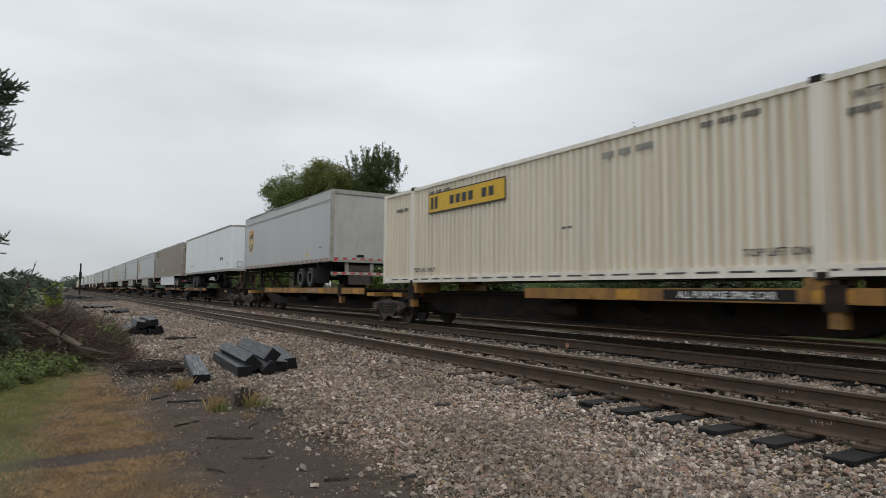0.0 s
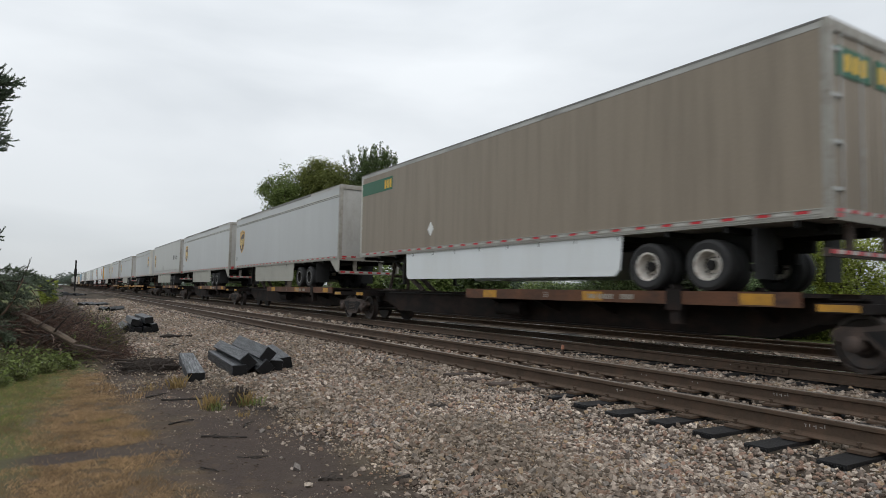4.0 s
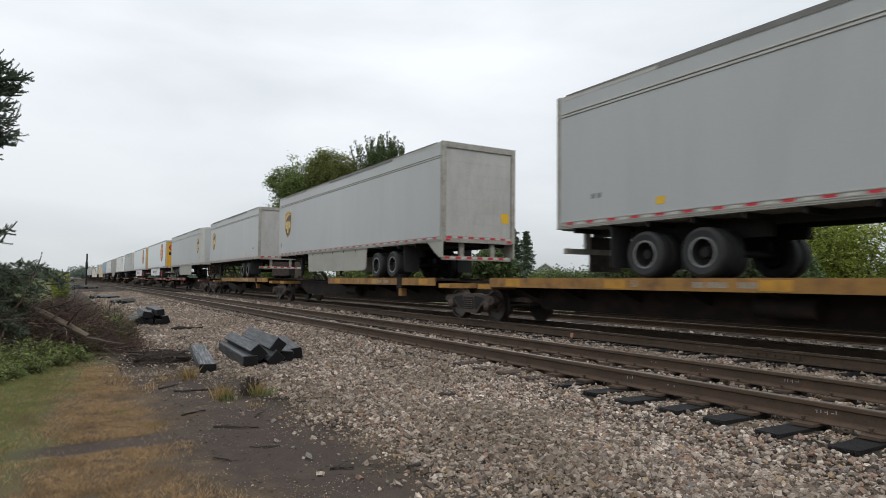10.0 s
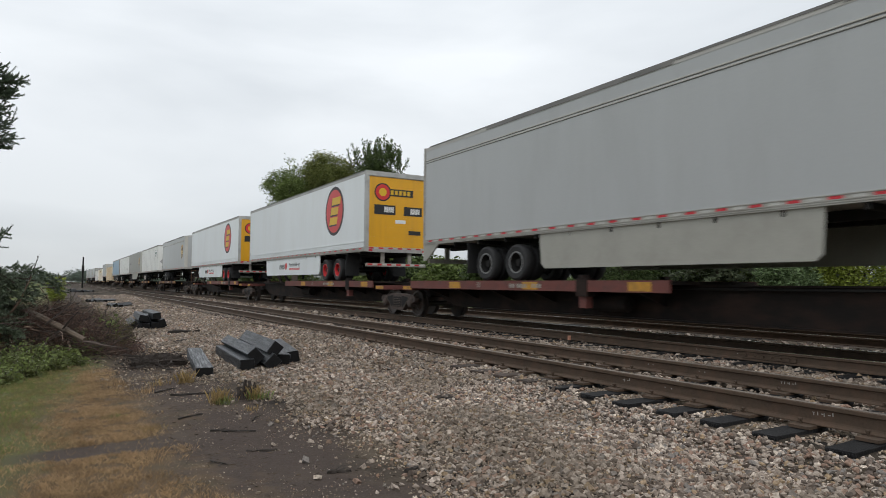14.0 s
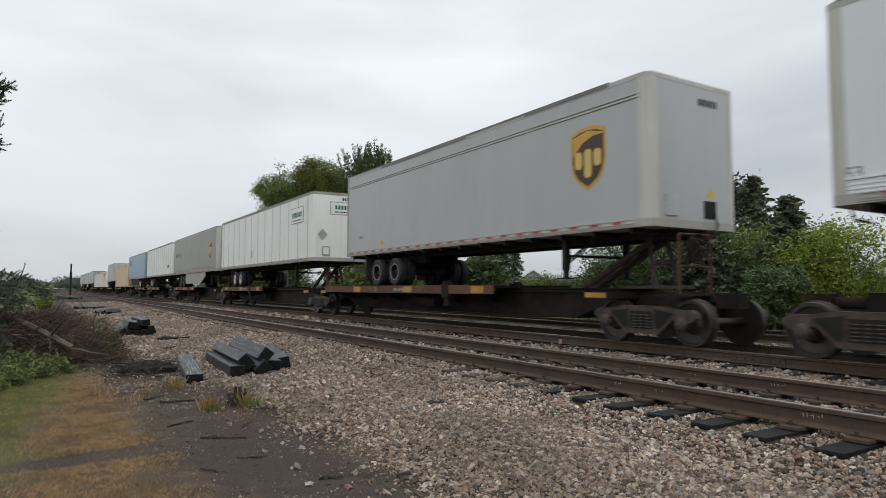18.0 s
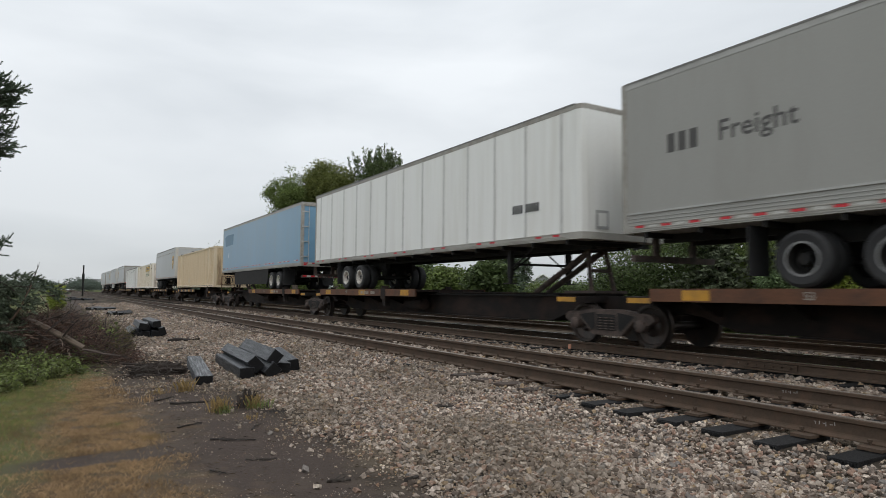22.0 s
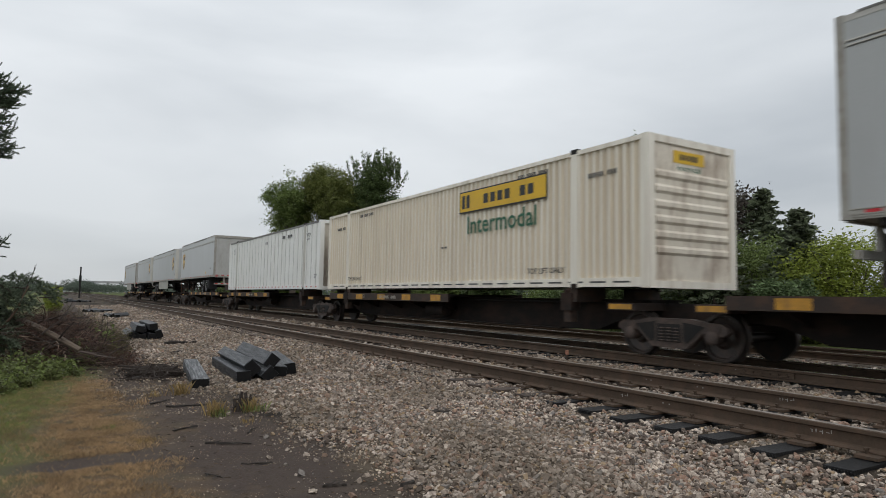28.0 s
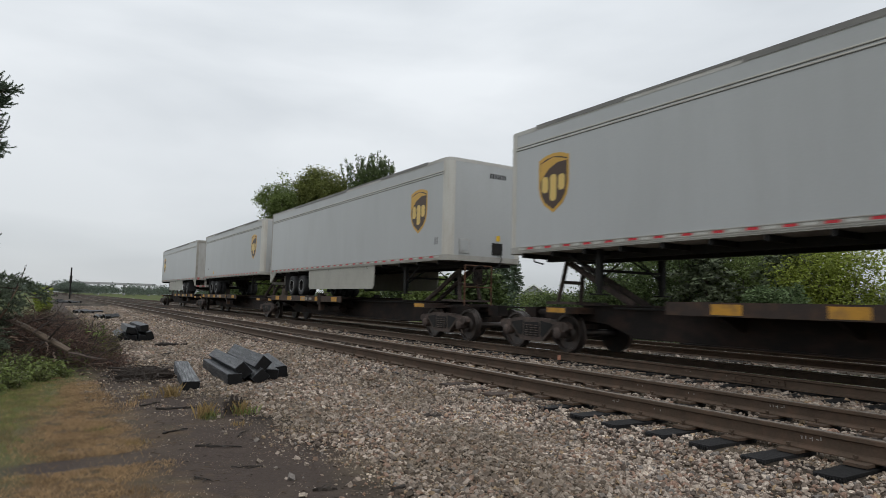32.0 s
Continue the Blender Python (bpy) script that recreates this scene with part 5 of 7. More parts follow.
BALLAST = stone_material("mixed ballast stone", (1.08, 0.95, 0.845), 0.665)
stones("ballast", "loose grey and brown crushed stone beside the track", BALLAST, 3, (
    (1.6, 4.6, 1.6, 8.0, 1500, 0.007, 0.026, 0.0, patch),
    (3.7, 5.20, 1.2, 8.0, 1150, 0.010, 0.031, 0.0, off_ties),
    (4.45, 5.24, 1.4, 8.0, 260, 0.012, 0.034, 0.0, off_ties),
    (5.16, 5.74, 1.2, 9.0, 600, 0.012, 0.030, -0.005, off_ties),
    (4.95, 5.72, 5.75, 9.0, 300, 0.014, 0.034, 0.015, off_ties),
    (1.3, 5.72, 8.0, 16.0, 850, 0.010, 0.030, 0.0, patch),
    (4.5, 5.72, 8.4, 18.0, 420, 0.014, 0.032, 0.025, off_ties),
    (1.4, 5.72, 16.0, 32.0, 380, 0.014, 0.034, 0.0, None),
    (1.6, 5.72, 32.0, 70.0, 70, 0.025, 0.055, 0.0, None),
))
stones("ballast", "pale crushed stone between the two tracks", BALLAST, 4, (
    (7.42, 9.72, 2.2, 9.7, 780, 0.014, 0.038, 0.0, None),
    (7.42, 9.72, 9.7, 22.0, 400, 0.016, 0.042, 0.0, None),
    (7.42, 9.72, 22.0, 60.0, 40, 0.04, 0.08, 0.0, None),
    (5.90, 7.20, 2.0, 9.5, 380, 0.014, 0.036, 0.012, None),
    (5.90, 7.20, 9.5, 14.0, 260, 0.018, 0.042, 0.012, None),
    (5.90, 7.20, 12.0, 40.0, 60, 0.02, 0.05, 0.0, None),
    (11.5, 14.0, 1.0, 14.0, 60, 0.03, 0.06, -0.01, None),
))
stones("pebbles", "small pebbles strewn on dark dirt", stone_material("brown grit", (1.13, 0.97, 0.80), 0.62), 6, (
    (0.7, 2.5, 3.2, 9.5, 1100, 0.0018, 0.0050, -0.001, strewn), (0.7, 2.4, 3.4, 9.5, 26, 0.006, 0.014, -0.002, strewn),
    (0.5, 2.5, 9.4, 14.6, 700, 0.004, 0.014, 0.003, strewn), (0.9, 2.6, 7.6, 10.4, 700, 0.003, 0.009, 0.0, strewn),
    (1.9, 4.4, 2.0, 9.5, 1500, 0.004, 0.012, 0.0, grit),
    (5.45, 5.76, 1.2, 9.0, 1400, 0.006, 0.014, 0.005, off_ties),
    (0.6, 3.4, 9.0, 15.0, 40, 0.008, 0.02, 0.0, None),
))

# ---- stacked ties, lone tie, scraps ----
def stack_mesh(seed):
    """A used tie, centred on its axis, with checked and slightly uneven faces."""
    r = random.Random(seed)
    bm = bmesh.new()
    box(bm, -1.29, 1.29, -0.115, 0.115, -0.092, 0.092)
    bmesh.ops.bevel(bm, geom=list(bm.edges), offset=0.007, segments=1, affect="EDGES")
    for v in bm.verts:
        v.co += Vector((r.uniform(-1, 1), r.uniform(-1, 1), r.uniform(-1, 1))) * 0.006
    me = keep("railroad_tie", bm, STACK_WOOD)
    me.materials.append(TIE_END)
    for p in me.polygons:
        p.material_index = 1 if abs(p.normal.x) > 0.8 else 0
    return me


STACKED = [stack_mesh(k) for k in range(4)]
BLEACHED = material("tie timber bleached in pale streaks", (0.050, 0.052, 0.056), 0.6, 0, 0.5, 5, 70, 0.9, (0.34, 0.35, 0.36), 1.0, (0.25, 4.5, 4.5), spec=0.3)
PALE_TIE = stack_mesh(9)
PALE_TIE.materials[0] = BLEACHED


def loose_tie(x, y, z, rz, rx=0.0, ry=0.0, label="black creosoted railroad tie lying on the gravel", size=1.0):
    """z: height of the tie's axis."""
    ob = tagged(new("railroad_tie", STACKED[int(x * 37 + y) % 4]), label, "railroad tie", "discarded ties")
    ob.matrix_basis = pose(x, y, z, rx, ry, rz) @ Matrix.Diagonal((size, 1, 1, 1))
    return ob


G0 = GROUND + 0.09
loose_tie(2.66, 11.50, G0, 86.5, 0, label="black creosoted tie at the edge of a small stack")
loose_tie(2.81, 11.60, G0 + 0.135, 87.0, 48, label="black creosoted tie tilted on a small stack")
loose_tie(3.04, 11.50, G0 + 0.03, 87.5, -44, label="black creosoted tie lying on edge in a stack")
loose_tie(3.14, 11.62, G0 + 0.22, 86.0, -52, label="black creosoted tie on top of a small stack")
loose_tie(3.44, 11.85, G0 + 0.02, 82.0, 6, label="black creosoted tie at the end of a stack")
loose_tie(3.74, 12.15, G0 + 0.02, 80.0, -8, label="black creosoted tie leaning at the end of a stack")
loose_tie(2.02, 11.12, G0 - 0.01, 83.5, 0, -1, label="grey-topped creosoted tie lying alone on gravel").data = PALE_TIE
for x, y, z, rz, rx in ((1.98, 21.7, G0 + 0.03, 88, 55), (2.22, 21.8, G0, 90, 0), (2.46, 21.8, G0 + 0.01, 92, 5), (2.66, 21.8, G0 + 0.08, 91, 70), (2.36, 21.9, G0 + 0.20, 84, -22), (2.20, 21.75, G0 + 0.24, 88, 12), (2.52, 21.8, G0 + 0.30, 90, -6)):
    loose_tie(x, y, z, rz, rx, label="black creosoted tie in a farther stack")
for x, y, z, rz, rx in ((2.42, 39.2, 0.0, 84, 30), (2.75, 39.0, 0.0, 95, 0), (3.08, 39.1, 0.03, 70, -35), (1.75, 48.9, 0, 90, 10), (2.1, 49, 0.02, 70, 40), (2.45, 48.6, 0, 100, 0), (2.75, 49.1, 0, 60, 20),
                        (2.0, 95, 0, 60, 5), (2.6, 96, 0.1, 90, 5), (3.1, 95, 0, 75, 5), (3.7, 96, 0.05, 100, 5), (2.3, 104, 0, 30, 5), (1.9, 112, 0.1, 75, 5)):
    loose_tie(x, y, G0 + z, rz, rx, label="black tie in a far heap beside the track")


SCRAP_WOOD = material("dark damp wood", (0.034, 0.027, 0.022), 0.9, 0, 0.4, 8, 60, 0.7, random=0.4)


def scrap(x, y, length, width, rz, label="dark splintered piece of old tie"):
    r = random.Random(int(x * 100 + y * 10))
    bm = bmesh.new()
    bends = 5 if length / width > 9 else 2
    pts = [Vector((length * (k / bends - 0.5), r.uniform(-1, 1) * length * 0.05, abs(r.uniform(0, 1)) * width * 0.5)) for k in range(bends + 1)]
    for k in range(bends):
        tube(bm, pts[k], pts[k + 1], width * (1 - 0.5 * k / bends) * 0.8, 6, width * (1 - 0.5 * (k + 1) / bends) * 0.8)
    if bends == 5:
        for k in (1, 3):
            tube(bm, pts[k], pts[k] + Vector((r.uniform(0.02, 0.08), r.choice((-1, 1)) * r.uniform(0.04, 0.10), 0.01)), width * 0.4, 5, 0.002)
    for v in bm.verts:
        v.co += Vector((r.uniform(-1, 1), r.uniform(-1, 1), r.uniform(-1, 1))) * width * 0.3
    ob = link("wood_scrap", bm, SCRAP_WOOD)
    tagged(ob, label, "wood scrap", "scraps on the ground")
    ob.matrix_basis = pose(x, y, hill(x, y) + width * 0.55, 0, 0, rz)


for x, y, l, w, rz in ((2.28, 4.22, 0.13, 0.022, 20), (1.80, 4.44, 0.17, 0.018, -20), (4.05, 6.55, 0.36, 0.028, -38), (1.45, 6.20, 0.42, 0.014, -28), (3.05, 19.0, 0.9, 0.06, 20), (2.55, 16.0, 0.5, 0.03, 50),
                       (1.2, 7.0, 0.3, 0.012, 30), (1.45, 8.3, 0.5, 0.015, -10), (1.2, 8.8, 0.35, 0.014, 40), (1.75, 6.6, 0.25, 0.012, 70), (2.5, 4.0, 0.1, 0.012, 5), (1.1, 5.1, 0.2, 0.008, -60),
                       (1.9, 11.9, 0.35, 0.02, 15), (1.5, 11.0, 0.5, 0.02, -65), (1.25, 11.5, 0.4, 0.03, 50), (1.65, 12.5, 0.55, 0.02, 65), (0.95, 12.1, 0.4, 0.02, 100), (1.35, 12.6, 0.6, 0.025, -40),
                       (1.7, 13.3, 0.5, 0.02, 125), (2.0, 13.2, 0.4, 0.02, 80), (2.3, 6.0, 0.2, 0.012, 20), (1.5, 5.4, 0.25, 0.010, 160), (2.6, 5.0, 0.18, 0.012, 40), (2.9, 6.8, 0.3, 0.013, 10), (3.3, 5.6, 0.22, 0.016, 70), (2.2, 8.6, 0.4, 0.012, 20)):
    scrap(x, y, l, w, rz)


stones("soil_clods", "dark clods of soil, roots and bark", material("dark rooty soil", (0.052, 0.038, 0.030), 0.95, 0, 0.4, 8, 60, 0.6, island=0.4), 12, (
    (0.8, 2.0, 10.7, 13.0, 420, 0.005, 0.022, 0.01, strewn), (0.6, 2.4, 11.2, 14.5, 120, 0.008, 0.026, 0.0, strewn)), False)

def root(x, y, z, dx, dy, length, width, seed):
    r = random.Random(seed)
    bm = bmesh.new()
    pts = [Vector((x + dx * length * k / 5, y + dy * length * k / 5, z * (1 - k / 6))) + Vector((r.uniform(-1, 1), r.uniform(-1, 1), r.uniform(-0.3, 1))) * 0.05 for k in range(6)]
    pts = [Vector((p.x, p.y, hill(p.x, p.y) + max(p.z, width * 0.6))) for p in pts]
    for i in range(5):
        tube(bm, pts[i], pts[i + 1], width * (1 - i / 7), 6, width * (1 - (i + 1) / 7))
    for k in range(3):
        p = pts[r.randrange(1, 5)]
        tube(bm, p, p + Vector((r.uniform(-0.25, 0.25), r.uniform(-0.25, 0.25), r.uniform(0.0, 0.12))), width * 0.4, 5, 0.004)
    tagged(link("root", bm, DARK_ROOT), "dark gnarled root lying on the soil", "root", "roots on the soil")


DARK_ROOT = material("dark wet root bark", (0.040, 0.030, 0.024), 0.9, 0, 0.4, 8, 60, 0.7)
for k, (x, y, z, dx, dy, ln, w) in enumerate(((1.0, 12.1, 0.10, 0.9, -0.25, 1.1, 0.035), (1.05, 12.6, 0.08, 1.0, 0.1, 1.3, 0.03), (1.75, 11.3, 0.10, -0.7, -0.6, 0.6, 0.03), (0.95, 11.3, 0.05, 0.9, -0.5, 0.6, 0.018))):
    root(x, y, z, dx, dy, ln, w * 0.62, k)

r = random.Random(31)
stump = thing("stump", "small splintered dark stump in the gravel", "stump")
for k in range(11):
    a = k * 0.7
    p = Vector((0.06 * math.cos(a), 0.05 * math.sin(a), 0))
    q = p + Vector((r.uniform(-0.05, 0.05), r.uniform(-0.04, 0.04), r.uniform(0.10, 0.25)))
    bm = bmesh.new()
    bent(bm, [p, p.lerp(q, 0.5) + Vector((r.uniform(-0.02, 0.02), r.uniform(-0.02, 0.02), 0)), q], 0.036, 0.012, 7)
    for v in bm.verts:
        v.co += Vector((r.uniform(-1, 1), r.uniform(-1, 1), r.uniform(-1, 1))) * 0.012
    part("splinter", bm, DARK_ROOT, stump)
stump.location = (1.96, 7.72, hill(1.96, 7.72) - 0.01)


def root_ball(x, y, rx, ry, h, seed):
    """A torn-up clump of dark soil, shaggy with fine roots."""
    g = np.random.default_rng(seed)
    bm = bmesh.new()
    bmesh.ops.create_icosphere(bm, subdivisions=4, radius=1.0)
    for v in bm.verts:
        d = v.co.copy()
        k = 1 + 0.35 * noise.noise(d * 2.1 + Vector((seed, 0, 0))) + 0.22 * noise.noise(d * 5.5) + 0.12 * noise.noise(d * 13)
        v.co = Vector((d.x * rx * k, d.y * ry * k, max(d.z, -0.3) * h * k))
    tops = [v.co.copy() for v in bm.verts if v.co.z > 0]
    t = tagged(link("root_ball", bm, DARK_ROOT), "torn-up clump of dark soil and fine roots", "root ball", "roots on the soil")
    t.location = (x, y, hill(x, y) + 0.02)
    v, f = leaf_cloud([tops[i] for i in g.integers(0, len(tops), 420)], (0.03, 0.03, 0.015), 2, 0.05, g, 0.5, 0.1, 0.06)
    fill_mesh("root_hair", v, f, DARK_ROOT, "fine dark roots", "", t)

# ---- grass and weeds ----
def leaf_material(name, colour, vary=0.35, rough=0.6, patch_colour=None):
    """A leaf: matt, and letting some light through."""
    m = material(name, colour, rough, 0, 0.1, 1.3, 30, 0, patch_colour, 0.85 if patch_colour else 0.0, island=vary, spec=0.3)
    n, l = m.node_tree.nodes, m.node_tree.links
    b, mix, thin = n["Principled BSDF"], n.new("ShaderNodeMixShader"), n.new("ShaderNodeBsdfTranslucent")
    l.new(b.inputs["Base Color"].links[0].from_socket, thin.inputs["Color"])
    mix.inputs[0].default_value = 0.38
    l.new(b.outputs[0], mix.inputs[1])
    l.new(thin.outputs[0], mix.inputs[2])
    l.new(mix.outputs[0], n["Material Output"].inputs[0])
    return m


DRY = leaf_material("dry grass", (0.43, 0.295, 0.165), 0.6, patch_colour=(0.13, 0.085, 0.045))
GREEN = leaf_material("green grass", (0.185, 0.245, 0.070), 0.45, patch_colour=(0.20, 0.175, 0.085))
STRAW = leaf_material("straw stalks", (0.30, 0.21, 0.09))
WEED = leaf_material("weed leaves", (0.165, 0.205, 0.064), 0.75, patch_colour=(0.10, 0.085, 0.045))
LEAF_DARK = leaf_material("dark tree leaves", (0.085, 0.118, 0.042), 0.65)
LEAF_MID = leaf_material("green tree leaves", (0.150, 0.195, 0.060), 0.5)
LEAF_LIGHT = leaf_material("yellow-green leaves", (0.250, 0.295, 0.055), 0.5)
LEAF_SUMAC = leaf_material("blue-green leaves", (0.135, 0.190, 0.085), 0.6)
LEAF_MAROON = leaf_material("maroon leaves", (0.074, 0.062, 0.050), 0.6)
JUNIPER = leaf_material("dull olive evergreen sprays", (0.125, 0.148, 0.088), 0.75)
NEEDLE = leaf_material("spruce needles", (0.095, 0.128, 0.080), 0.5)
BOUGH = leaf_material("blue-green spruce sprays", (0.135, 0.165, 0.112), 0.98)
# distance haze is put into this paler, bluer leaf colour
LEAF_HAZE = leaf_material("far woods leaves with haze in the colour", (0.115, 0.142, 0.112), 0.25)
BARK = material("tree bark", (0.085, 0.068, 0.052), 0.9, 0, 0.3, 5, 40, 0.6, stretch=(4, 4, 1))
DEAD_WOOD = material("dead branch bark", (0.20, 0.135, 0.10), 0.9, 0, 0.35, 4, 40, 0.5, random=0.35)
LOG_BARK = material("fallen log bark", (0.115, 0.085, 0.062), 0.9, 0, 0.3, 5, 40, 0.6)


def blades(name, label, mat, seed, n, where, tall, wide, lean=0.6):
    g = np.random.default_rng(seed)
    x, y = where(g, n)
    n = len(x)
    z = np.array([hill(a, b) for a, b in zip(x, y)]) - 0.005
    a, h, w = g.uniform(0, math.tau, n), tall * g.uniform(0.45, 1.15, n), wide * g.uniform(0.7, 1.2, n)
    dx, dy = np.cos(a), np.sin(a)
    b = g.uniform(0, math.tau, n)
    k = lean * g.random(n) * h
    p = np.stack([x, y, z], -1)
    v0 = p + np.stack([-dx * w, -dy * w, 0 * w], -1)
    v1 = p + np.stack([dx * w, dy * w, 0 * w], -1)
    bend = np.stack([np.cos(b) * k, np.sin(b) * k, h], -1)
    v2 = p + bend * np.array([0.4, 0.4, 0.62]) + np.stack([dx * w * 0.6, dy * w * 0.6, 0 * w], -1)
    v3 = p + bend
    verts = np.stack([v0, v1, v2, v3], 1).reshape(-1, 3)
    i = np.arange(n)[:, None] * 4
    tris = np.concatenate([i + np.array([[0, 1, 2]]), i + np.array([[0, 2, 3]])])
    return fill_mesh(name, verts, tris, mat, label, "grass")


def lawn(x0, x1, y0, y1, left, soft, slope=-0.015, thin=0.0):
    """Points of a rectangle, thinned towards a wavering right-hand edge."""
    def pick(g, n):
        x, y = g.uniform(x0, x1, n), g.uniform(y0, y1, n)
        e = np.array([noise.noise((a * 1.1, b * 1.1, 3.0)) for a, b in zip(x, y)])
        track = (np.abs(y - 6.03 - 0.10 * x + 0.12 * e) < 0.21) & (x > -0.32) & (g.random(n) < 0.96)
        ok = (g.random(n) < np.clip((left + slope * (y - 5.5) + 0.35 * e - x) / soft, 0, 1)) & ~track
        lump = np.array([noise.noise((a * 4.5, b * 4.5, 8.0)) + 0.7 * noise.noise((a * 13, b * 13, 1.0)) for a, b in zip(x, y)])
        ok &= g.random(n) < np.clip(0.75 + 1.4 * lump, 0.15, 1)
        if thin:
            ok &= g.random(n) < np.clip((x + 0.15 - 0.095 * (y - 5.5) + 0.4 * e) / 0.4 + 0.5, 1 - thin, 1)
        return x[ok], y[ok]
    return pick


blades("dry_grass", "short dry straw-coloured grass at the dirt's edge", DRY, 1, 420000, lawn(-1.2, 1.4, 3.0, 12.5, 0.95, 0.45, thin=0.70), 0.031, 0.0010, 1.2)
blades("grass", "patchy short green grass", GREEN, 2, 190000, lawn(-2.2, 0.9, 3.4, 13.0, -0.18, 0.45, 0.095), 0.036, 0.0014, 0.9)


def litter():
    """Bits of bark, stalks and leaves strewn over the dirt and the edge of the gravel."""
    g = np.random.default_rng(77)
    x, y = g.uniform(0.75, 3.2, 1500), g.uniform(3.8, 12.5, 1500)
    z = np.array([hill(a, b) for a, b in zip(x, y)]) + 0.008
    v, f = leaf_cloud(np.stack([x, y, z], -1), (0.02, 0.02, 0.002), 2, 0.022, g, 0.08, 0.0, 0.13)
    fill_mesh("litter", v, f, leaf_material("bark and stalk litter", (0.09, 0.066, 0.045), 0.8), "bits of bark and stalks strewn on dirt", "litter")


def tuft(x, y, n, tall, mat, label, spread=0.055):
    def pick(g, k):
        return x + g.normal(0, spread, k), y + g.normal(0, spread, k)
    t = thing("grass_tuft", label, "grass tuft", "tufts on the gravel")
    ob = blades("blade_bunch", "", mat, int(x * 97 + y * 31) % 1000, int(n * 1.0), pick, tall * 0.85, 0.0026, 0.55)
    ob.parent = t
    del ob["category"]


for x, y, n, h, mat, label in ((1.51, 9.24, 130, 0.20, STRAW, "dry straw-coloured grass tuft beside a tie"), (1.62, 7.62, 150, 0.20, STRAW, "dry grass tuft with green base"), (1.66, 7.52, 90, 0.12, WEED, "small green grass tuft"),
                               (2.02, 7.66, 150, 0.19, STRAW, "yellowing grass tuft by a stump"), (2.05, 7.60, 80, 0.14, GREEN, "green grass tuft by a stump"), (1.18, 9.3, 60, 0.12, STRAW, "dry grass tuft at the lawn edge"),
                               (0.80, 6.63, 130, 0.06, STRAW, "dry grass tuft on dark dirt"), (1.86, 7.05, 50, 0.08, STRAW, "small dry grass tuft"), (1.0, 8.8, 70, 0.11, DRY, "brown grass tuft at the lawn edge"),
                               (0.7, 9.6, 70, 0.12, DRY, "brown grass tuft near the brush"), (0.55, 7.3, 60, 0.07, WEED, "small green weed tuft")):
    tuft(x, y, n, h, mat, label)


def leaf_cloud(centres, spread, per, size, g, flat=0.5, droop=0.0, wide=0.42):
    """Pointed leaves in random attitudes round each centre."""
    n = len(centres) * per
    c = np.repeat(np.asarray(centres), per, 0) + g.normal(0, 1, (n, 3)) * np.asarray(spread)
    d = g.normal(0, 1, (n, 3))
    d[:, 2] = d[:, 2] * flat - droop
    d /= np.linalg.norm(d, axis=1)[:, None]
    u = np.cross(d, g.normal(0, 1, (n, 3)))
    u /= np.linalg.norm(u, axis=1)[:, None] + 1e-9
    s = size * g.uniform(0.55, 1.25, n)[:, None]
    v = np.stack([c - d * s, c + u * s * wide, c + d * s, c - u * s * wide], 1).reshape(-1, 3)
    i = np.arange(n)[:, None] * 4
    return v, np.concatenate([i + np.array([[0, 1, 2]]), i + np.array([[0, 2, 3]])])


litter()
for k, (x, y, rx, ry, h) in enumerate(((1.58, 11.45, 0.30, 0.14, 0.16), (1.25, 11.7, 0.18, 0.11, 0.09), (1.55, 12.5, 0.36, 0.10, 0.07))):
    root_ball(x, y, rx, ry, h, k + 3)


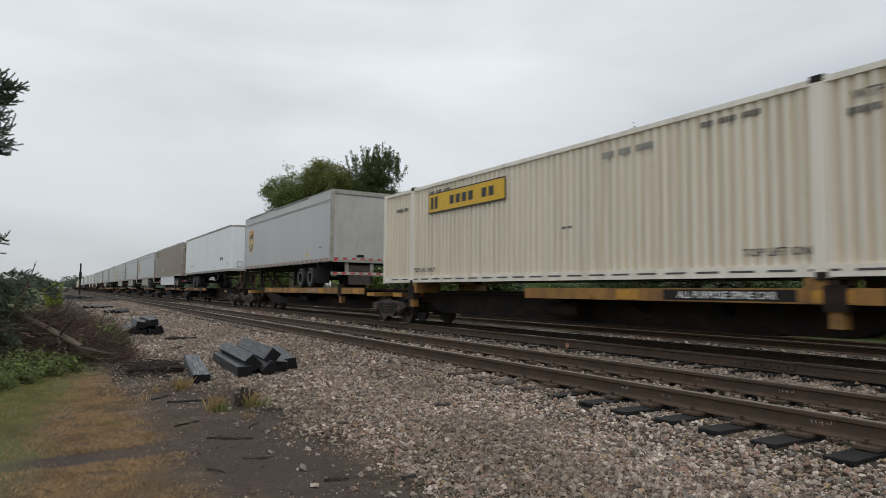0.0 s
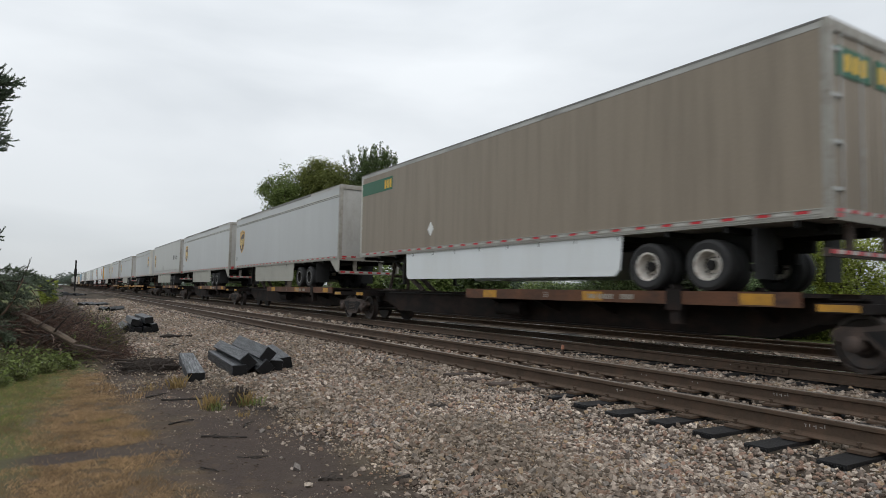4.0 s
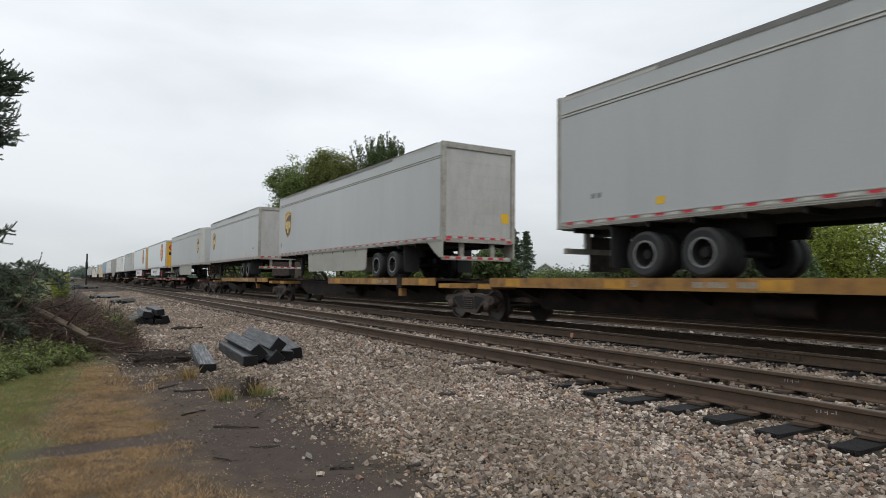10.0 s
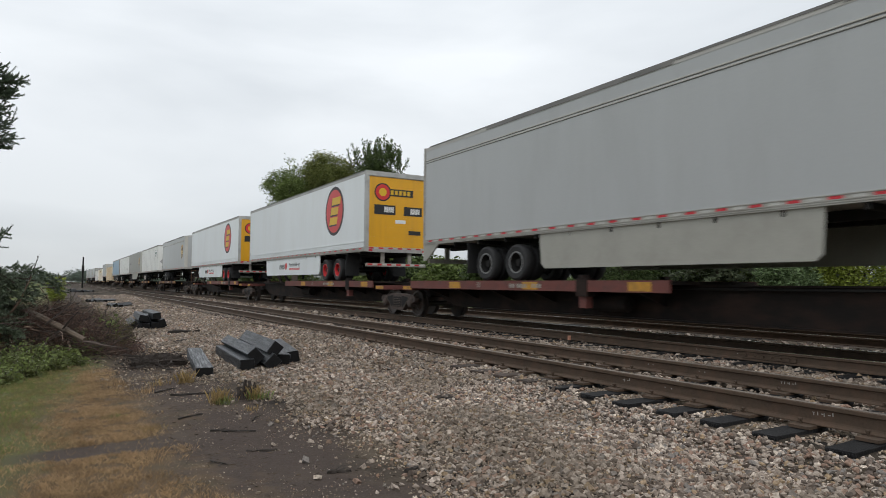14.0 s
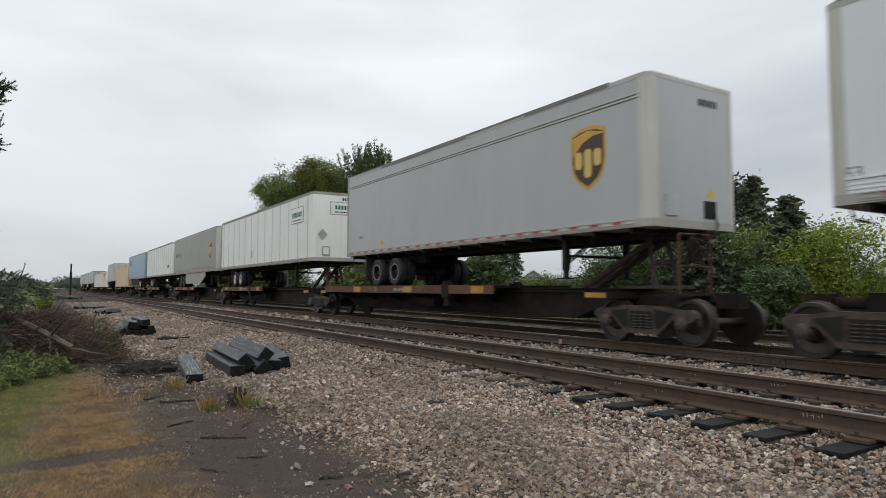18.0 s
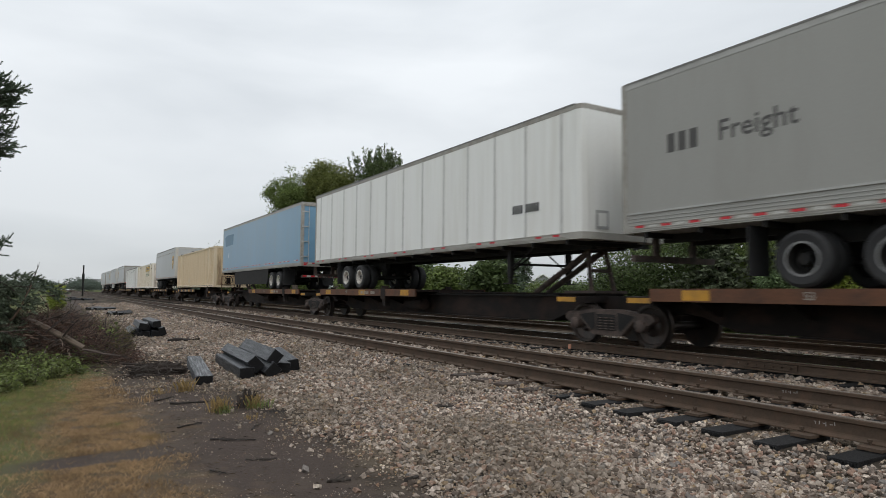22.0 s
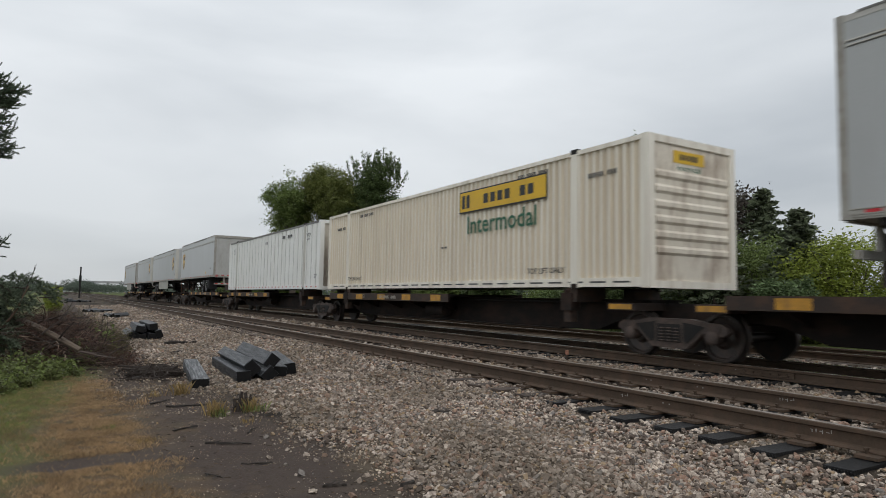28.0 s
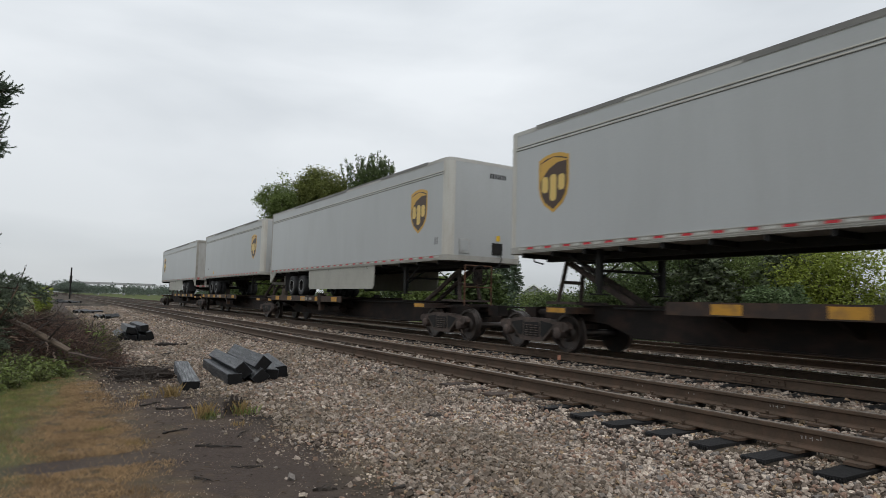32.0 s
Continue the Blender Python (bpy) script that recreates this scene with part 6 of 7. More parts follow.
def tree(name, label, x, y, height, radius, leaves, seed, low=0.3, clumps=110, per=34, leaf=0.20, spiky=0.0, z=None, squash=1.0, clump=0.13, branchy=False):
    """A tapered trunk with limbs, and a crown of leaf clumps with gaps and an uneven outline."""
    r = random.Random(seed)
    g = np.random.default_rng(seed)
    t = thing(name, label, "tree")
    t.location = (x, y, GROUND - 0.1 if z is None else z)
    base = height * low
    trunk = bmesh.new()
    top = (r.uniform(-0.3, 0.3), r.uniform(-0.3, 0.3), height * 0.72)
    bent(trunk, [(0, 0, 0), (r.uniform(-0.1, 0.1), r.uniform(-0.1, 0.1), base), top], height * 0.022 + 0.03, height * 0.008, 9)
    part("trunk", trunk, BARK, t)
    centres = []
    lobes = [(r.uniform(-0.55, 0.55) * radius, r.uniform(-0.55, 0.55) * radius, base + (height - base) * r.uniform(0.25, 0.78), radius * r.uniform(0.38, 0.62)) for _ in range(9)]
    lobes.append((0, 0, base + (height - base) * 0.66, radius * 0.6))
    for k, (lx, ly, lz, lr) in enumerate(lobes):
        limb = bmesh.new()
        start = (0, 0, base * 0.8 + (lz - base) * 0.25)
        mid = (lx * 0.5, ly * 0.5, (start[2] + lz) / 2 + 0.1 * lr)
        bent(limb, [start, mid, (lx, ly, lz)], height * 0.011, height * 0.004)
        for j in range(4):
            a = r.uniform(0, math.tau)
            bent(limb, [mid, (lx + math.cos(a) * lr * 0.8, ly + math.sin(a) * lr * 0.8, lz + r.uniform(-0.2, 0.7) * lr)], height * 0.005, height * 0.0015, 5)
        part("limb", limb, BARK, t)
    for k in range(clumps):
        lx, ly, lz, lr = lobes[k % len(lobes)]
        d = g.normal(0, 1, 3)
        d /= np.linalg.norm(d)
        q = lr * (0.55 + 0.5 * g.random())
        if branchy:
            k2 = noise.noise((lx + d[0] * 2.3, ly + d[1] * 2.3, lz + d[2] * 2.3))
            q = lr * (0.62 + 0.42 * g.random()) * (1 + 0.45 * k2)
        centres.append((lx + d[0] * q, ly + d[1] * q, min(lz + d[2] * q * squash, height)))
    v, f = leaf_cloud(centres, (radius * clump, radius * clump, radius * clump * 0.75), per, leaf, g)
    if spiky:
        tips, k = [], 0
        for k in range(56):
            a, q = r.uniform(0, math.tau), radius * math.sqrt(r.random()) * 0.8
            zt = height * (1 - 0.16 * (q / radius) ** 2) - 1.5
            lean_x, lean_y, ln = r.uniform(-0.25, 0.25) + 0.2 * math.cos(a) * q / radius, r.uniform(-0.25, 0.25), spiky * r.uniform(0.4, 1.0)
            for j in range(12):
                w = 0.26 * (1 - j / 13)
                tips.append((math.cos(a) * q + lean_x * ln * j / 12 + r.uniform(-w, w), math.sin(a) * q + lean_y * ln * j / 12 + r.uniform(-w, w), zt + ln * j / 12))
        v2, f2 = leaf_cloud(tips, (0.09, 0.09, 0.10), 12, leaf * 0.9, g, 1.6)
        v, f = np.concatenate([v, v2]), np.concatenate([f, f2 + len(v)])
    fill_mesh("crown", v, f, leaves, "", "", t)
    return t


def conifer(name, label, x, y, height, radius, seed, mat=NEEDLE, z=None, ragged=0.3):
    r = random.Random(seed)
    g = np.random.default_rng(seed)
    t = thing(name, label, "tree")
    t.location = (x, y, GROUND - 0.1 if z is None else z)
    bm = bmesh.new()
    bent(bm, [(0, 0, 0), (0.05, 0, height * 0.5), (0, 0, height)], height * 0.02 + 0.02, 0.015, 8)
    part("trunk", bm, BARK, t)
    centres = []
    n = int(height * 15)
    for k in range(n):
        h = height * (0.06 + 0.92 * k / n)
        reach = radius * (1 - (h / height) ** 1.25) * r.uniform(1 - ragged, 1 + ragged) + 0.12
        a = k * 2.4 + r.uniform(-0.3, 0.3)
        for j in range(1, 9):
            q = reach * j / 8
            centres.append((math.cos(a) * q, math.sin(a) * q, h + 0.10 * reach - 0.22 * q + r.uniform(-0.05, 0.05)))
    v, f = leaf_cloud(centres, (0.09, 0.09, 0.05), 9, 0.13, g, 0.35, 0.15)
    fill_mesh("crown", v, f, mat, "", "", t)
    return t


LEAF_OLIVE = leaf_material("olive tree leaves", (0.165, 0.185, 0.055), 0.5)
tree("broadleaf_tree", "tall green broadleaf tree with an airy crown", 20.7, 64.0, 14.6, 3.5, LEAF_MID, 11, 0.45, 420, 80, 0.115, clump=0.085, branchy=True)
tree("broadleaf_tree", "dense olive-green tree with a domed crown", 24.5, 62.0, 15.7, 3.7, LEAF_OLIVE, 9, 0.4, 640, 90, 0.115, clump=0.085, branchy=True)
tree("broadleaf_tree", "tall dark broadleaf tree with upright shoots", 28.0, 60.0, 16.2, 3.4, LEAF_DARK, 12, 0.35, 560, 90, 0.12, spiky=2.6, clump=0.085, branchy=True)
tree("broadleaf_tree", "broad green tree behind the far track", 35.8, 30.9, 12.4, 5.2, LEAF_MID, 13, 0.3, 620, 90, 0.11, spiky=1.2, clump=0.085, branchy=True)
tree("broadleaf_tree", "dark maroon-leaved tree behind shrubs", 28.4, 20.3, 7.1, 2.5, LEAF_MAROON, 14, 0.3, 260, 70, 0.11, clump=0.15)
conifer("conifer", "dark spreading evergreen with a pointed top", 28.0, 17.6, 6.9, 2.9, 15, JUNIPER)
conifer("conifer", "dark evergreen among shrubs", 24.5, 18.6, 5.0, 2.4, 16, JUNIPER)
conifer("conifer", "broad low evergreen with drooping sprays", 21.6, 15.6, 4.4, 2.3, 20, JUNIPER)
conifer("conifer", "broad evergreen at the foot of the bank", 23.2, 13.2, 5.0, 2.2, 19, JUNIPER)
conifer("conifer", "small pointed evergreen by a house", 44.0, 56.0, 7.2, 1.6, 17)
conifer("conifer", "small pointed evergreen in a hedge", 26.0, 34.6, 5.2, 1.5, 18)
SHRUBS = ((22.6, 17.6, 4.3, 2.4, LEAF_DARK, 21), (24.0, 15.6, 3.9, 2.4, LEAF_MID, 22), (21.3, 20.0, 3.6, 2.3, LEAF_DARK, 23), (23.4, 11.4, 3.6, 2.2, LEAF_LIGHT, 24), (24.8, 8.6, 3.8, 2.6, LEAF_LIGHT, 25),
          (22.5, 7.5, 3.0, 2.0, LEAF_LIGHT, 26), (20.4, 12.3, 2.3, 0.85, LEAF_SUMAC, 27), (21.6, 13.2, 2.3, 0.8, LEAF_SUMAC, 28), (22.0, 24.5, 1.7, 2.0, LEAF_DARK, 29), (24.5, 28.0, 1.8, 2.2, LEAF_MID, 30),
          (23.0, 32.5, 3.4, 2.0, LEAF_DARK, 31), (25.0, 41.0, 3.2, 2.2, LEAF_MID, 33), (25.5, 47.0, 3.6, 2.4, LEAF_DARK, 34), (23.5, 53.0, 4.2, 2.8, LEAF_MID, 35), (26.0, 4.0, 3.6, 2.6, LEAF_MID, 36),
          (22.0, 70.0, 6.0, 4.0, LEAF_MID, 38), (24.0, 82.0, 7.5, 4.5, LEAF_DARK, 39), (25.0, 100.0, 8.5, 5.5, LEAF_MID, 40), (27.0, 120.0, 10.0, 6.0, LEAF_DARK, 41))
for x, y, h, rad, mat, seed in SHRUBS:
    word = {LEAF_DARK: "dense dark green", LEAF_MID: "leafy green", LEAF_LIGHT: "bright yellow-green", LEAF_SUMAC: "blue-green pinnate-leaved"}[mat]
    tree("shrub", word + " shrub on the far bank", x, y, h, rad, mat, seed, 0.08, 220, 84 if y < 30 else 40, 0.070 if y < 30 else 0.2, clump=0.13)


def bank(g, n):
    x, y = g.uniform(22.5, 27, n), g.uniform(1.0, 40.0, n)
    return x, y


blades("tall_grass", "tall yellow-green grass on the far bank", leaf_material("bank grass", (0.235, 0.275, 0.075)), 8, 40000, bank, 0.8, 0.012, 0.7)

# ---- spruce and brush on the near verge ----
def sprays(g, r, axes, needle=0.036, step=0.012, per=6, shoot=0.24, thick=0.013):
    """Needles set all round the side shoots of each bough axis (a list of points)."""
    seg = []
    for axis in axes:
        lengths = [(b - a).length for a, b in zip(axis, axis[1:])]
        for (p, q), ln in zip(zip(axis, axis[1:]), lengths):
            d = (q - p).normalized()
            side = d.cross(Vector((0, 0, 1))).normalized()
            up = side.cross(d)
            seg.append((p, q))
            n = max(2, int(ln / 0.042))
            for k in range(n):
                o = p.lerp(q, (k + r.random()) / n)
                s = (1 if k % 2 else -1) * r.uniform(0.45, 0.95)
                e = (d * r.uniform(0.5, 1.0) + side * s + up * r.uniform(-0.45, 0.95)).normalized() * shoot * r.uniform(0.45, 1.1)
                seg.append((o, o + e * 0.6 + Vector((0, 0, -0.01))))
                seg.append((o + e * 0.6 + Vector((0, 0, -0.01)), o + e))
    v_all = []
    for p, q in seg:
        n = max(1, int((q - p).length / step))
        p, d = np.array(p), np.array(q - p)
        ln = np.linalg.norm(d)
        if ln < 1e-4:
            continue
        u = d / ln
        m = n * per
        c = p + d * np.repeat((np.arange(n) + 0.5) / n, per)[:, None]
        o = g.normal(0, 1, (m, 3))
        o -= (o @ u)[:, None] * u
        o /= np.linalg.norm(o, axis=1)[:, None] + 1e-9
        tip = (o * 0.8 + u * 0.6) * needle * g.uniform(0.7, 1.2, m)[:, None]
        w = np.cross(o, u) * thick * 0.5
        v_all.append(np.stack([c - w, c + w, c + tip], 1).reshape(-1, 3))
    v = np.concatenate(v_all)
    return v, np.arange(len(v)).reshape(-1, 3)


def spruce():
    """A spruce whose trunk stands outside the verge; only some boughs reach out."""
    r = random.Random(4)
    g = np.random.default_rng(4)
    t = thing("spruce_tree", "blue-green spruce with ragged spreading boughs", "tree")
    t.location = (-2.55, 14.0, GROUND)
    bm = bmesh.new()
    bent(bm, [(0, 0, 0), (0.05, 0, 3.0), (0, 0, 6.6)], 0.16, 0.03, 10)
    part("trunk", bm, BARK, t)
    axes = []

    def bough(h, a, reach):
        d = Vector((math.cos(a), math.sin(a), 0))
        axes.append([Vector((0, 0, h)) + d * reach * s + Vector((0, 0, 0.22 * reach * (s * s - 0.75 * s))) for s in (0.15, 0.5, 0.8, 1.0)])
    for k in range(46):
        h = 1.6 + 4.6 * k / 46
        bough(h, 0.9 + k * 2.4 % 4.4, 1.2 * (1.1 - (h - 1.2) / 5.4))
    reaches = ((5.30, 1.58), (5.08, 1.84), (4.92, 2.04), (4.82, 2.08), (4.70, 1.98), (4.52, 1.78), (4.36, 1.84), (4.20, 1.88), (4.05, 1.80), (3.90, 1.90), (3.76, 1.84), (3.60, 1.70), (2.10, 1.94), (1.98, 1.80))
    for h, reach in reaches:
        for j in range(5 if h > 3 else 2):
            bough(h + r.uniform(-0.06, 0.06), r.uniform(-0.2, 0.22), (reach - 0.06) * r.uniform(0.80, 0.96))
    bm = bmesh.new()
    for axis in axes:
        bent(bm, [axis[0] * 0.0 + Vector((0, 0, axis[0].z - 0.02)), axis[0], axis[1], axis[2], axis[3]], 0.022, 0.004, 5)
    tagged(part("bough_wood", bm, BARK, t), kind="stuff")
    v, f = sprays(g, r, axes)
    fill_mesh("needles", v, f, NEEDLE, "", "", t)


spruce()


def brush_pile():
    r = random.Random(8)
    g = np.random.default_rng(8)
    t = thing("brush_pile", "heap of dead brown branches and cut boughs", "brush pile")

    twiggery = bmesh.new()

    def twig(p, d, ln, w, mat, fork=3, name="branch"):
        pts, q, e = [Vector(p)], Vector(p), Vector(d).normalized()
        for k in range(4):
            e = (e + Vector((r.uniform(-1, 1), r.uniform(-1, 1), r.uniform(-1, 0.8))) * 0.22).normalized()
            q = q + e * ln / 4
            q.z = max(q.z, GROUND + 0.02)
            pts.append(q.copy())
        small = w < 0.009
        bm = twiggery if small else bmesh.new()
        bent(bm, pts, w, w * 0.35, 5)
        for j in range(fork):
            o = pts[r.choice((1, 2, 3))]
            s = (e + Vector((r.uniform(-1, 1), r.uniform(-1, 1), r.uniform(-0.6, 1)))).normalized() * ln * r.uniform(0.2, 0.5)
            m = o + s * 0.5 + Vector((0, 0, r.uniform(-0.05, 0.05)))
            bent(twiggery, [o, m, o + s], w * 0.5, 0.002, 4)
        if not small:
            part(name, bm, mat, t)
    dark = material("dark dead bark", (0.055, 0.040, 0.033), 0.9, 0, 0.35, 4, 40, 0.5, random=0.45)
    for k in range(190):
        u = r.random()
        x, y = r.uniform(-0.9, 0.95) + 0.45 * u, 12.9 + 6.0 * u + r.uniform(-0.3, 0.3)
        top = max(0.10, 0.95 - 0.75 * max(0.0, x + 0.1 - 0.3 * u))
        z = GROUND + r.uniform(0.02, 0.75) * top
        a = r.uniform(-0.9, 1.2)
        twig((x - 0.2, y, z), (math.cos(a), r.uniform(-0.5, 0.5), r.uniform(-0.25, 0.95)), r.uniform(0.35, 0.95), r.choice((0.005, 0.007, 0.010, 0.015)), dark if r.random() < 0.6 else DEAD_WOOD)
    for k in range(46):
        u = r.random()
        x, y = r.uniform(-0.7, 0.7) + 0.5 * u, 12.8 + 4.5 * u
        z = GROUND + 0.05 + r.uniform(0.2, 0.9) * max(0.12, 0.85 - 0.7 * max(0.0, x))
        twig((x - 0.3, y, z), (r.uniform(-0.3, 1), -0.7, r.uniform(-0.5, 0.5)), r.uniform(0.5, 1.3), r.choice((0.012, 0.016, 0.022)), DEAD_WOOD if r.random() < 0.6 else dark, 4)
    bm = bmesh.new()
    bent(bm, [(-0.55, 14.4, 0.46), (-0.23, 13.6, 0.36), (0.12, 13.05, 0.19), (0.42, 12.55, 0.02)], 0.062, 0.045, 10)
    for v in bm.verts:
        v.co += Vector((r.uniform(-1, 1), r.uniform(-1, 1), r.uniform(-1, 1))) * 0.008
    part("log", bm, LOG_BARK, t, "pale fallen log with flaking bark")
    for p, d, ln, w in (((0.40, 12.55, 0.0), (0.8, -0.4, -0.25), 0.6, 0.022), ((0.5, 12.6, 0.0), (0.9, 0.1, -0.25), 0.7, 0.014), ((0.1, 13.0, 0.2), (0.3, -0.6, 0.5), 0.6, 0.018), ((-0.3, 13.4, 0.25), (0.5, -0.5, -0.4), 0.7, 0.015)):
        twig(p, d, ln, w, dark)
    x = g.uniform(-1.1, 1.35, 2300)
    y = g.uniform(13.0, 19.5, 2300)
    tall = np.clip(0.95 - 0.75 * np.maximum(0.0, x + 0.1 - 0.07 * (y - 13)), 0.10, 1.0)
    twigs = np.stack([x, y, GROUND + 0.04 + 0.85 * tall * g.random(2300)], -1)
    v, f = leaf_cloud(twigs, (0.12, 0.12, 0.09), 9, 0.13, g, 0.8, -0.15, 0.022)
    fill_mesh("twig_tangle", v, f, leaf_material("dead twigs and leaves", (0.095, 0.056, 0.043), 0.85), "brown dead twigs", "", t)
    v, f = leaf_cloud(twigs[:700], (0.10, 0.10, 0.07), 8, 0.03, g, 0.5, 0.1, 0.4)
    fill_mesh("dead_leaf", v, f, leaf_material("withered brown leaves", (0.085, 0.046, 0.034), 0.7), "withered brown leaves", "", t)
    axes = []
    for k in range(78):
        h = r.uniform(0.05, 1.08)
        right = -0.30 + 0.35 * max(0.0, 1 - abs(h - 1.0) / 0.35) - 0.5 * max(0.0, 0.45 - h)
        y = r.uniform(13.0, 14.6)
        tip = Vector((right + r.uniform(-0.55, 0.02), y + r.uniform(-0.4, 0.2), h - r.uniform(0.05, 0.30)))
        tip.x -= 0.25 * (k % 3)
        root = Vector((tip.x - r.uniform(0.6, 1.0), y + 0.3, h + r.uniform(0.05, 0.35)))
        mid = root.lerp(tip, 0.55) + Vector((0, 0, 0.10))
        axes.append([root, mid, mid.lerp(tip, 0.6) + Vector((0, 0, 0.03)), tip])
    v, f = sprays(g, r, axes, 0.040, 0.014, 8, 0.19, 0.013)
    fill_mesh("cut_bough", v, f, BOUGH, "cut spruce boughs, still green", "", t)
    for axis in axes[::2]:
        bm = bmesh.new()
        bent(bm, axis, 0.016, 0.005, 6)
        part("bough_stem", bm, dark, t)
    for p, d, ln in (((-0.45, 13.6, 1.05), (0.3, 0, 0.8), 0.45), ((-0.15, 13.5, 0.95), (0.6, 0, 0.5), 0.4), ((-0.25, 13.6, 0.9), (0.9, -0.2, 0.25), 0.5)):
        twig(p, d, ln, 0.012, dark)
    tagged(part("twig", twiggery, dark, t, "thin dark twigs"), kind="stuff")


brush_pile()


def weeds(name, label, mat, seed, spots, per, size, tall):
    g = np.random.default_rng(seed)
    r = random.Random(seed)
    for x, y, w, h in spots:
        t = thing(name, label, "weeds", "weeds on the verge")
        t.location = (x, y, hill(x, y))
        bm = bmesh.new()
        centres = []
        for k in range(per):
            a, q = r.uniform(0, math.tau), w * math.sqrt(r.random())
            top = (math.cos(a) * q, math.sin(a) * q, h * r.uniform(0.3, 1.0) ** 1.3)
            tube(bm, (top[0] * 0.6, top[1] * 0.6, 0), top, 0.006, 4, 0.002)
            for j in range(5):
                s = (j + 1) / 5
                centres.append((top[0] * (0.6 + 0.4 * s), top[1] * (0.6 + 0.4 * s), top[2] * s))
        tagged(part("stem", bm, BARK, t), kind="stuff")
        v, f = leaf_cloud(centres, (0.06, 0.06, 0.04), 3, size * 1.25, g, 0.5)
        v2, f2 = leaf_cloud(centres, (0.07, 0.07, 0.05), 5, size * 0.6, g, 0.5)
        fill_mesh("leaves", np.concatenate([v, v2]), np.concatenate([f, f2 + len(v)]), mat, "", "", t)
        if mat is WEED:
            tips = [c for i, c in enumerate(centres) if i % 5 == 4 and i % 3 == 0]
            v, f = leaf_cloud(tips, (0.03, 0.03, 0.02), 4, 0.008, g, 0.4, 0.0, 0.8)
            fill_mesh("flowers", v, f, PETAL, "tiny white flowers", "", t)


PETAL = leaf_material("white petals", (0.62, 0.62, 0.56), 0.2)
weeds("weed_clump", "leafy green weeds at the foot of the brush", WEED, 41, ((-0.75, 11.9, 0.35, 0.34), (-0.42, 12.1, 0.28, 0.40), (-0.12, 12.3, 0.22, 0.42), (0.08, 12.5, 0.18, 0.30), (-0.7, 12.6, 0.35, 0.40), (0.28, 12.4, 0.16, 0.24), (-0.62, 10.5, 0.22, 0.20), (-0.85, 10.0, 0.25, 0.24), (-0.36, 11.1, 0.25, 0.30), (-0.05, 11.8, 0.25, 0.26), (-0.6, 11.3, 0.3, 0.32)), 20, 0.034, 0.4)
weeds("weed_clump", "young green sapling leaves in the brush", LEAF_MID, 42, ((0.34, 14.2, 0.08, 0.52), (0.58, 13.9, 0.13, 0.24), (1.02, 16.6, 0.22, 0.62)), 14, 0.045, 0.5)
weeds("weed_clump", "olive weeds beside the brush heap", leaf_material("olive weeds", (0.09, 0.085, 0.03)), 43, ((1.0, 14.2, 0.3, 0.36), (1.2, 15.5, 0.3, 0.42), (1.25, 17.3, 0.4, 0.6), (1.35, 19.0, 0.4, 0.6), (1.2, 21.5, 0.5, 0.7), (1.0, 25.0, 0.6, 0.8), (0.6, 30.0, 0.7, 0.9)), 34, 0.022, 0.5)
weeds("weed_clump", "bright yellow-green bush beyond the brush", LEAF_LIGHT, 44, ((-0.10, 52.0, 0.6, 1.9),), 60, 0.10, 1.5)

# ---- far things ----
house = thing("house", "small far house with a white-trimmed gable", "house")
house.location = (71, 85, GROUND)
house.rotation_euler = (0, 0, radians(-40))
bm = bmesh.new()
prism(bm, [(-3.2, 0), (3.2, 0), (3.2, 2.4), (0, 4.5), (-3.2, 2.4)], "y", 0, 9)
part("wall", bm, material("grey siding", (0.36, 0.37, 0.38), 0.7), house)
bm = bmesh.new()
for s in (-1, 1):
    prism(bm, [(s * 3.6, 2.1), (0, 4.55), (0, 4.75), (s * 3.7, 2.25)], "y", -0.4, 9.4)
part("roof", bm, material("dark shingles", (0.10, 0.095, 0.09), 0.9), house)
bm = bmesh.new()
for s in (-1, 1):
    prism(bm, [(s * 3.7, 2.12), (0, 4.56), (0, 4.80), (s * 3.75, 2.36)], "y", -0.46, -0.40)
part("barge_board", bm, WHITE_TAPE, house, "white gable trim")
block("window", DARK_STEEL, house, (-0.7, 0.7, -0.03, 0.0, 1.2, 2.3))

mast = thing("signal_mast", "dark railway signal mast far down the line", "signal mast")
mast.location = (4.2, 150, GROUND)
bm = bmesh.new()
tube(bm, (0, 0, 0), (0, 0, 6.35), 0.17, 10, 0.15)
part("post", bm, DARK_STEEL, mast)
block("signal_head", DARK_STEEL, mast, (-0.24, 0.24, -0.25, 0.2, 3.2, 4.6), bevel=0.05)


def far_woods(name, label, seed, x0, x1, y0, y1, n, tall, mat):
    """Many domed crowns, side by side."""
    g = np.random.default_rng(seed)
    trees = n // 14
    x, y = g.uniform(x0, x1, trees), g.uniform(y0, y1, trees)
    h = tall * (0.85 + 0.4 * np.array([noise.noise((a * 0.03, b * 0.015, 1.0)) for a, b in zip(x, y)])) * g.uniform(0.7, 1.0, trees)
    x, y, h = np.repeat(x, 14), np.repeat(y, 14), np.repeat(h, 14)
    q, a = np.sqrt(g.random(len(x))), g.uniform(0, math.tau, len(x))
    top = h * (1 - 0.5 * q * q) - 0.6
    centres = np.stack([x + np.cos(a) * q * h * 0.45, y + np.sin(a) * q * h * 0.45, top * (0.35 + 0.65 * np.sqrt(g.random(len(x))))], -1)
    v, f = leaf_cloud(centres, (0.8, 0.8, 0.55), 16, 0.42, g)
    return fill_mesh(name, v, f, mat, label, "woods")


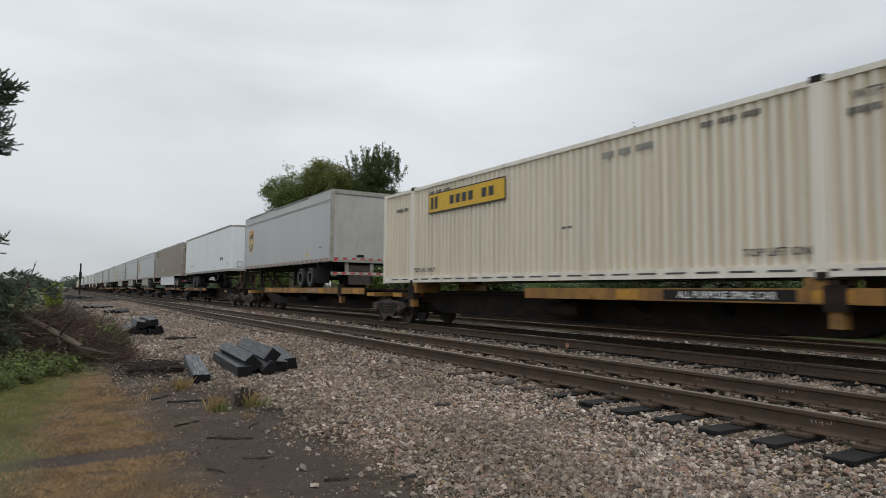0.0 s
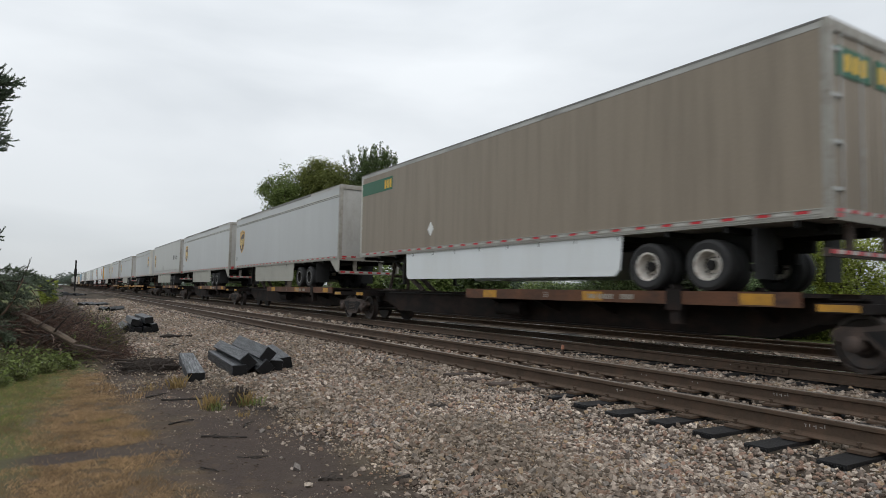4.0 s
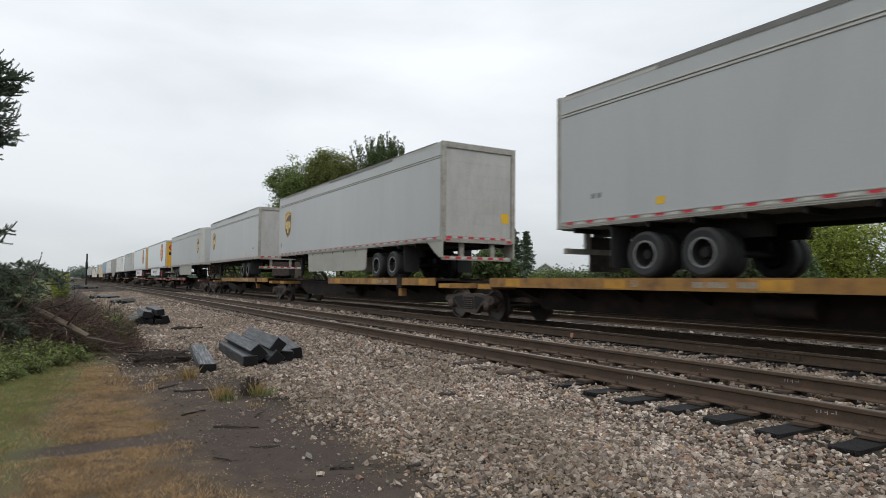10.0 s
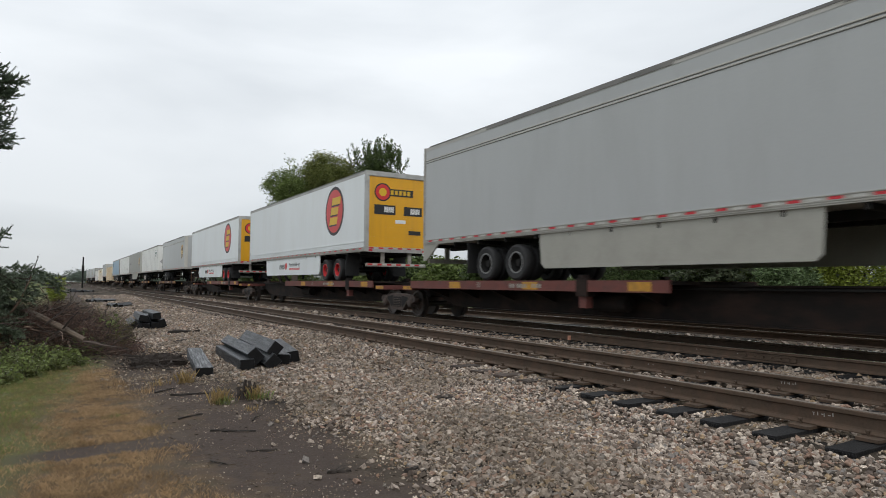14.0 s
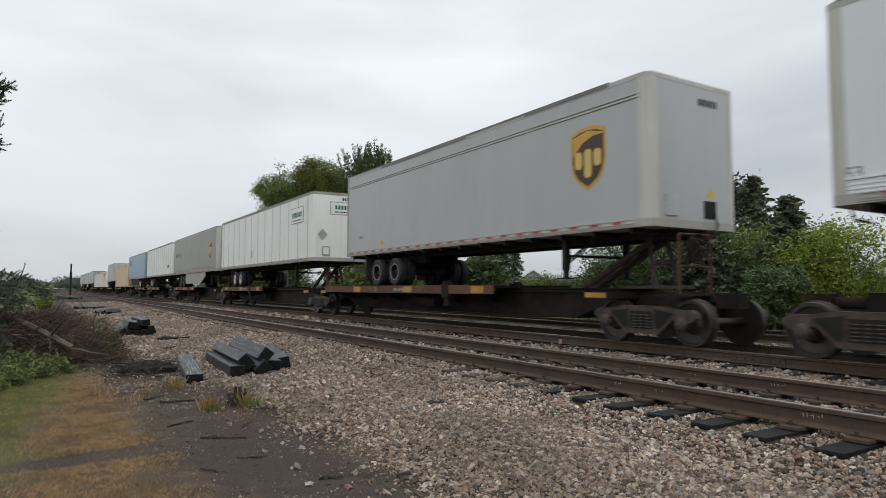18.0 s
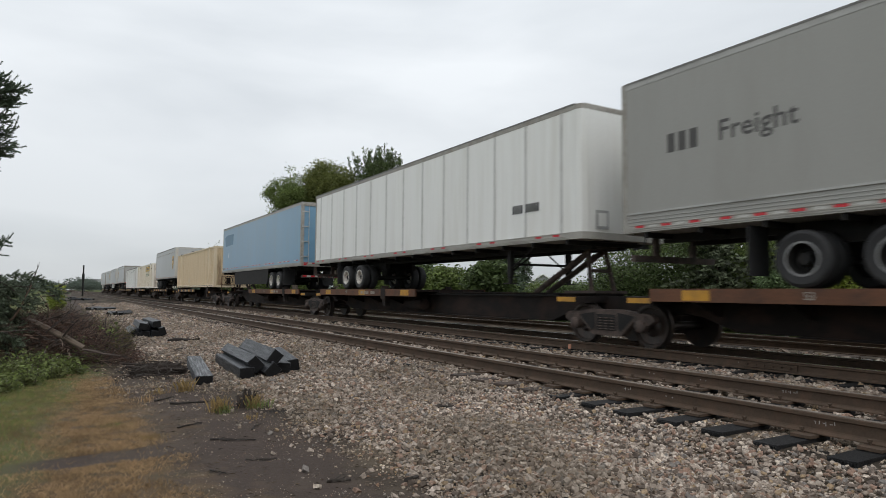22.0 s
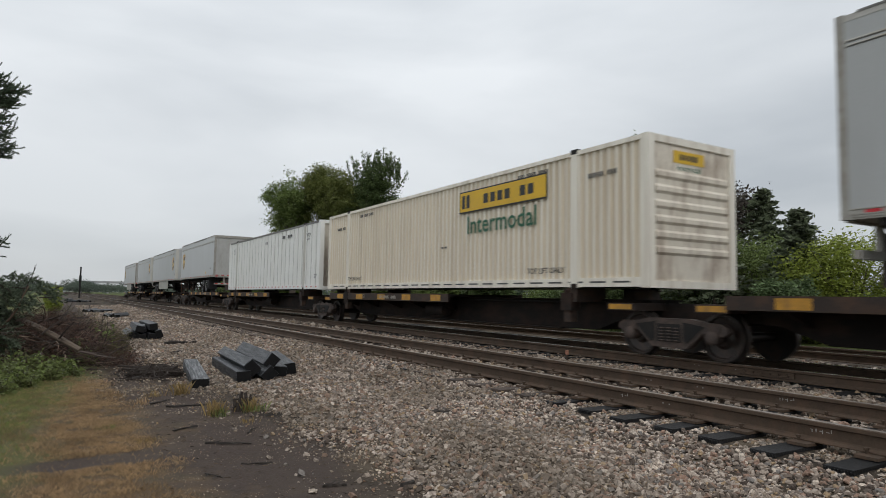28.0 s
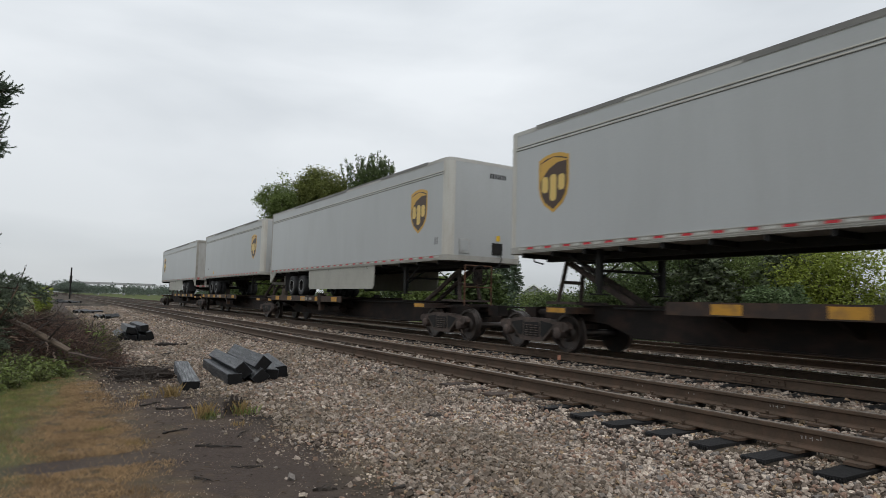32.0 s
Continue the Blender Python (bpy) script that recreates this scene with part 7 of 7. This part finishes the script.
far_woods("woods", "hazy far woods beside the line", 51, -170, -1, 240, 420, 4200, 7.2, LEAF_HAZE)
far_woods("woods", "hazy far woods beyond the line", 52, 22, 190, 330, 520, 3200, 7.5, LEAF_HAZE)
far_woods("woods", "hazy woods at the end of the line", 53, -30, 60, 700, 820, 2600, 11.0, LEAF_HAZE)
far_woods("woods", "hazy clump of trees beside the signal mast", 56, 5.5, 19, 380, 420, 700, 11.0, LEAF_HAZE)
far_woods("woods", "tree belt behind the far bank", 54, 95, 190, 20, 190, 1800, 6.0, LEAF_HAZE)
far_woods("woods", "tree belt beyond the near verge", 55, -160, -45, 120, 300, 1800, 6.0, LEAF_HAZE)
bridge = thing("overpass", "long pale concrete overpass far down the line", "bridge")
bridge.location = (0, 560, GROUND)
block("deck", material("far concrete", (0.36, 0.36, 0.37), 0.9), bridge, (14, 75, 0, 9, 8.0, 9.6))
for x in (16, 34, 52, 70):
    block("pier", material("far concrete pier", (0.33, 0.33, 0.34), 0.9), bridge, (x, x + 1.4, 2, 7, 0, 8.0))
freight = trailer("semi_trailer", "long pale grey box trailer with lettering and a shield", 16.15, FREIGHT_PAINT, skirt=True, band=False, belt=True, swing=False, door_paint=DOOR_WORN, axle=2.80, spacing=1.32)
for s in (-1, 1):
    shield(freight, 16.15 - 1.3, 2.45, 1.32, s, s * HALF)
    writing("Freight", 0.52, STENCIL, freight, s * (HALF + 0.003), 2.48 + s * 0.50, 2.5, s)
    bars(freight, 2.48 - s * 0.78, 2.5, 0.75, 0.36, s, s * HALF, STENCIL, 3)
for s in (-1, 1):
    for c, flat in ((9.0, True), (9.45, False)):
        plate("placard", [(c + math.cos(i * math.tau / (12 if flat else 4)) * 0.17, F0 + 0.66 + math.sin(i * math.tau / (12 if flat else 4)) * 0.21) for i in range(12 if flat else 4)], TOP_METAL, freight, s * HALF, s, "dull metal placard holder", 0.01)
freight_dull = trailer("semi_trailer", "long dull grey box trailer with lettering and a shield", 16.15, DARK_GREY_PAINT, skirt=True, flared_skirt=True, band=False, belt=True)
for s in (-1, 1):
    shield(freight_dull, 16.15 - 2.0, 2.5, 1.4, s, s * HALF)
    writing("Freight", 0.48, STENCIL, freight_dull, s * (HALF + 0.003), 2.2 + s * 0.55, 2.6, s)
    bars(freight_dull, 2.2 - s * 0.80, 2.6, 0.70, 0.34, s, s * HALF, STENCIL, 3)
    writing("53", 0.24, SIGN_GREY, freight_dull, s * (HALF + 0.003), 15.75, F0 + 0.55, s)
plain_white = trailer("semi_trailer", "long white box trailer with black reporting marks", 16.15, WHITE_PAINT, band=False, tape="none", gusset=True, top_paint=FRAME_WORN, axle=3.95)
for s in (-1, 1):
    writing("AIR-RIDE EQUIPPED", 0.17, SIGN_GREY, plain_white, s * (HALF + 0.003), 3.2, F0 + 0.62, s)
    writing("LIFT HERE", 0.15, SIGN_GREY, plain_white, s * (HALF + 0.003), 11.6, F0 + 0.30, s)
    writing("LIFT HERE", 0.15, SIGN_GREY, plain_white, s * (HALF + 0.003), 1.3, F0 + 0.25, s)
    bars(plain_white, 13.6, F0 + 0.85, 1.0, 0.2, s, s * HALF, LOGO_BLACK, 10, (4,))
    writing("53", 0.24, LOGO_BLACK, plain_white, s * (HALF + 0.003), 15.4, F0 + 0.5, s)
end_bars(plain_white, -0.35, F1 - 0.55, 0.5, 0.16, 16.154, 1, LOGO_BLACK, 5)
end_bars(plain_white, -0.35, F0 + 1.3, 0.55, 0.34, 16.154, 1, LOGO_BLACK, 5)
taupe = trailer("semi_trailer", "long dirty taupe box trailer with tall swing doors", 16.15, BROWN_PAINT, band=False, skirt=True, rim=RIM_WHITE, skirt_paint=WHITE_PAINT, axle=2.0)
for s in (-1, 1):
    plate("company_board", [(13.6, F1 - 0.75), (15.9, F1 - 0.75), (15.9, F1 - 0.32), (13.6, F1 - 0.32)], LOGO_GREEN, taupe, s * HALF, s, "dark green company board")
    bars(taupe, 13.95, F1 - 0.54, 0.55, 0.28, s, s * (HALF + 0.006), SIGN_YELLOW, 3)
    plate("placard", [(11.1, F0 + 0.45), (11.27, F0 + 0.66), (11.1, F0 + 0.87), (10.93, F0 + 0.66)], WHITE_TAPE, taupe, s * HALF, s, "diamond placard holder")
bm = bmesh.new()
box(bm, -1.05, -0.08, -0.006, 0.014, F1 - 0.80, F1 - 0.36)
box(bm, 0.08, 1.05, -0.006, 0.014, F1 - 0.80, F1 - 0.36)
part("door_board", bm, LOGO_GREEN, taupe, "dark green company board on the doors")
end_bars(taupe, -0.5, F1 - 0.58, 0.7, 0.26, -0.006, -1, SIGN_YELLOW, 3)
end_bars(taupe, 0.5, F1 - 0.58, 0.7, 0.26, -0.006, -1, SIGN_YELLOW, 3)
estes = trailer("semi_trailer", "long white box trailer with yellow rear door and red wheels", 16.15, WHITE_PAINT, skirt=True, swing=False, door_paint=DOOR_YELLOW, rim=RIM_RED, band=False, skirt_paint=WHITE_PAINT, belt=True, tape="red", corner=TOP_METAL, axle=2.65, spacing=1.32)


def disc(parent, yc, zc, r, side, x):
    def ring(k):
        return [(yc + math.cos(i * math.tau / 40) * r * k, zc + math.sin(i * math.tau / 40) * r * k) for i in range(40)]
    d = plate("logo", ring(1.0), LOGO_BLACK, parent, x, side, "round red and black company mark")
    plate("field", ring(0.88), LOGO_RED, d, x + side * 0.006, side, thick=0.003)
    for k in range(3):
        z0, z1 = -0.55 + 0.40 * k, -0.25 + 0.40 * k
        for name, mat, du, dv, lift in (("mark_shadow", LOGO_BLACK, -0.06, -0.06, 0.009), ("mark", SIGN_YELLOW, 0.0, 0.0, 0.012)):
            slant = [(-0.52 + 0.30 * (v + 0.55) + du, v + dv) for v in (z0, z1)]
            right = (0.30, 0.38, 0.62)[k] + du
            plate(name, [(yc + side * u * r, zc + v * r) for u, v in ((slant[0][0], slant[0][1]), (right, z0 + dv), (right + 0.09, z1 + dv), (slant[1][0], slant[1][1]))], mat, d, x + side * lift, side, thick=0.003)


for s in (-1, 1):
    disc(estes, 3.0, 2.75, 0.97, s, s * HALF)
    writing("53", 0.24, SIGN_GREY, estes, s * (HALF + 0.003), 15.8, F0 + 0.42, s)
    x = s * (HALF - 0.03)
    bars(estes, 8.6 - s * 1.3, F0 - 0.38, 0.85, 0.22, s, x, LOGO_BLACK, 5)
    plate("round_mark", [(8.6 - s * 0.65 + math.cos(i * math.tau / 20) * 0.16, F0 - 0.36 + math.sin(i * math.tau / 20) * 0.16) for i in range(20)], LOGO_RED, estes, x, s)
    writing("Household Moving", 0.25, LOGO_BLACK, estes, x + s * 0.003, 8.6 + s * 0.60, F0 - 0.30, s, squeeze=0.8)
    bars(estes, 8.6 + s * 0.60, F0 - 0.50, 1.5, 0.09, s, x, LOGO_RED, 14)
for name, mat, r, y in (("door_mark", LOGO_BLACK, 0.33, 0.013), ("mark_field", LOGO_RED, 0.28, 0.010), ("mark_centre", SIGN_YELLOW, 0.15, 0.007)):
    bm = bmesh.new()
    tube(bm, (-0.62, y, F1 - 0.74), (-0.62, 0.02, F1 - 0.74), r, 32)
    part(name, bm, mat, estes, "round red and black company mark")
block("door_board", LOGO_BLACK, estes, (-0.38, 0.62, 0.012, 0.02, F1 - 0.86, F1 - 0.60), (-0.95, -0.10, 0.012, 0.02, F1 - 1.55, F1 - 1.20), (0.25, 1.0, 0.012, 0.02, F1 - 1.55, F1 - 1.22), (0.45, 0.95, 0.012, 0.02, F1 - 2.25, F1 - 2.10), label="black boards on the door")
end_bars(estes, 0.12, F1 - 0.73, 0.85, 0.16, 0.012, -1, SIGN_YELLOW, 5)
end_bars(estes, -0.35, F1 - 1.36, 0.4, 0.2, 0.012, -1, WHITE_TAPE, 5)
end_bars(estes, 0.72, F1 - 1.38, 0.4, 0.2, 0.012, -1, WHITE_TAPE, 5)
block("door_label", WHITE_TAPE, estes, (-0.1, 0.32, 0.012, 0.02, F1 - 1.85, F1 - 1.72))
premier = trailer("semi_trailer", "long white panelled box trailer with framed company boards", 16.15, PANEL_WHITE, posts=13, band=False, rim=RIM_WHITE, tape="sparse", top_paint=FRAME_WORN)
for s in (-1, 1):
    plate("company_board", [(13.45, 2.75), (15.0, 2.75), (15.0, 3.45), (13.45, 3.45)], SIGN_GREY, premier, s * (HALF + 0.012), s, "framed white company board")
    plate("board_field", [(13.48, 2.78), (14.97, 2.78), (14.97, 3.42), (13.48, 3.42)], WHITE_TAPE, premier, s * (HALF + 0.018), s)
    bars(premier, 14.22, 3.12, 1.25, 0.22, s, s * (HALF + 0.024), LOGO_GREEN, 7)
    bars(premier, 14.22, 2.88, 1.2, 0.06, s, s * (HALF + 0.024), SIGN_GREY, 14)
    plate("placard", [(7.0, F0 + 0.42), (7.2, F0 + 0.68), (7.0, F0 + 0.94), (6.8, F0 + 0.68)], ALUMINIUM, premier, s * (HALF + 0.012), s, "diamond placard holder", 0.012)
block("end_board", SIGN_GREY, premier, (-0.75, 0.55, 16.15, 16.156, 3.0, 3.55), label="framed white company board on the nose")
block("board_field", WHITE_TAPE, premier, (-0.72, 0.52, 16.156, 16.16, 3.03, 3.52))
end_bars(premier, -0.1, 3.32, 0.95, 0.18, 16.16, 1, LOGO_GREEN, 7)
end_bars(premier, -0.1, 3.12, 0.9, 0.06, 16.16, 1, LOGO_BLACK, 14)
end_bars(premier, -0.5, 3.68, 1.1, 0.14, 16.152, 1, LOGO_BLACK, 10)
bm = bmesh.new()
prism(bm, [(0.88, F0 + 0.85), (1.1, F0 + 1.1), (0.88, F0 + 1.35), (0.66, F0 + 1.1)], "y", 16.15, 16.165)
part("placard", bm, ALUMINIUM, premier, "diamond placard holder")
post_white = trailer("semi_trailer", "long white panelled box trailer with ghosted lettering", 16.15, PANEL_WHITE, posts=13, band=False, rim=RIM_WHITE, tape="sparse", top_paint=FRAME_WORN)
for s in (-1, 1):
    bars(post_white, 14.3, F0 + 0.82, 1.0, 0.2, s, s * (HALF + 0.012), LOGO_BLACK, 10, (4,))
blue = trailer("semi_trailer", "long faded blue box trailer with swing doors", 16.15, BLUE_PAINT, skirt=True, band=False, rim=RIM_WHITE, skirt_paint=DARK_STEEL, top_paint=SILL, tape="groups")
for s in (-1, 1):
    bars(blue, 15.6, F0 + 0.25, 0.7, 0.12, s, s * HALF, SIGN_GREY, 8)
    plate("touch_up", [(13.2, F1 - 1.15), (15.2, F1 - 1.20), (15.4, F1 - 0.62), (14.9, F1 - 0.48), (13.1, F1 - 0.50)], BLUE_PATCH, blue, s * HALF, s, "darker blue repainted patch")
    plate("white_tag", [(14.25, F0 + 0.95), (14.33, F0 + 0.95), (14.33, F0 + 1.25), (14.25, F0 + 1.25)], WHITE_TAPE, blue, s * HALF, s)

jbh_plain = container("cream corrugated container with a yellow company board", CREAM_PAINT, groove_paint=CREAM_GROOVE)
sign(jbh_plain, 11.3, 2.30, 3.75, 0.58, -1, -HALF)
writing("TOP LIFT ONLY", 0.18, LOGO_BLACK, jbh_plain, -HALF - 0.002, 2.55, 0.40, -1)
writing("TOP LIFT ONLY", 0.18, LOGO_BLACK, jbh_plain, -HALF - 0.002, 13.4, 0.38, -1)
writing("WTP", 0.2, STENCIL, jbh_plain, -HALF - 0.002, 1.3, 2.5, -1)
jbh_word = container("cream corrugated container with a yellow company board and green word", CREAM_PAINT, ribbed_end=True, groove_paint=CREAM_GROOVE, end_paint=CREAM_RUST)
sign(jbh_word, 4.65, 2.30, 3.62, 0.58, -1, -HALF)
writing("Intermodal", 0.66, LOGO_GREEN, jbh_word, -HALF - 0.002, 4.65, 1.65, -1)
writing("TOP LIFT ONLY", 0.18, LOGO_BLACK, jbh_word, -HALF - 0.002, 2.9, 0.38, -1)
writing("TOP LIFT ONLY", 0.18, LOGO_BLACK, jbh_word, -HALF - 0.002, 13.5, 0.38, -1)
block("end_board", SIGN_YELLOW, jbh_word, (-0.55, 0.35, 0.03, 0.04, 2.42, 2.66), label="yellow company board on the end")
end_bars(jbh_word, -0.1, 2.54, 0.55, 0.11, 0.03, -1, LOGO_BLACK, 5)
end_writing("Intermodal", 0.16, LOGO_GREEN, jbh_word, -0.1, 0.038, 2.33, -1)
for c in (jbh_plain, jbh_word):
    bars(c, 3.4, 2.62, 1.1, 0.10, -1, -HALF + 0.016, STENCIL, 13, (4, 9))
    bars(c, 5.6, 2.50, 1.3, 0.13, -1, -HALF + 0.016, SIGN_GREY, 12, (4, 8))
    bars(c, 1.2, 2.30, 0.8, 0.10, -1, -HALF + 0.016, STENCIL, 9, (3,))
    bars(c, 12.6, 2.62, 1.1, 0.10, -1, -HALF + 0.016, STENCIL, 13, (4, 9))
    bars(c, 14.9, 2.30, 0.8, 0.10, -1, -HALF + 0.016, STENCIL, 9, (3,))
    bars(c, 7.3, 1.15, 0.35, 0.05, -1, -HALF + 0.016, STENCIL, 2)
tan_box = container("tan corrugated container with rust-streaked end", TAN_PAINT, 0.30, 0.06, groove_paint=TAN_GROOVE, end_paint=TAN_RUST)
end_bars(tan_box, 0.35, 2.45, 0.8, 0.14, 0.03, -1, LOGO_BLACK, 8)
bm = bmesh.new()
prism(bm, [(9.85, 0.30), (10.02, 0.53), (9.85, 0.76), (9.68, 0.53)], "x", -HALF - 0.002, -HALF - 0.012)
part("placard", bm, ALUMINIUM, tan_box, "diamond placard holder")
white_box = container("white panelled container with red tape along the sill", PANEL_WHITE, flat_panels=True, tape=True, rail=ROOF_EDGE, end_paint=material("white paint under dark brown soot", (0.50, 0.46, 0.39), 0.65, 0, 0.1, 1.2, 30, 0.04, (0.085, 0.058, 0.040), 1.0, (1.3, 1.3, 0.35)))
for y in (1.45, C_LEN - 1.45):
    writing("WTP", 0.24, STENCIL, white_box, -HALF - 0.004, y, 2.35, -1)
    bars(white_box, y, 2.18, 0.4, 0.04, -1, -HALF - 0.003, SIGN_GREY, 8)
bars(white_box, 5.0, 2.50, 0.40, 0.15, -1, -HALF - 0.003, LOGO_BLACK, 4)
bars(white_box, 4.06, 2.50, 0.66, 0.15, -1, -HALF - 0.003, LOGO_BLACK, 7, (3,))
bars(white_box, 7.9, 2.40, 0.42, 0.14, -1, -HALF - 0.003, SIGN_GREY, 5, (2,))
writing("53'", 0.26, STENCIL, white_box, -HALF - 0.004, 0.45, 0.55, -1)

# what rides where: y of the leading end at the start
place(jbh_plain, 2.98, 1.27)
place(ups45, 23.95)
place(plain_white, 41.0 + 16.15, DECK, True)
place(taupe, 59.35)
place(ups53, 77.35)
place(copy_thing(ups53, pose(0, 0, 0)), 94.95)
place(freight, 112.65)
place(copy_thing(ups45, pose(0, 0, 0)), 131.9 + 13.72, DECK, True, "grey box trailer riding nose first with a shield mark")
place(copy_thing(ups53, pose(0, 0, 0)), 150.6)
place(copy_thing(ups45, pose(0, 0, 0)), 170.5)
place(copy_thing(ups53, pose(0, 0, 0)), 187.45 + 16.15, DECK, True, "long grey box trailer riding nose first with a shield mark")
place(estes, 207.85)
place(copy_thing(estes, pose(0, 0, 0)), 226.5)
place(copy_thing(ups45, pose(0, 0, 0)), 245.75 + 13.72, DECK, True, "grey box trailer riding nose first with a shield mark")
place(premier, 263.05 + 16.15, DECK, True)
place(freight_dull, 280.45 + 16.15, DECK, True)
place(post_white, 297.75 + 16.15, DECK, True)
place(blue, 315.8)
place(tan_box, 334.5, 1.27)
place(copy_thing(ups45, pose(0, 0, 0)), 352.1 + 13.72, DECK, True, "grey box trailer riding nose first with a shield mark")
place(jbh_word, 369.2, 1.27)
place(white_box, 386.35, 1.27)
place(copy_thing(ups45, pose(0, 0, 0)), 407.1)
place(copy_thing(ups53, pose(0, 0, 0)), 423.6 + 16.15, DECK, True, "long grey box trailer riding nose first with a shield mark")
place(copy_thing(ups45, pose(0, 0, 0)), 441.4 + 13.72, DECK, True, "grey box trailer riding nose first with a shield mark")
place(copy_thing(ups53, pose(0, 0, 0)), 458.2)

# the cars: pins of each articulated string, the load over each unit (leading end, length, doors first), and the edge colour
STRINGS = (
    ((2.6, 19.2, 37.3), ((2.98, 0, True), (23.95, 13.72, True)), CAR_YELLOW),
    ((41.25, 58.3, 76.4, 94.2, 111.8, 128.25), ((41.0, 16.15, False), (59.35, 16.15, True), (77.35, 16.15, True), (94.95, 16.15, True), (112.5, 16.15, True)), CAR_RUST),
    ((132.15, 149.5, 167.1, 183.6), ((131.9, 13.72, False), (150.4, 16.15, True), (170.5, 13.72, True)), CAR_YELLOW),
    ((187.6, 205.7, 225.0, 242.3), ((187.45, 16.15, False), (207.85, 16.15, True), (226.5, 16.15, True)), CAR_RED),
    ((246.2, 262.9, 280.0, 297.3, 314.5, 331.1), ((245.75, 13.72, False), (263.05, 16.15, False), (280.45, 16.15, False), (297.75, 16.15, False), (315.6, 16.15, True)), CAR_RUST),
    ((335.1, 352.0, 368.95, 386.4, 403.7, 420.2), ((334.7, 0, True), (352.1, 13.72, False), (369.2, 0, True), (386.35, 0, True), (407.1, 13.72, True)), CAR_DARK),
    ((424.1, 440.8, 457.2, 474.6), ((423.6, 16.15, False), (441.4, 13.72, False), (458.2, 16.15, True)), CAR_DARK),
)
EDGE_WORD = {CAR_YELLOW: "faded yellow", CAR_RED: "dull red", CAR_RUST: "rusty brown", CAR_DARK: "blackened brown"}
for pins, loads, edge in STRINGS:
    for i, (lead, size, doors) in enumerate(loads):
        p0, p1 = pins[i], pins[i + 1]
        L = p1 - p0
        if size:
            start = lead - p0 + 0.4 if doors else lead - p0 + size - 8.9
            deck = (1.5, min(L - 1.2, start + 8.8)) if doors else (max(1.2, start), L - 1.3)
            hitch = lead - p0 + (size - 0.95 if doors else 0.95)
        else:
            deck, hitch = ((1.55, 9.05) if p0 < 5 else (L - 10.2, L - 1.3)), None
        last = i == len(loads) - 1
        unit = spine_car(f"articulated spine car unit with {EDGE_WORD[edge]} deck edge", L, deck, 0.0, edge, hitch,
                         "ALL PURPOSE SPINE CAR" if p0 < 5 else None, (lead - p0 + 1.98, lead - p0 + C_LEN - 1.98) if not size else False,
                         L if last else None, ([(-0.4, -1)] if i == 0 else []) + ([(L + 0.4, 1)] if last else []),
                         (lead - p0 + (1.8 if p0 < 5 else 2.2), lead - p0 + 14.2) if not size else (deck[0] + 2.2,), i == 0, -1 if doors else 1)
        place(unit, p0, 0.0)


def motions():
    """The train rolls past at one slowing pace, and its wheels turn with it."""
    times = [0.8 * k for k in range(41)]
    for ob, y, z, turned in RIDES:
        walk(ob, [(t, pose(TRACK_X, y - travelled(t), z, 0, 0, 180 if turned else 0)) for t in times])
    spin, t = [], 0.0
    while t < 32.0001:
        spin.append((t, travelled(t) / 0.418))
        t += 1 / 30
    shared = {}
    for w, y in WHEELS:
        key = round(y, 3)
        if key not in shared:
            walk(w, [(s, Matrix.Translation((0, y, 0.418)) @ Matrix.Rotation(a, 4, "X")) for s, a in spin])
            shared[key] = w.animation_data
        else:
            w.rotation_mode = "QUATERNION"
            w.animation_data_create().action = shared[key].action
            w.animation_data.action_slot = shared[key].action_slot


motions()
